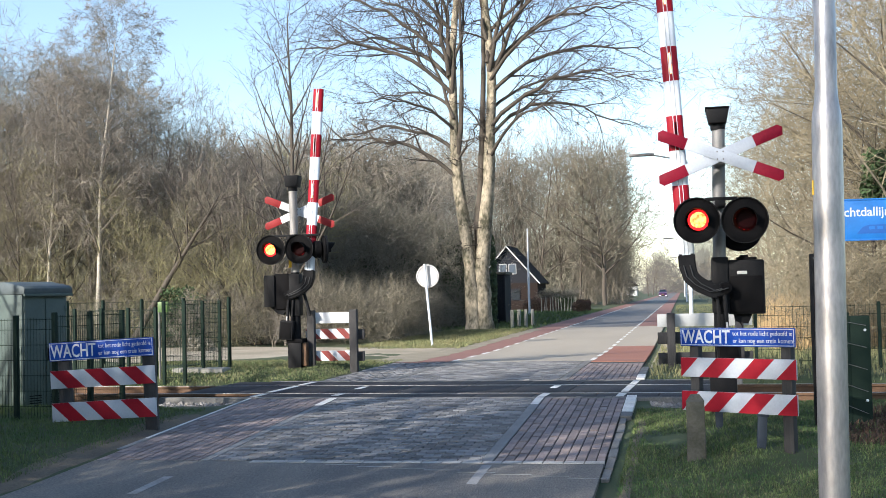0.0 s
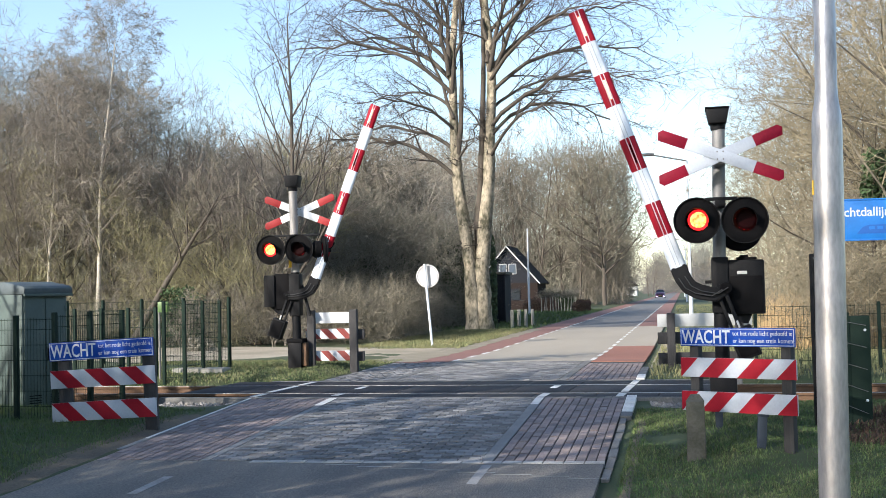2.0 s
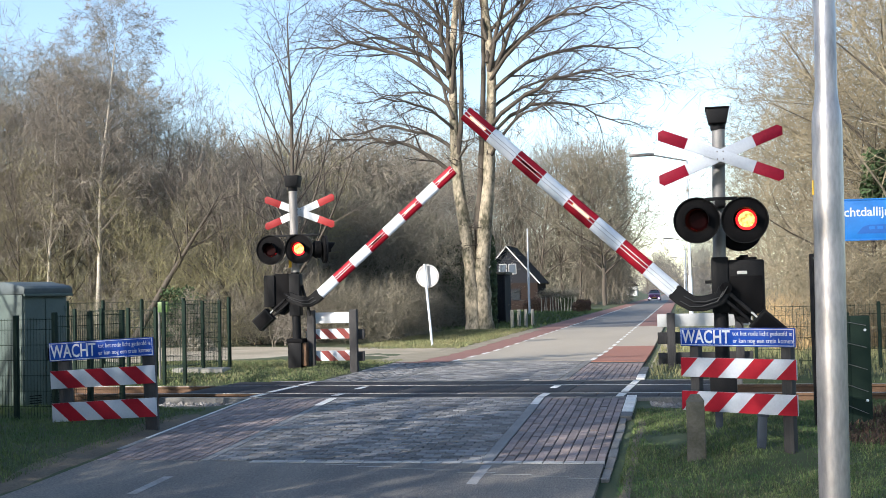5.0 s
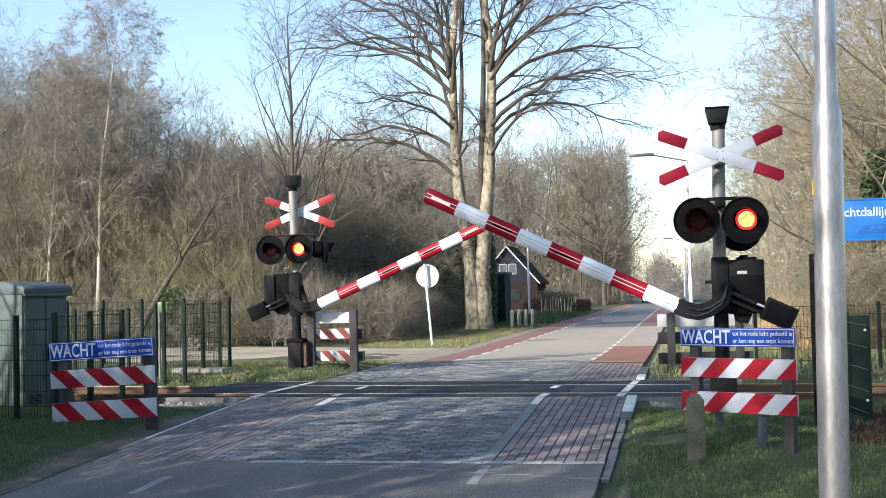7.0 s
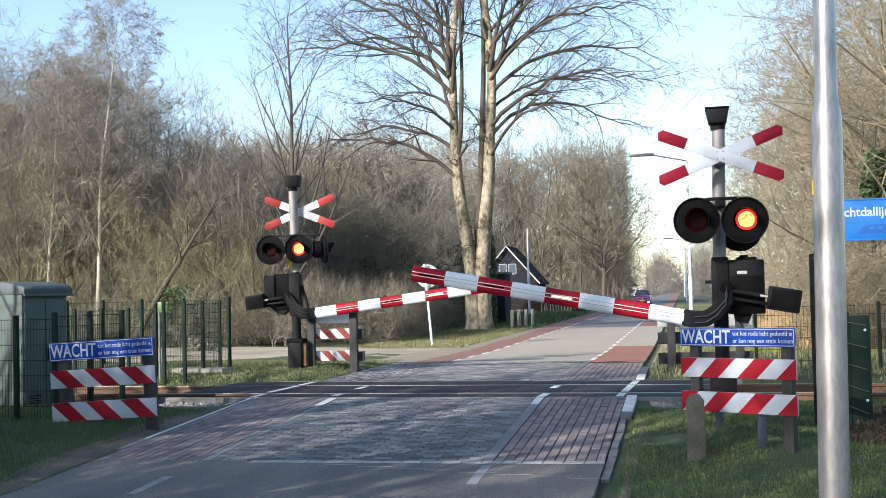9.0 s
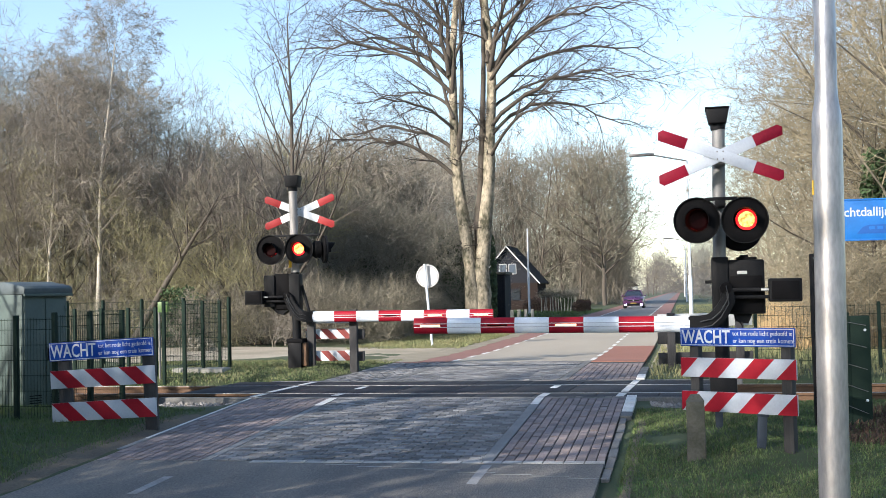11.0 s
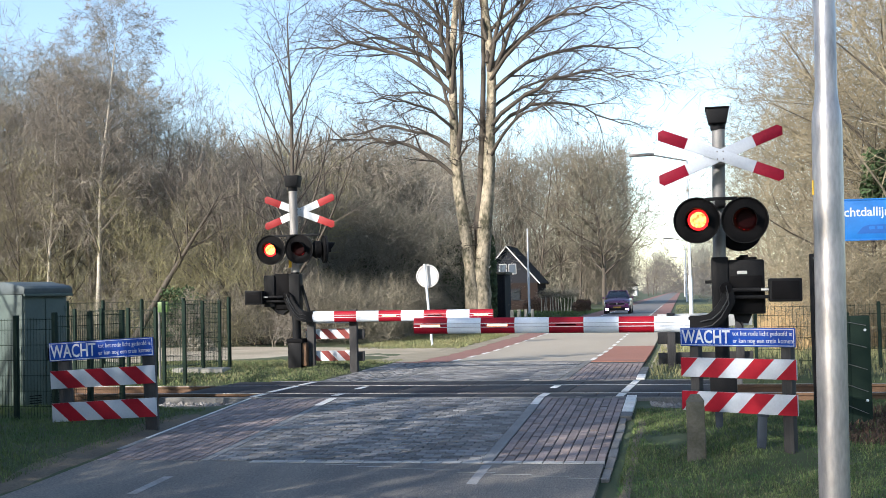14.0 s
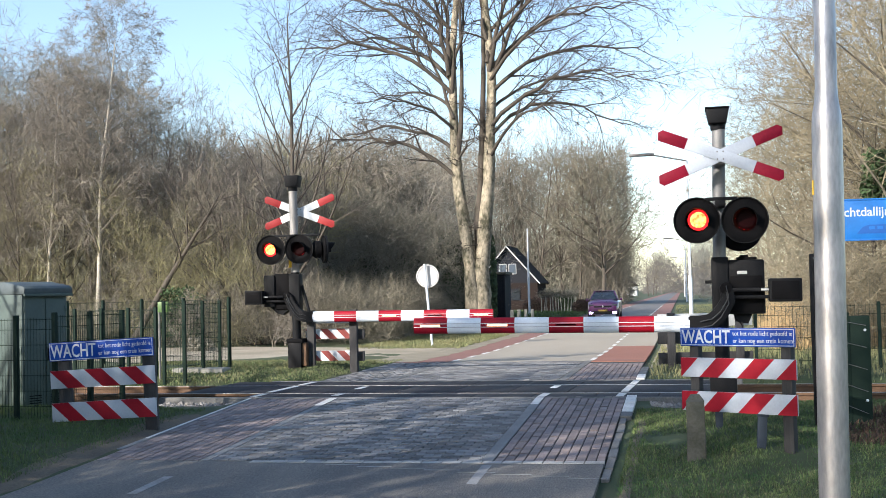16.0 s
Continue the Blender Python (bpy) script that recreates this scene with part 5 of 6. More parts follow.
    part("number_plate", box(-0.26, 0.26, -2.085, -2.06, 0.40, 0.50, 0.004), PLATE, t, "blank yellow plate with dark bar")
    for ob in t.children_recursive:
        ob.data.transform(Matrix.Diagonal((1.03, 1, 1.03, 1)))
    return t


CAR = car()


# ---- bare trees and shrubs ----
def grow(w, w2, p, d, length, radius, level, spec, stout=2):
    """One branch and its children. w takes the stout ones, w2 the twigs. spec: a row for each level of
    (segments, wobble, lift, children, first child at, child length, child angle, sides)."""
    rng = w.rng
    seg, wob, lift, kids, first, ratio, angle, sides = spec[level]
    pts, radii, dirs = [p], [radius], [d]
    step = length / seg
    for i in range(seg):
        d = unit(d[0] + rng.gauss(0, wob), d[1] + rng.gauss(0, wob), d[2] + rng.gauss(0, wob) + lift)
        p = (p[0] + d[0] * step, p[1] + d[1] * step, p[2] + d[2] * step)
        pts.append(p), dirs.append(d)
        radii.append(radius * (1 - 0.85 * (i + 1) / seg))
    (w if level < stout else w2).branch(pts, radii, sides)
    if level + 1 < len(spec):
        turn = rng.random() * 6.28
        for c in range(kids):
            t = first + (1 - first) * (c + rng.random()) / kids
            u = min(t * seg, seg - 1e-3)
            i = int(u)
            q = tuple(a + (b - a) * (u - i) for a, b in zip(pts[i], pts[i + 1]))
            bx, by, bz = dirs[i + 1]
            turn += 2.4 + rng.uniform(-0.4, 0.4)
            a = radians(angle) * rng.uniform(0.7, 1.3)
            if abs(bz) < 0.9:
                ux, uy, uz = unit(-by, bx, 0)
            else:
                ux, uy, uz = unit(0, -bz, by)
            wx, wy, wz = by * uz - bz * uy, bz * ux - bx * uz, bx * uy - by * ux
            cs, sn = math.cos(turn) * math.sin(a), math.sin(turn) * math.sin(a)
            ca = math.cos(a)
            nd = unit(bx * ca + ux * cs + wx * sn, by * ca + uy * cs + wy * sn, bz * ca + uz * cs + wz * sn)
            grow(w, w2, q, nd, length * ratio * (1.15 - 0.65 * t) * rng.uniform(0.75, 1.2), max(radii[i] * 0.62 * (1 - 0.3 * t), w.fine), level + 1, spec, stout)


def arch(w, w2, pts, radius, spec):
    """A limb along given points, with boughs and twigs springing from it, more of them towards its end."""
    n, rng = len(pts) - 1, w.rng
    w.branch(pts, [radius * (1 - 0.82 * i / n) for i in range(n + 1)], 6)
    ln = math.dist(pts[0], pts[-1])
    turn = rng.random() * 6.28
    for c in range(11):
        u = min(n - 1e-3, n * (0.14 + 0.86 * (c + rng.random()) / 11))
        i = int(u)
        q = tuple(a + (b - a) * (u - i) for a, b in zip(pts[i], pts[i + 1]))
        d = unit(*(b - a for a, b in zip(pts[i], pts[i + 1])))
        turn += 2.4
        e = unit(d[0] * 0.75 + 0.65 * math.cos(turn) * abs(d[2]), d[1] * 0.75 + 0.65 * math.sin(turn), d[2] * 0.6 + 0.45 * math.cos(turn) + 0.12)
        grow(w, w2, q, e, ln * rng.uniform(0.26, 0.55) * (1.15 - 0.45 * u / n), radius * 0.45 * (1 - 0.6 * u / n), 2, spec)


def tree(name, seed, height, radius, spec, bark, twig, label, category="tree", group="", stout=2, fine=0.006):
    """A template tree: trunk with limbs, and a crown of twigs."""
    w, w2 = Wood(seed, fine), Wood(seed + 1)
    grow(w, w2, (0, 0, -0.3), (0, 0, 1), height, radius, 0, spec, stout)
    t = thing(name, Matrix(), label, category, group)
    raw("trunk", w.v, w.f, bark, t, smooth=True)
    raw("crown", w2.v, w2.f, twig, t)
    return t


# (segments, wobble, lift, children, first child, child length, child angle, sides)
SPREAD = [(8, 0.05, 0.02, 15, 0.16, 0.50, 50, 8), (6, 0.10, 0.05, 8, 0.2, 0.52, 45, 4), (4, 0.12, 0.03, 7, 0.15, 0.55, 42, 3), (3, 0.15, 0.03, 6, 0.1, 0.6, 40, 2), (1, 0.1, 0.02, 0, 0, 0, 0, 2)]
UPRIGHT = [(9, 0.03, 0.03, 18, 0.2, 0.36, 38, 8), (5, 0.08, 0.10, 8, 0.2, 0.50, 38, 4), (4, 0.12, 0.06, 6, 0.15, 0.55, 38, 3), (3, 0.15, 0.04, 5, 0.1, 0.6, 38, 2), (1, 0.1, 0.02, 0, 0, 0, 0, 2)]
OVERHANG = [(8, 0.06, 0.02, 17, 0.14, 0.66, 58, 8), (7, 0.13, 0.035, 9, 0.18, 0.48, 48, 5), (4, 0.15, 0.02, 7, 0.1, 0.55, 46, 3), (3, 0.17, 0.02, 6, 0.1, 0.6, 42, 2), (1, 0.1, 0.0, 0, 0, 0, 0, 2)]
WEEP = [(10, 0.03, 0.02, 38, 0.30, 0.30, 42, 8), (5, 0.09, 0.04, 9, 0.2, 0.50, 40, 4), (4, 0.12, -0.06, 9, 0.15, 0.60, 38, 3), (4, 0.14, -0.14, 8, 0.1, 0.65, 35, 2), (1, 0.1, -0.15, 0, 0, 0, 0, 2)]
SHRUB = [(5, 0.12, 0.02, 9, 0.1, 0.55, 40, 3), (4, 0.14, 0.03, 7, 0.1, 0.6, 42, 3), (3, 0.16, 0.0, 6, 0.1, 0.6, 45, 2), (1, 0.15, 0.0, 0, 0, 0, 0, 2)]


def shrub(name, seed, height, stems, spec, twig, label, category="shrub", group=""):
    w, w2 = Wood(seed), Wood(seed + 1)
    for k in range(stems):
        a = w.rng.random() * 6.28
        r = w.rng.random() ** 0.5 * height * 0.35
        d = unit(math.cos(a) * 0.45, math.sin(a) * 0.45, 1)
        grow(w, w2, (r * math.cos(a), r * math.sin(a), -0.1), d, height * w.rng.uniform(0.6, 1.05), 0.013, 0, spec)
    t = thing(name, Matrix(), label, category, group)
    raw("undergrowth", w.v, w.f, twig, t)
    raw("crown", w2.v, w2.f, twig, t)
    return t


def place(templates, spots, seed, smin=0.85, smax=1.15):
    """Copies of the templates at x, y, size; the first spot of each template takes the template itself."""
    rng = random.Random(seed)
    used = set()
    for i, (x, y, s) in enumerate(spots):
        src = templates[i % len(templates)] if i < len(templates) else rng.choice(templates)
        s *= rng.uniform(smin, smax)
        m = Matrix.Translation((x, y, land(x, y) - 0.05)) @ pose(0, 0, 0, rng.uniform(-3, 3), rng.uniform(-3, 3), rng.uniform(0, 360))
        if src.name not in used and src.get("placed") is None:
            src["placed"] = 1
            src.scale = (s, s, s)
            src.matrix_basis = m @ Matrix.Diagonal((s, s, s, 1))
        else:
            o = copy_thing(src, Matrix())
            o.matrix_basis = m @ Matrix.Diagonal((s, s, s, 1))


# the large double-stemmed tree
def big_tree():
    t = thing("roadside_tree", pose(-8.75, 50.2, -0.12), "large bare double-stemmed roadside tree with arching limbs", "tree")
    w, w2, wl, rear = Wood(31), Wood(32), Wood(33, 0.008), Wood(34)
    sub = [None, None, (7, 0.12, -0.02, 7, 0.15, 0.52, 40, 4), (4, 0.13, -0.03, 5, 0.15, 0.62, 36, 3), (3, 0.13, -0.03, 2, 0.2, 0.7, 32, 2), (2, 0.12, -0.03, 0, 0, 0, 0, 2)]
    # stems: sideways lean and height
    stems = [([(-0.18, 0, -0.3), (-0.26, 0, 1.0), (-0.31, 0, 2.6), (-0.55, 0, 4.6), (-0.82, 0.1, 6.5), (-0.93, 0.1, 8.0), (-0.96, 0.1, 9.6), (-0.95, 0, 12.2), (-0.70, 0, 14.6), (-0.6, 0, 17.5)], 0.37),
             ([(0.20, 0.1, -0.3), (0.16, 0.1, 1.0), (0.14, 0.1, 2.6), (0.32, 0.1, 4.5), (0.55, 0.1, 6.5), (0.63, 0.1, 8.2), (0.80, 0.1, 10.7), (0.74, 0.1, 12.7), (0.6, 0, 14.4), (0.5, 0, 17)], 0.40),
             ([(-0.02, 0.3, 0.6), (0.02, 0.35, 4.5), (0.16, 0.4, 6.5), (0.28, 0.45, 9.0), (0.4, 0.45, 12), (0.45, 0.4, 17)], 0.24),
             ([(-0.9, 0.1, 7.2), (-0.62, 0.0, 9.0), (-0.5, -0.1, 11.5), (-0.55, -0.1, 17)], 0.15)]
    for pts, r in stems:
        n, sides = len(pts), 20
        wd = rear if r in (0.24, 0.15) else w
        rings = []
        for i in range(n - 1):
            for q in range(9):
                u = q / 9
                c = [a + (b - a) * u for a, b in zip(pts[i], pts[i + 1])]
                tt = (i + u) / (n - 1)
                flare = 1 + 0.45 * max(0, 1 - (c[2] + 0.3) / 0.9) if pts[0][2] < 0 else 1
                rr = r * (1 - 0.72 * tt) * flare
                start = len(wd.v)
                for k in range(sides):
                    a = 6.28318 * k / sides
                    cx, cy = math.cos(a), math.sin(a)
                    # ribs, knots and plates of the bark
                    k2 = 1 + 0.13 * noise.noise((cx * 1.3 + r * 9, cy * 1.3, c[2] * 0.55)) + 0.08 * noise.noise((cx * 4, cy * 4 + r * 5, c[2] * 1.6)) + 0.10 * noise.noise((cx * 5 + r * 3, cy * 5, c[2] * 2.6)) ** 3 * 4 + 0.06 * noise.noise((cx * 9, cy * 9, c[2] * 4.0))
                    wd.v.append((c[0] + cx * rr * k2, c[1] + cy * rr * k2, c[2]))
                rings.append(start)
        for a, b in zip(rings, rings[1:]):
            for k in range(sides):
                q = (k + 1) % sides
                wd.f.append((a + k, a + q, b + q, b + k))
    # arching limbs: height on the stem, reach, rise, droop at the end, depth, radius
    left = [(6.8, 5.6, 5.2, 3.6, -0.5, 0.12), (8.0, 5.6, 4.2, 3.1, 1.2, 0.11), (8.9, 3.4, 3.6, 2.7, -2.0, 0.08), (9.8, 4.2, 3.8, 3.0, 1.6, 0.09), (10.5, 6.6, 6.6, 4.8, -1.4, 0.12), (11.1, 6.4, 6.4, 3.6, 1.8, 0.12), (11.7, 6.4, 7.0, 3.4, -0.6, 0.11), (12.6, 5.6, 6.4, 2.6, 2.4, 0.09), (13.4, 5.0, 6.0, 2.2, -1.8, 0.08)]
    right = [(7.6, 3.6, 5.4, 3.9, -1.6, 0.09), (8.5, 5.5, 6.4, 6.4, 0.8, 0.12), (8.9, 6.6, 6.6, 5.2, -0.8, 0.12), (9.7, 5.0, 5.0, 3.6, 2.4, 0.09), (10.4, 6.5, 6.4, 4.8, 1.0, 0.12), (11.0, 5.2, 5.6, 3.4, -2.4, 0.10), (11.5, 6.2, 6.2, 3.4, 0.4, 0.11), (12.4, 6.0, 6.4, 3.0, -1.6, 0.10), (13.2, 5.2, 6.0, 2.4, 1.8, 0.09)]
    for sg, rows in ((-1, left), (1, right)):
        for z0, reach, rise, droop, depth, r in rows:
            x0 = (-0.9 if sg < 0 else 0.68) + 0.02 * sg * (z0 - 8)
            n, pts = 11, []
            for i in range(n + 1):
                u = i / n
                k = 0.07 * reach * u
                pts.append((x0 + sg * reach * 1.1 * (0.25 * u * u + 0.75 * u) + wl.rng.gauss(0, 0.2) * k, depth * u * 1.6 + wl.rng.gauss(0, 0.5) * k, z0 + rise * u - droop * u * u * (1.15 - 0.15 * u) + wl.rng.gauss(0, 0.33) * k))
            arch(wl, w2, pts, r, sub)
    # steep inner branches that fill the top
    for x0, z0, dx, dz, r in ((-1.0, 11.3, -0.22, 1, 0.12), (-1.0, 11.6, -0.1, 1, 0.12), (-0.95, 10.5, 0.16, 1, 0.10), (0.75, 11.4, 0.22, 1, 0.12), (0.7, 11.8, -0.14, 1, 0.11), (0.7, 10.8, 0.42, 1, 0.12), (-0.9, 9.4, -0.34, 1, 0.09), (0.6, 8.4, -0.4, 0.7, 0.06), (-0.8, 7.6, 0.5, 0.7, 0.06)):
        ln = 6.5 if r > 0.08 else 2.8
        pts = [(x0 + dx * ln * i / 8 + wl.rng.gauss(0, 0.06), wl.rng.gauss(0, 0.12) + 0.1 * i * wl.rng.choice((-1, 1)), z0 + dz * ln * i / 8) for i in range(9)]
        arch(wl, w2, pts, r, sub)
    # short stubs and suckers on the stems
    for k in range(26):
        z = wl.rng.uniform(3.0, 11.0)
        x = (-0.28 - 0.085 * (z - 2.6)) if k % 2 else (0.14 + 0.075 * (z - 2.6))
        d = unit(wl.rng.choice((-1, 1)) * wl.rng.uniform(0.4, 1), wl.rng.gauss(-0.3, 0.5), wl.rng.uniform(0.1, 0.9))
        grow(wl, w2, (x, 0, z), d, wl.rng.uniform(0.3, 1.1), 0.035, 3, sub, 4)
    # bark colours carry the light: trunk paled as sunlit, inner stems and limbs darkened
    raw("trunk", w.v, w.f, PALE_BARK, t, "mossy grey-brown forked trunk", smooth=True)
    raw("rear_stem", rear.v, rear.f, BARK_DARK, t, "inner stems in dark bark that stands for their shade", smooth=True)
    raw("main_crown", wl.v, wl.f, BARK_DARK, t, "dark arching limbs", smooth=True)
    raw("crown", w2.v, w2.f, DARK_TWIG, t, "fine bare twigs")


big_tree()

G_LEFT, G_RIGHT, G_FAR = "wood beyond the track", "wood beside the road", "distant wood"
T_SPREAD = [tree("bare_tree", 100 + k, 9.5, 0.14, SPREAD, (BARK_DARK, BARK, BARK)[k], (TWIG, TWIG_PURPLE, TWIG_GREEN)[k], "bare deciduous tree with brown twigs in the wood", group=G_LEFT, fine=0.0065) for k in range(3)]
T_UP = [tree("bare_tree", 140 + k, 11, 0.10, UPRIGHT, BARK_DARK, (TWIG_PURPLE, TWIG)[k], "slender bare tree in the wood", group=G_LEFT, fine=0.009) for k in range(2)]
T_BIRCH = [tree("birch_tree", 160 + k, 12, 0.10, WEEP, BIRCH, TWIG_PURPLE, "white-stemmed birch with fine drooping bare twigs", group=G_LEFT, stout=1) for k in range(2)]
T_TAN = [tree("bare_tree", 180 + k, 11.5, 0.13, OVERHANG if k else SPREAD, BARK_DARK if k == 1 else BARK, TWIG_TAN, "sunlit bare tree with tan mossy twigs", group=G_RIGHT, fine=0.0075) for k in range(3)]
T_FAR = [tree("bare_tree", 170 + k, 10.5, 0.08, (UPRIGHT, SPREAD)[k][:4], BARK_DARK, FAR_TWIG, "bare tree in the distant wood", group=G_FAR, fine=0.009) for k in range(2)]
T_ROAD = [tree("bare_tree", 190, 9.5, 0.17, [(8, 0.04, 0.02, 26, 0.24, 0.52, 60, 8), (6, 0.08, 0.07, 10, 0.15, 0.5, 44, 4), (4, 0.12, 0.04, 8, 0.1, 0.55, 42, 3), (3, 0.15, 0.02, 4, 0.1, 0.6, 38, 2), (1, 0.1, 0, 0, 0, 0, 0, 2)], BARK_DARK, TWIG, "broad mossy bare tree beside the far road", fine=0.018)]
SLIM = [(10, 0.025, 0.02, 24, 0.16, 0.40, 36, 8), (6, 0.05, 0.07, 7, 0.2, 0.50, 34, 4), (4, 0.09, 0.05, 4, 0.2, 0.55, 34, 3), (3, 0.1, 0.03, 2, 0.2, 0.6, 34, 2), (1, 0.1, 0, 0, 0, 0, 0, 2)]
T_SLIM = [tree("bare_tree", 150, 13.0, 0.12, SLIM, BARK_DARK, DARK_TWIG, "slender upright bare tree at the wood's edge", group=G_LEFT)]
T_LEAN = [thing("bare_tree", Matrix(), "bare tree with several thin leaning stems", "tree", G_LEFT)]
_w, _w2 = Wood(151), Wood(152)
for dx, ln in ((-0.62, 8.0), (-0.40, 8.4), (-0.85, 6.5), (-0.2, 6.0)):
    grow(_w, _w2, (dx * 0.3, 0, -0.2), unit(dx, 0.05, 1), ln, 0.06, 0, [(9, 0.03, 0.0, 12, 0.3, 0.34, 34, 6)] + SLIM[1:])
raw("trunk", _w.v, _w.f, BARK_DARK, T_LEAN[0], smooth=True)
raw("crown", _w2.v, _w2.f, DARK_TWIG, T_LEAN[0])
T_HAZE = [tree("bare_tree", 193, 10.0, 0.13, [(8, 0.04, 0.02, 24, 0.26, 0.5, 58, 6), (6, 0.08, 0.06, 9, 0.15, 0.5, 44, 3), (4, 0.12, 0.04, 7, 0.1, 0.55, 42, 3), (2, 0.15, 0.02, 0, 0, 0, 0, 2)], HAZE_TWIG, HAZE_TWIG, "hazy bare roadside tree far down the road", fine=0.026)]
T_SHADE = [tree("bare_tree", 195 + k, 15, 0.22, SPREAD[:4], BARK_DARK, TWIG, "tall bare tree out of view that shades the near road", group="roadside wood") for k in range(2)]
S_BROWN = [shrub("bare_shrub", 200 + k, 2.6, 7, SHRUB, (TWIG, TWIG_PURPLE)[k], "tangled bare shrub at the wood's edge", group="shrubs at the wood's edge") for k in range(2)]
S_TAN = [shrub("bare_shrub", 220, 2.8, 8, SHRUB, TWIG_TAN, "sunlit tan bare shrub", group="shrubs beside the road")]

rng = random.Random(77)
# left wood, beyond the side road
spots = []
for row, (y0, n, x0, x1, s) in enumerate(((37.5, 8, -32, -12.5, 0.70), (43, 8, -36, -15.8, 0.85), (50, 8, -42, -15.5, 0.95), (60, 7, -48, -15, 1.05))):
    for k in range(n):
        x = x0 + (x1 - x0) * (k + rng.uniform(0.1, 0.9)) / n
        spots.append((x, y0 + rng.uniform(-2, 2), s * (1.05 if x < -0.52 * y0 else 0.68 if x < -0.40 * y0 else 0.78)))
place(T_SPREAD + T_UP, spots, 5)
place(T_BIRCH, [(-20.45, 38.0, 1.0), (-24.9, 38.5, 0.76), (-22.6, 41.5, 0.95), (-22.2, 37.6, 0.8)], 6, 0.99, 1.01)
place(T_SLIM, [(-13.45, 38.6, 1.0)], 61, 1, 1)
T_LEAN[0].matrix_basis = Matrix.Translation((-14.35, 38.4, -0.1))
place(T_SPREAD, [(-20.6, 43.5, 0.92), (-19.6, 46.0, 0.86), (-27.0, 45.0, 1.0)], 64, 1, 1)
place(S_BROWN, [(-33 + 2.0 * k + rng.uniform(-0.6, 0.6), 35.6 + rng.uniform(-0.6, 1.6), rng.uniform(0.7, 1.15)) for k in range(11)], 7)
place(S_BROWN, [(-13.8 + 0.50 * k + rng.uniform(-0.4, 0.4), 40 + 0.6 * k + rng.uniform(-1, 2.4), rng.uniform(0.62, 0.85) - 0.015 * k) for k in range(8)], 8)
# middle distance behind the house and along the road
spots = [(-31 + 3.6 * k + rng.uniform(-1.2, 1.2), 72 + rng.uniform(-5, 5), 1.02) for k in range(5)]
spots += [(-33 + 2.7 * k + rng.uniform(-1, 1), 130 + rng.uniform(-6, 8), 1.75) for k in range(9)]
spots += [(-11.5 - 0.6 * k, 158 + 26 * k, 1.1) for k in range(4)]
place(T_FAR, spots, 9)
place(T_ROAD, [(-8.3, 128, 1.62), (-11.5, 210, 1.3)], 62, 1, 1)
place(T_HAZE, [(-7.4, 440, 1.55), (-8.6, 500, 1.6), (-9.5, 380, 1.2)], 65, 1, 1)
# right wood
spots = [(5.2 + rng.uniform(-0.4, 0.8) + 0.12 * k, 28 + 4.6 * k, 0.80) for k in range(7)]
spots += [(8.6 + rng.uniform(-1, 1.5), 26 + 6.0 * k, 1.02) for k in range(5)]
spots += [(6.8 + rng.uniform(0, 1.5), 64 + 13 * k, 1.15) for k in range(5)]
spots += [(4.9, 31.5, 0.62), (6.2, 36.0, 0.78), (6.6, 30.0, 0.9)]
place(T_TAN, spots, 10)
place(S_TAN, [(3.6 + 1.1 * (k % 6) + rng.uniform(-0.5, 0.5), 28.5 + 3.2 * (k // 6) + rng.uniform(-1, 1), rng.uniform(0.75, 1.0)) for k in range(12)], 11)
# out-of-view trees left of and behind the camera, placed to shade the near road
spots = [(-10.2 - 4.6 * (k % 2) + rng.uniform(-0.8, 0.8), 8.4 - 4.4 * (k // 2) + rng.uniform(-1.2, 1.2), 0.95) for k in range(8)]
place(T_SHADE, spots, 12)
far_spots = [(-7.8 + rng.uniform(-1, 0), 300 + 40 * k, 1.2) for k in range(3)] + [(4 + rng.uniform(0, 2), 170 + 45 * k, 1.2) for k in range(4)]
place(T_FAR, far_spots, 13)


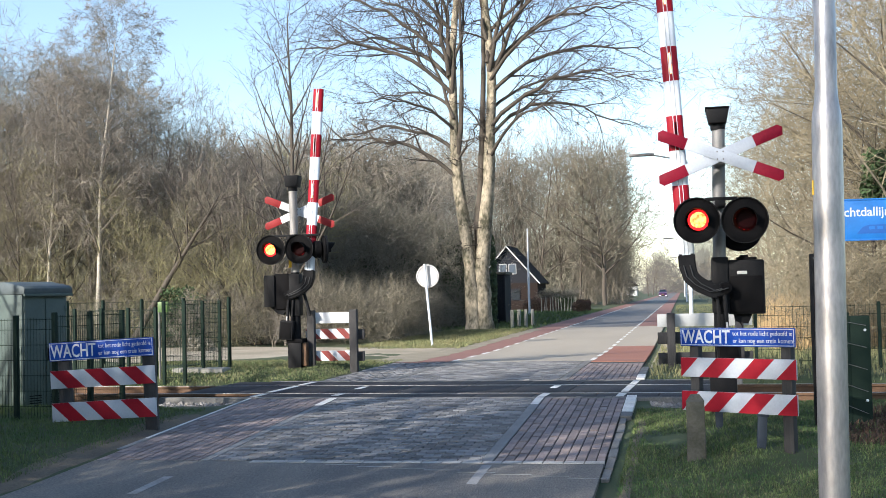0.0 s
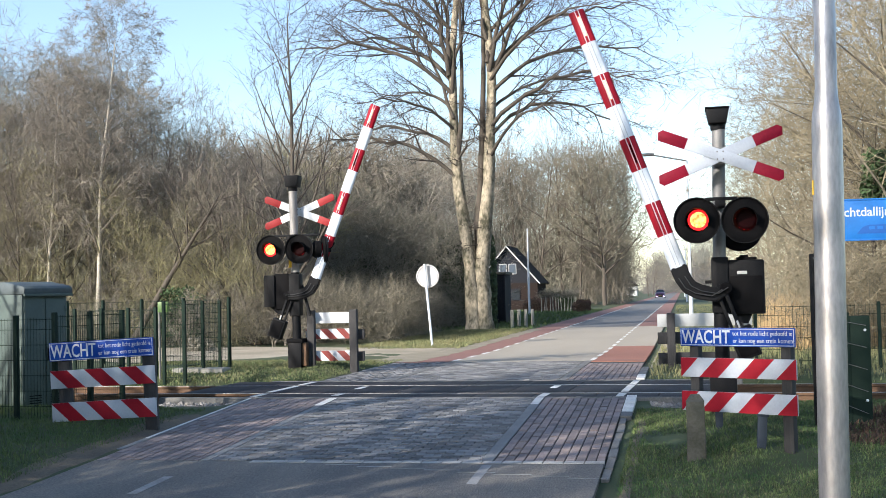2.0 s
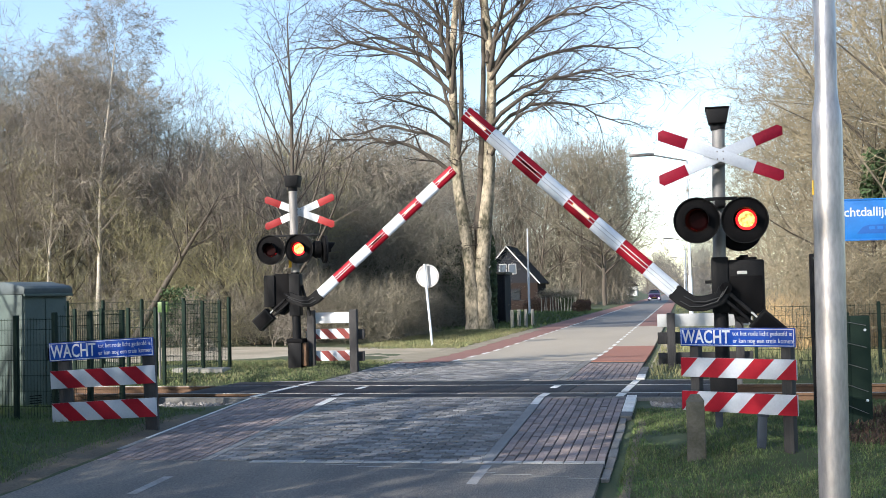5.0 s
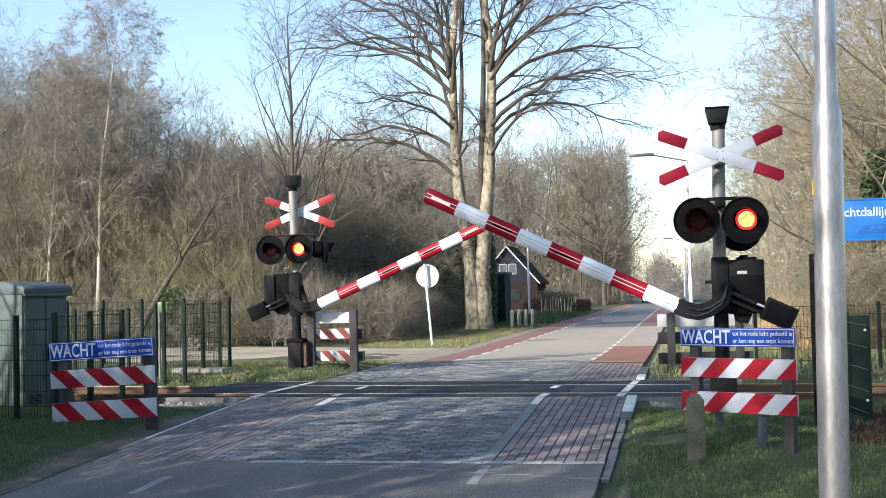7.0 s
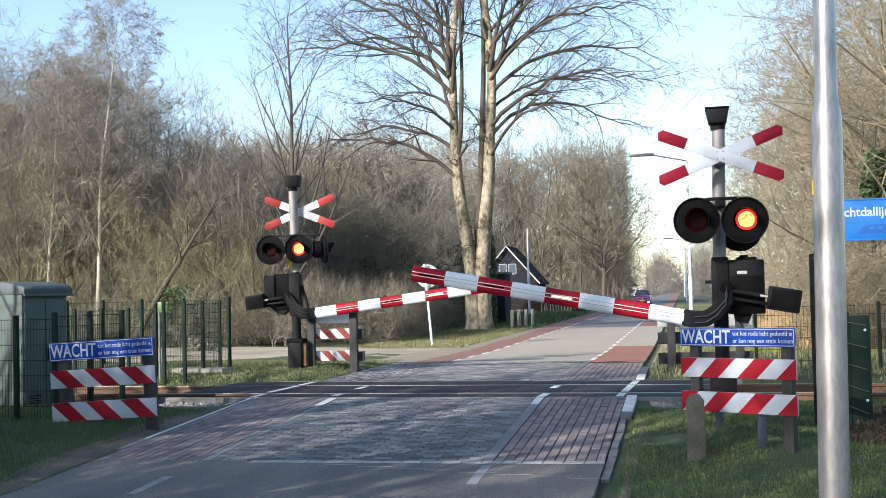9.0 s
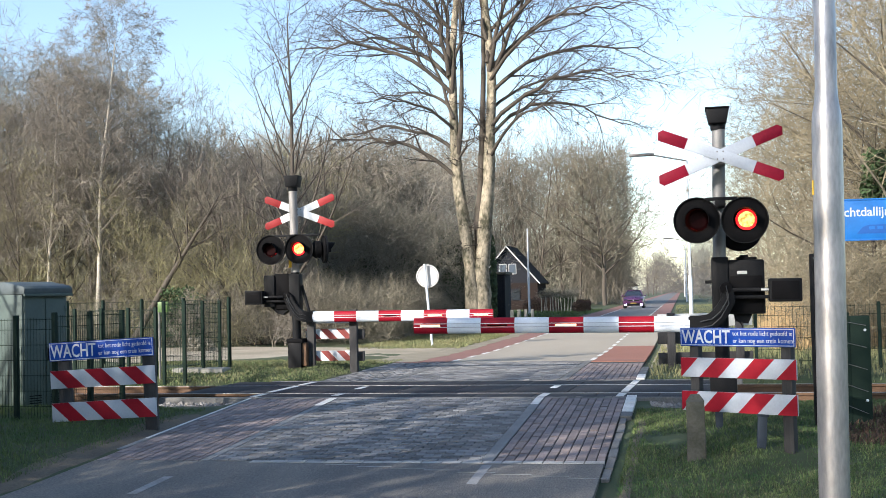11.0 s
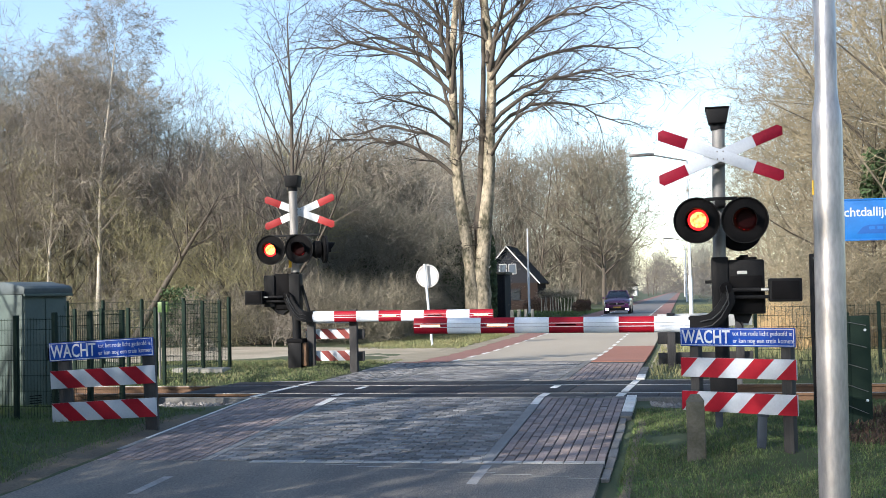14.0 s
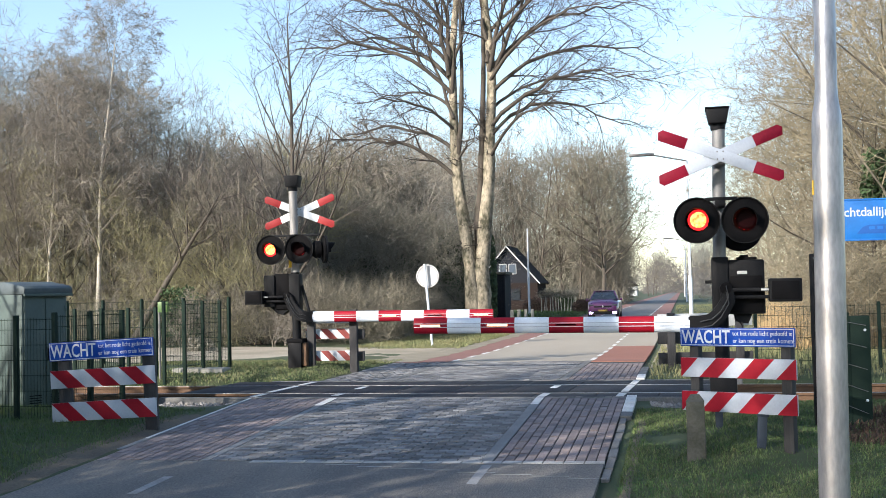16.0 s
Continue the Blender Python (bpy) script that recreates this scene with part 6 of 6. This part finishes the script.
def thicket(name, n, spot, top, material, seed, label, length=(0.5, 1.5), rad=0.008, lean=0.6, forks=4, base=0.0, clump=0.55, gap=-0.08, keep=0.8, slot=None):
    """A mass of criss-crossing bare branches that fills a wood up to an uneven height."""
    w = Wood(seed)
    r = w.rng
    for _ in range(n):
        x, y = spot(r)
        h = top(x, y) * (1 + 0.22 * noise.noise((x * 0.45, y * 0.45, seed)) + 0.12 * noise.noise((x * 1.6, y * 1.6, seed)))
        z = base + h * r.random() ** 1.1
        # gathered in clumps with dark gaps between them
        # slot leaves lanes open towards the sun, so light falls in streaks
        if slot and noise.noise((slot * (x * 0.8 - y * 0.6), 0.02 * (x * 0.6 + y * 0.8) + z * 0.08, 5.3)) < 0.06:
            continue
        if r.random() < keep and noise.noise((x * clump, y * clump, z * clump * 1.15 + seed)) < gap:
            continue
        L = r.uniform(*length)
        d = unit(r.gauss(0, lean), r.gauss(0, lean), 0.42 + r.gauss(0, 0.5))
        e = unit(d[0] + r.gauss(0, 0.4), d[1] + r.gauss(0, 0.4), d[2] + r.gauss(0.15, 0.35))
        p1 = (x + d[0] * L * 0.5, y + d[1] * L * 0.5, z + d[2] * L * 0.5)
        p2 = (p1[0] + e[0] * L * 0.5, p1[1] + e[1] * L * 0.5, p1[2] + e[2] * L * 0.5)
        q = rad * r.uniform(0.6, 1.4)
        w.branch([(x, y, z), p1, p2], [q, q * 0.7], 2)
        # side twigs
        for k in range(forks):
            u = r.uniform(0.2, 0.95)
            g0, g1, v = ((x, y, z), p1, u * 2) if u < 0.5 else (p1, p2, u * 2 - 1)
            o = tuple(i + (j - i) * v for i, j in zip(g0, g1))
            t = unit(e[0] + r.gauss(0, 0.7), e[1] + r.gauss(0, 0.7), e[2] + r.gauss(0.1, 0.6))
            m = L * r.uniform(0.25, 0.55) * (1.2 - 0.6 * u)
            w.branch([o, (o[0] + t[0] * m, o[1] + t[1] * m, o[2] + t[2] * m)], [q * 0.55], 2)
    tagged(raw(name, w.v, w.f, material), label, "undergrowth", kind="stuff")


def between(x0, x1, y0, y1):
    return lambda r: (r.uniform(x0, x1), r.uniform(y0, y1))


def ridge(*pts):
    def f(x, y):
        for (xa, ha), (xb, hb) in zip(pts, pts[1:]):
            if x <= xb:
                return ha + (hb - ha) * max(0, (x - xa) / (xb - xa))
        return pts[-1][1]
    return f


def clear_of_tree(r):
    while True:
        x, y = r.uniform(-34, -13.2), r.uniform(38, 50)
        if x < -15.6 or y < 40.5:
            return x, y


# mostly hidden thick branches, added to throw shade on lawn and house
thicket("branch_thicket", 14000, between(-30, -16.5, 62, 86), lambda x, y: 10.4, GREY_TWIG, 57, "dense bare branches added beside the garden to shade the lawn", (0.9, 2.4), 0.03)
thicket("branch_thicket", 13000, between(-24, -14.8, 57.5, 72), lambda x, y: 8.8, FAR_TWIG, 58, "dense bare undergrowth added beside the garden to shade the lawn", (0.7, 2.0), 0.03, gap=-0.3)
LEFT_TOP = ridge((-40, 13.5), (-28, 12.6), (-25.5, 11.4), (-21.6, 10.4), (-20.2, 9.4), (-18.9, 7.0), (-15.5, 6.3), (-12.5, 5.2))
thicket("branch_thicket", 72000, clear_of_tree, LEFT_TOP, TWIG_PURPLE, 41, "dense purple-brown bare branches of the left wood", (0.6, 1.6), 0.0085, lean=0.45, clump=0.42, gap=0.0, keep=0.9)
thicket("branch_thicket", 32000, between(-33, -14.0, 36.5, 42), lambda x, y: 0.66 * LEFT_TOP(x, y), TWIG_GREEN, 42, "dense mossy branches low in the left wood", (0.4, 1.2), 0.006, lean=0.4, clump=0.6, gap=0.02, keep=0.92)
thicket("branch_thicket", 22000, between(-34, -11, 56, 76), lambda x, y: 10.6, GREY_TWIG, 43, "dense grey-brown branches of the wood behind", (0.9, 2.4), 0.012)
thicket("branch_thicket", 66000, between(-36, -6.0, 132, 152), lambda x, y: 18.0, FAR_TWIG, 44, "dense brown branches of the distant wood", (0.8, 2.4), 0.024, lean=0.3, clump=0.22)
thicket("branch_thicket", 30000, between(-21, -10.0, 51.5, 57.5), ridge((-21, 7.0), (-15.5, 6.8), (-12.8, 5.4), (-10, 4.2)), SHADE_TWIG, 54, "dark shaded understorey behind the brushwood", (0.4, 1.1), 0.012, clump=0.9)
thicket("branch_thicket", 34000, between(3.6, 17, 29, 56), ridge((3, 3.2), (5, 5.0), (8, 6.5), (17, 7.5)), TWIG_TAN, 45, "dense sunlit tan branches of the right wood", (0.4, 1.1), 0.0055, clump=0.6, gap=0.0, keep=0.9)
thicket("branch_thicket", 12000, between(2.8, 16, 27, 36), lambda x, y: 3.4, TWIG, 46, "tangled tan brushwood behind the fence")
thicket("branch_thicket", 16000, between(-14.8, -9.4, 36.4, 46), ridge((-14, 1.9), (-9.5, 1.6), (-7.5, 0.7)), TWIG, 47, "tangled brown brushwood beyond the side road", (0.4, 1.1), 0.0055)
thicket("branch_thicket", 6000, between(3.0, 9, 56, 130), lambda x, y: 11, TWIG_TAN, 48, "dense tan branches along the far road", (0.7, 2.0), 0.011)
# unseen brush left of the view, added only to shade verge and road
thicket("branch_thicket", 12000, between(-15, -8.0, 0.5, 9.5), lambda x, y: 5.2, TWIG, 49, "unseen brushwood added to streak the near road with shade", (0.5, 1.5), 0.012, clump=1.0, gap=-0.1, keep=1.0, slot=0.7)
thicket("branch_thicket", 9500, between(-14, -9.0, 1.5, 11.5), lambda x, y: 2.7, TWIG, 55, "unseen low brushwood added to shade the left verge", (0.4, 1.2), 0.013, clump=0.8, gap=-0.3)
thicket("branch_thicket", 12000, between(-15, -7.6, -6, 6), lambda x, y: 5.5, TWIG, 53, "unseen upper branches added to streak the near road with shade", (0.5, 1.5), 0.014, base=5.2, clump=0.9, gap=0.0, keep=1.0, slot=0.7)
thicket("branch_thicket", 5000, between(-14.4, 1.0, 440, 500), lambda x, y: 13 * (1 - ((x + 6.7) / 8) ** 2), HAZE_TWIG, 50, "hazy bare crowns far along the road", (1.4, 3.0), 0.045, clump=0.2)
thicket("branch_thicket", 5000, between(1.2, 7, 150, 340), lambda x, y: 9.5, HAZE_TWIG, 51, "hazy bare trees along the far verge", (1.0, 2.6), 0.025)
thicket("branch_thicket", 3000, between(-60, 50, 560, 700), lambda x, y: 13, HAZE_TWIG, 52, "bare trees on the horizon", (4.0, 8.0), 0.12)


# ---- grass ----
def grass(name, n, spot, material, h0, h1, seed, label, wid=0.004):
    r = random.Random(seed)
    v, f = [], []
    for _ in range(n):
        x, y = spot(r)
        z = land(x, y) - 0.01
        h = r.uniform(h0, h1)
        a = r.random() * 6.28
        lx, ly = r.gauss(0, 0.35) * h, r.gauss(0, 0.35) * h
        cx, cy = math.cos(a) * wid, math.sin(a) * wid
        b = len(v)
        v += [(x - cx, y - cy, z), (x + cx, y + cy, z), (x + cx * 0.7 + lx * 0.4, y + cy * 0.7 + ly * 0.4, z + h * 0.6), (x - cx * 0.7 + lx * 0.4, y - cy * 0.7 + ly * 0.4, z + h * 0.6), (x + lx, y + ly, z + h)]
        f += [(b, b + 1, b + 2, b + 3), (b + 3, b + 2, b + 4)]
    tagged(raw(name, v, f, material), label, "grass", kind="stuff")


def patchy(r, x0, x1, y0, y1, lo=-0.15, power=1.0):
    while True:
        x, y = r.uniform(x0, x1), y0 + (y1 - y0) * r.random() ** power
        if -2.55 < y - track_y(x) < 1.9 or (x < -6 and (25.6 if x < -12 else 26.8) < y < 33.6):
            continue
        if noise.noise((x * 0.8, y * 0.8, 11)) > lo - 0.3 * r.random():
            return x, y


grass("leaf_litter", 2500, lambda r: (r.uniform(1.6, 3.2), r.uniform(12.2, 14.6)), HEDGE, 0.03, 0.12, 15, "brown dead leaves and stalks below the gate", 0.012)
grass("grass_verge", 72000, lambda r: patchy(r, -0.66, 3.6, 8.2, 16.2, -0.25), GRASS, 0.015, 0.05, 1, "short green grass on the near verge", 0.005)
grass("grass_tufts", 18000, lambda r: patchy(r, -0.66, 3.6, 8.2, 16.0, 0.05), GRASS_DRY, 0.015, 0.05, 2, "dry tufts in the near verge", 0.003)
grass("grass_verge", 34000, lambda r: patchy(r, -10.3, -6.7, 9.5, 15.6, -0.3), GRASS, 0.025, 0.07, 3, "short green grass before the cabinet")
grass("grass_verge", 20000, lambda r: patchy(r, -12, -6.5, 20.1, 27), GRASS, 0.02, 0.055, 4, "green grass beyond the track", 0.006)
grass("grass_tufts", 26000, lambda r: patchy(r, -12, -6.5, 20.1, 27, -0.15), GRASS_DRY, 0.02, 0.065, 5, "dry grass beyond the track", 0.006)
grass("grass_verge", 24000, lambda r: patchy(r, -10, -6.5, 33, 50), GRASS_DRY, 0.04, 0.14, 6, "sunlit yellowing grass on the verge", 0.010)
grass("grass_verge", 16000, lambda r: patchy(r, -0.6, 6, 20, 46), GRASS_DRY, 0.05, 0.2, 7, "dry grass beside the cycle lane", 0.010)
grass("grass_verge", 14000, lambda r: patchy(r, -18, -6.5, 50, 100), GRASS, 0.06, 0.2, 8, "lawn beside the far road", 0.025)
grass("grass_verge", 9000, lambda r: patchy(r, -0.55, 7, 46, 120, 0.05), GRASS_DRY, 0.03, 0.08, 16, "pale grass verge along the far road", 0.022)
grass("reeds", 15000, lambda r: (r.uniform(2.2, 14), r.uniform(29, 36)), REED, 0.6, 1.7, 9, "tall dry tan reeds behind the fence", 0.005)


# ---- hedges near the house ----
def leafy(name, m, size, n, material, label, leaf=0.05, seed=1):
    r = random.Random(seed)
    t = thing(name, m, label, "hedge", "garden hedges")
    v, f = [], []
    sx, sy, sz = size
    for _ in range(n):
        while True:
            p = (r.uniform(-1, 1), r.uniform(-1, 1), r.uniform(0, 1))
            e = abs(p[0]) ** 3 + abs(p[1]) ** 3 + abs(p[2]) ** 4
            if e < 1 and r.random() < e + 0.25:
                break
        x, y, z = p[0] * sx, p[1] * sy, p[2] * sz
        q = 0.25 * noise.noise((x * 1.7, y * 1.7, z * 1.7))
        x, y, z = x * (1 + q), y * (1 + q), z * (1 + q)
        a = Vector((r.gauss(0, 1), r.gauss(0, 1), r.gauss(0, 1))).normalized() * leaf
        c = a.orthogonal().normalized() * leaf * 0.6
        b = len(v)
        o = Vector((x, y, z))
        v += [tuple(o - a), tuple(o + c), tuple(o + a), tuple(o - c)]
        f.append((b, b + 1, b + 2, b + 3))
    raw("foliage", v, f, material, t)
    return t


leafy("hedge", pose(-7.75, 92, -0.1), (0.75, 0.7, 0.95), 5000, HEDGE, "clipped russet hedge block by the lawn", 0.045, 1)
leafy("hedge", pose(-11.5, 96, -0.1), (1.5, 0.8, 1.25), 9000, HEDGE, "rounded brown hedge before the house", 0.045, 2)
leafy("hedge", pose(-10.2, 100, -0.1), (1.5, 1.0, 1.3), 8000, CONIFER, "shaggy dark evergreen hedge beside the lawn", 0.045, 3)
leafy("ivy", pose(-8.26, 51.3, -0.15), (0.15, 0.2, 4.6), 1500, IVY, "dark ivy column behind the large tree", 0.06, 4)
leafy("branch_heap", pose(-14.56, 33.5, -0.1), (0.42, 0.3, 0.5), 260, GREY_TWIG, "pale heap of cut branches beside the side road", 0.07, 8)
lt = thing("leaning_tree", pose(-18.6, 36.5, -0.2), "dark leaning bare tree trunk with ivy", "tree")
lw, lw2 = Wood(61), Wood(62)
grow(lw, lw2, (0, 0, 0), unit(0.62, 0.05, 0.78), 6.5, 0.15, 0, [(9, 0.05, -0.015, 9, 0.45, 0.4, 45, 8)] + SPREAD[1:], 2)
raw("trunk", lw.v, lw.f, BARK_DARK, lt, smooth=True)
raw("crown", lw2.v, lw2.f, TWIG, lt)
leafy("shrub", pose(-12.4, 118, -0.1), (1.6, 1.4, 1.6), 1600, CONIFER, "dark evergreen shrub before the distant wood", 0.09, 7)
leafy("ivy", pose(4.6, 28.5, 3.1), (0.42, 0.4, 1.5), 1500, IVY, "dark ivy climbing a roadside tree", 0.07, 5)
leafy("ivy", pose(-16.6, 36.6, 0.3), (0.8, 0.6, 1.6), 1500, IVY, "dark ivy on a leaning trunk", 0.06, 6)
for k in range(4):
    leafy("evergreen_shrub", pose(-17.0 + 2.1 * k, 54.0 + 0.1 * k + rng.uniform(-0.8, 0.8), -0.1), (1.3, 1.0, 4.0 + rng.uniform(-1.0, 0.6)), 4200, CONIFER, "dark evergreen shrub in the wood", 0.06, 20 + k)


# ---- pavers, piece by piece ----
def paver_mesh(name, lx, ly, material):
    bm = bmesh.new()
    bmesh.ops.create_cube(bm, size=1)
    for v in bm.verts:
        top = v.co.z > 0
        k = 0.004 if top else 0.0
        v.co = Vector((v.co.x * (lx - 2 * k), v.co.y * (ly - 2 * k), 0.0 if top else -0.05))
    return mesh_of(name, bm, material, False)


def pave(parent, x0, x1, y0, y1, lx, ly, bond, material, joined, limit, seed, skip=None):
    """Rows of pavers on the ramp: the nearest `limit` as objects, the rest as one part."""
    r = random.Random(seed)
    me = paver_mesh("paver", lx - 0.008, ly - 0.008, material)
    v, f = [], []
    count = 0
    ny = int((y1 - y0) / ly + 0.5)
    nx = int((x1 - x0) / lx + 0.5)
    for j in range(-1, ny + 1):
        for i in range(-1, nx + 2):
            if bond == "row":
                x = x0 + (i + 0.5 + 0.5 * (j % 2)) * lx
                y = y0 + (j + 0.5) * ly
            else:
                x = x0 + (i + 0.5) * lx
                y = y0 + (j + 0.5 + 0.5 * (i % 2)) * ly
            # cut the pavers that overhang the edges
            xa, xb, ya, yb = max(x - lx / 2, x0), min(x + lx / 2, x1), max(y - ly / 2, y0), min(y + ly / 2, y1)
            if xb - xa < 0.03 or yb - ya < 0.03:
                continue
            cut = xb - xa < lx - 0.01 or yb - ya < ly - 0.01
            x, y = (xa + xb) / 2, (ya + yb) / 2
            dz = r.uniform(-0.004, 0.004)
            slope = (level(x, y + 0.1) - level(x, y - 0.1)) / 0.2
            m = Matrix.Translation((x, y, level(x, y) + 0.001 + dz)) @ Matrix.Rotation(math.atan(slope) + r.uniform(-0.008, 0.008), 4, "X") @ Matrix.Rotation(r.uniform(-0.01, 0.01), 4, "Y") @ Matrix.Rotation(r.uniform(-0.006, 0.006), 4, "Z")
            if cut:
                m = m @ Matrix.Diagonal(((xb - xa) / lx, (yb - ya) / ly, 1, 1))
            count += not cut
            if not cut and count <= limit:
                o = new("paver", me)
                o.parent, o.matrix_basis = parent, m
            else:
                b = len(v)
                v += [tuple(m @ q.co) for q in me.vertices]
                f += [tuple(b + k for k in p.vertices) for p in me.polygons]
    if v:
        o = raw("pavers", v, f, joined, parent)
        o["kind"] = "stuff"


pave(bed_near, XR0 + 0.01, XR1, Y_NEAR0 + 0.02, Y_NEAR1, 0.105, 0.21, "column", PAVER_RED, PAVER_RED_J, 300, 1)
pave(bed_near, XL1 + 0.125, XR0 - 0.13, Y_NEAR0 + 0.02, Y_NEAR1, 0.21, 0.105, "row", PAVER_GREY, PAVER_GREY_J, 300, 2)
pave(bed_near, XL0, XL1, Y_NEAR0 + 0.02, Y_NEAR1, 0.105, 0.21, "column", PAVER_RED, PAVER_RED_J, 0, 3)
pave(bed_far, XR0 + 0.01, XR1, Y_FAR0, Y_FAR1 - 1.2, 0.105, 0.21, "column", PAVER_GREY, PAVER_RED_J, 0, 4)
pave(bed_far, XL1 + 0.16, XR0 - 0.16, Y_FAR0, Y_FAR1, 0.21, 0.105, "row", PAVER_GREY, PAVER_GREY_J, 0, 5)
# far west lane in grey: its dirt and shade are both in the colour
pave(bed_far, XL0, XL1, Y_FAR0, Y_FAR1, 0.105, 0.21, "column", PAVER_GREY, PAVER_GREY_J, 0, 6)


# ---- what moves ----
def flashes():
    """The times at which the lamp on the left lights, and for how long."""
    return [(15.92 - 0.6685 * k, 0.33) for k in range(24, -1, -1)]


def flip_rows(place, left, axis, blank=None):
    """Rows that turn a lens or light strip over: lit face forward, or dark face forward."""
    def p(a):
        return Matrix.Translation(place) @ (pose(0, 0, 0, 0, 0, a) if axis == "z" else pose(0, 0, 0, a, 0, 0))
    events = []
    for start, d in flashes():
        events += [(start, True), (start + d, False)]
    if blank:
        # the strip's beam misses the eye for a while: it stays dark
        a, b = blank
        later = [on for t, on in events if t < b][-1]
        events = [e for e in events if not a - 0.12 < e[0] < b + 0.12] + [(a, not left), (b, later)]
        events.sort()
    lit0, lit1 = (0, 180) if left else (180, 0)
    angle, rows = lit0, []
    rows.append((0.0, p(angle)))
    for t, on in events:
        target = lit0 if on else lit1
        if t < 0.05 or t > 15.97 or target == angle:
            continue
        k = max(1, round(t * 30))
        step = 60 if target > angle else -60
        for j in range(4):
            if (k + j - 1) / 30 <= 16.0:
                rows.append(((k + j - 1) / 30, p(angle + step * j)))
        angle = target
    if rows[-1][0] < 15.99:
        rows.append((16.0, p(angle)))
    return rows


NEAR_RAISE = [(0.0, 86.9), (0.6, 86.9), (0.8, 84.3), (1.0, 81.0), (1.5, 75.1), (2.0, 70.3), (2.5, 65.6), (3.0, 60.6), (3.5, 56.0), (4.0, 51.6), (5.3, 39.8), (6.5, 29.5), (7.0, 25.5), (7.5, 21.7), (8.0, 17.9), (8.5, 14.2), (9.0, 10.5), (9.6, 6.2), (10.3, 1.4), (10.6, 0.6), (11.3, 0.6), (16.0, 0.6)]
FAR_RAISE = [(0.0, 85.8), (0.6, 85.8), (0.8, 83.2), (1.0, 79.8), (1.5, 73.7), (2.0, 68.8), (2.5, 64.0), (3.0, 59.0), (3.5, 54.1), (4.0, 49.7), (5.3, 37.8), (6.5, 27.3), (7.0, 23.3), (7.5, 19.4), (8.0, 15.5), (8.5, 11.3), (9.0, 7.2), (9.6, 3.2), (10.1, 0.3), (10.4, -0.4), (11.3, -0.4), (16.0, -0.4)]
CAR_ROWS = [(0.0, -4.06, 255.9), (1.0, -4.06, 239.7), (2.0, -4.06, 223.5), (3.0, -4.06, 207.2), (4.0, -4.06, 192.0), (6.5, -4.11, 157.6), (7.0, -4.11, 150.9), (8.0, -4.11, 138.5), (9.0, -4.15, 126.1), (10.0, -4.20, 114.6), (11.5, -4.25, 101.2), (12.0, -4.25, 96.5), (13.0, -4.30, 89.8), (14.0, -4.39, 82.1), (15.0, -4.49, 75.9), (16.0, -4.56, 70.2)]


def motions():
    for (s, lenses, b, lights, pivot), rows, sg in ((NEAR, NEAR_RAISE, 1), (FAR, FAR_RAISE, -1)):
        walk(b, [(t, pose(*pivot, 0, sg * a, 0)) for t, a in rows])
        for ln, left in zip(lenses, (True, False)):
            walk(ln, flip_rows(tuple(ln.location), left, "z"))
        near = sg == 1
        walk(lights[2], flip_rows(tuple(lights[2].location), near, "x", (5.6, 8.36)))
        walk(lights[4], flip_rows(tuple(lights[4].location), not near, "x", (5.6, 8.36)))
        tip = lights[0].location.copy()
        walk(lights[0], [(t, Matrix.Translation(tip) @ pose(0, 0, 0, a, 0, 0)) for t, a in ((0, 0), (7.40, 0), (7.43, 60), (7.47, 120), (7.50, 180), (10.0, 180), (10.03, 120), (10.07, 60), (10.1, 0), (16, 0))])
    walk(CAR, [(t, pose(x, y, level(x, y) + 0.002)) for t, x, y in CAR_ROWS])


motions()
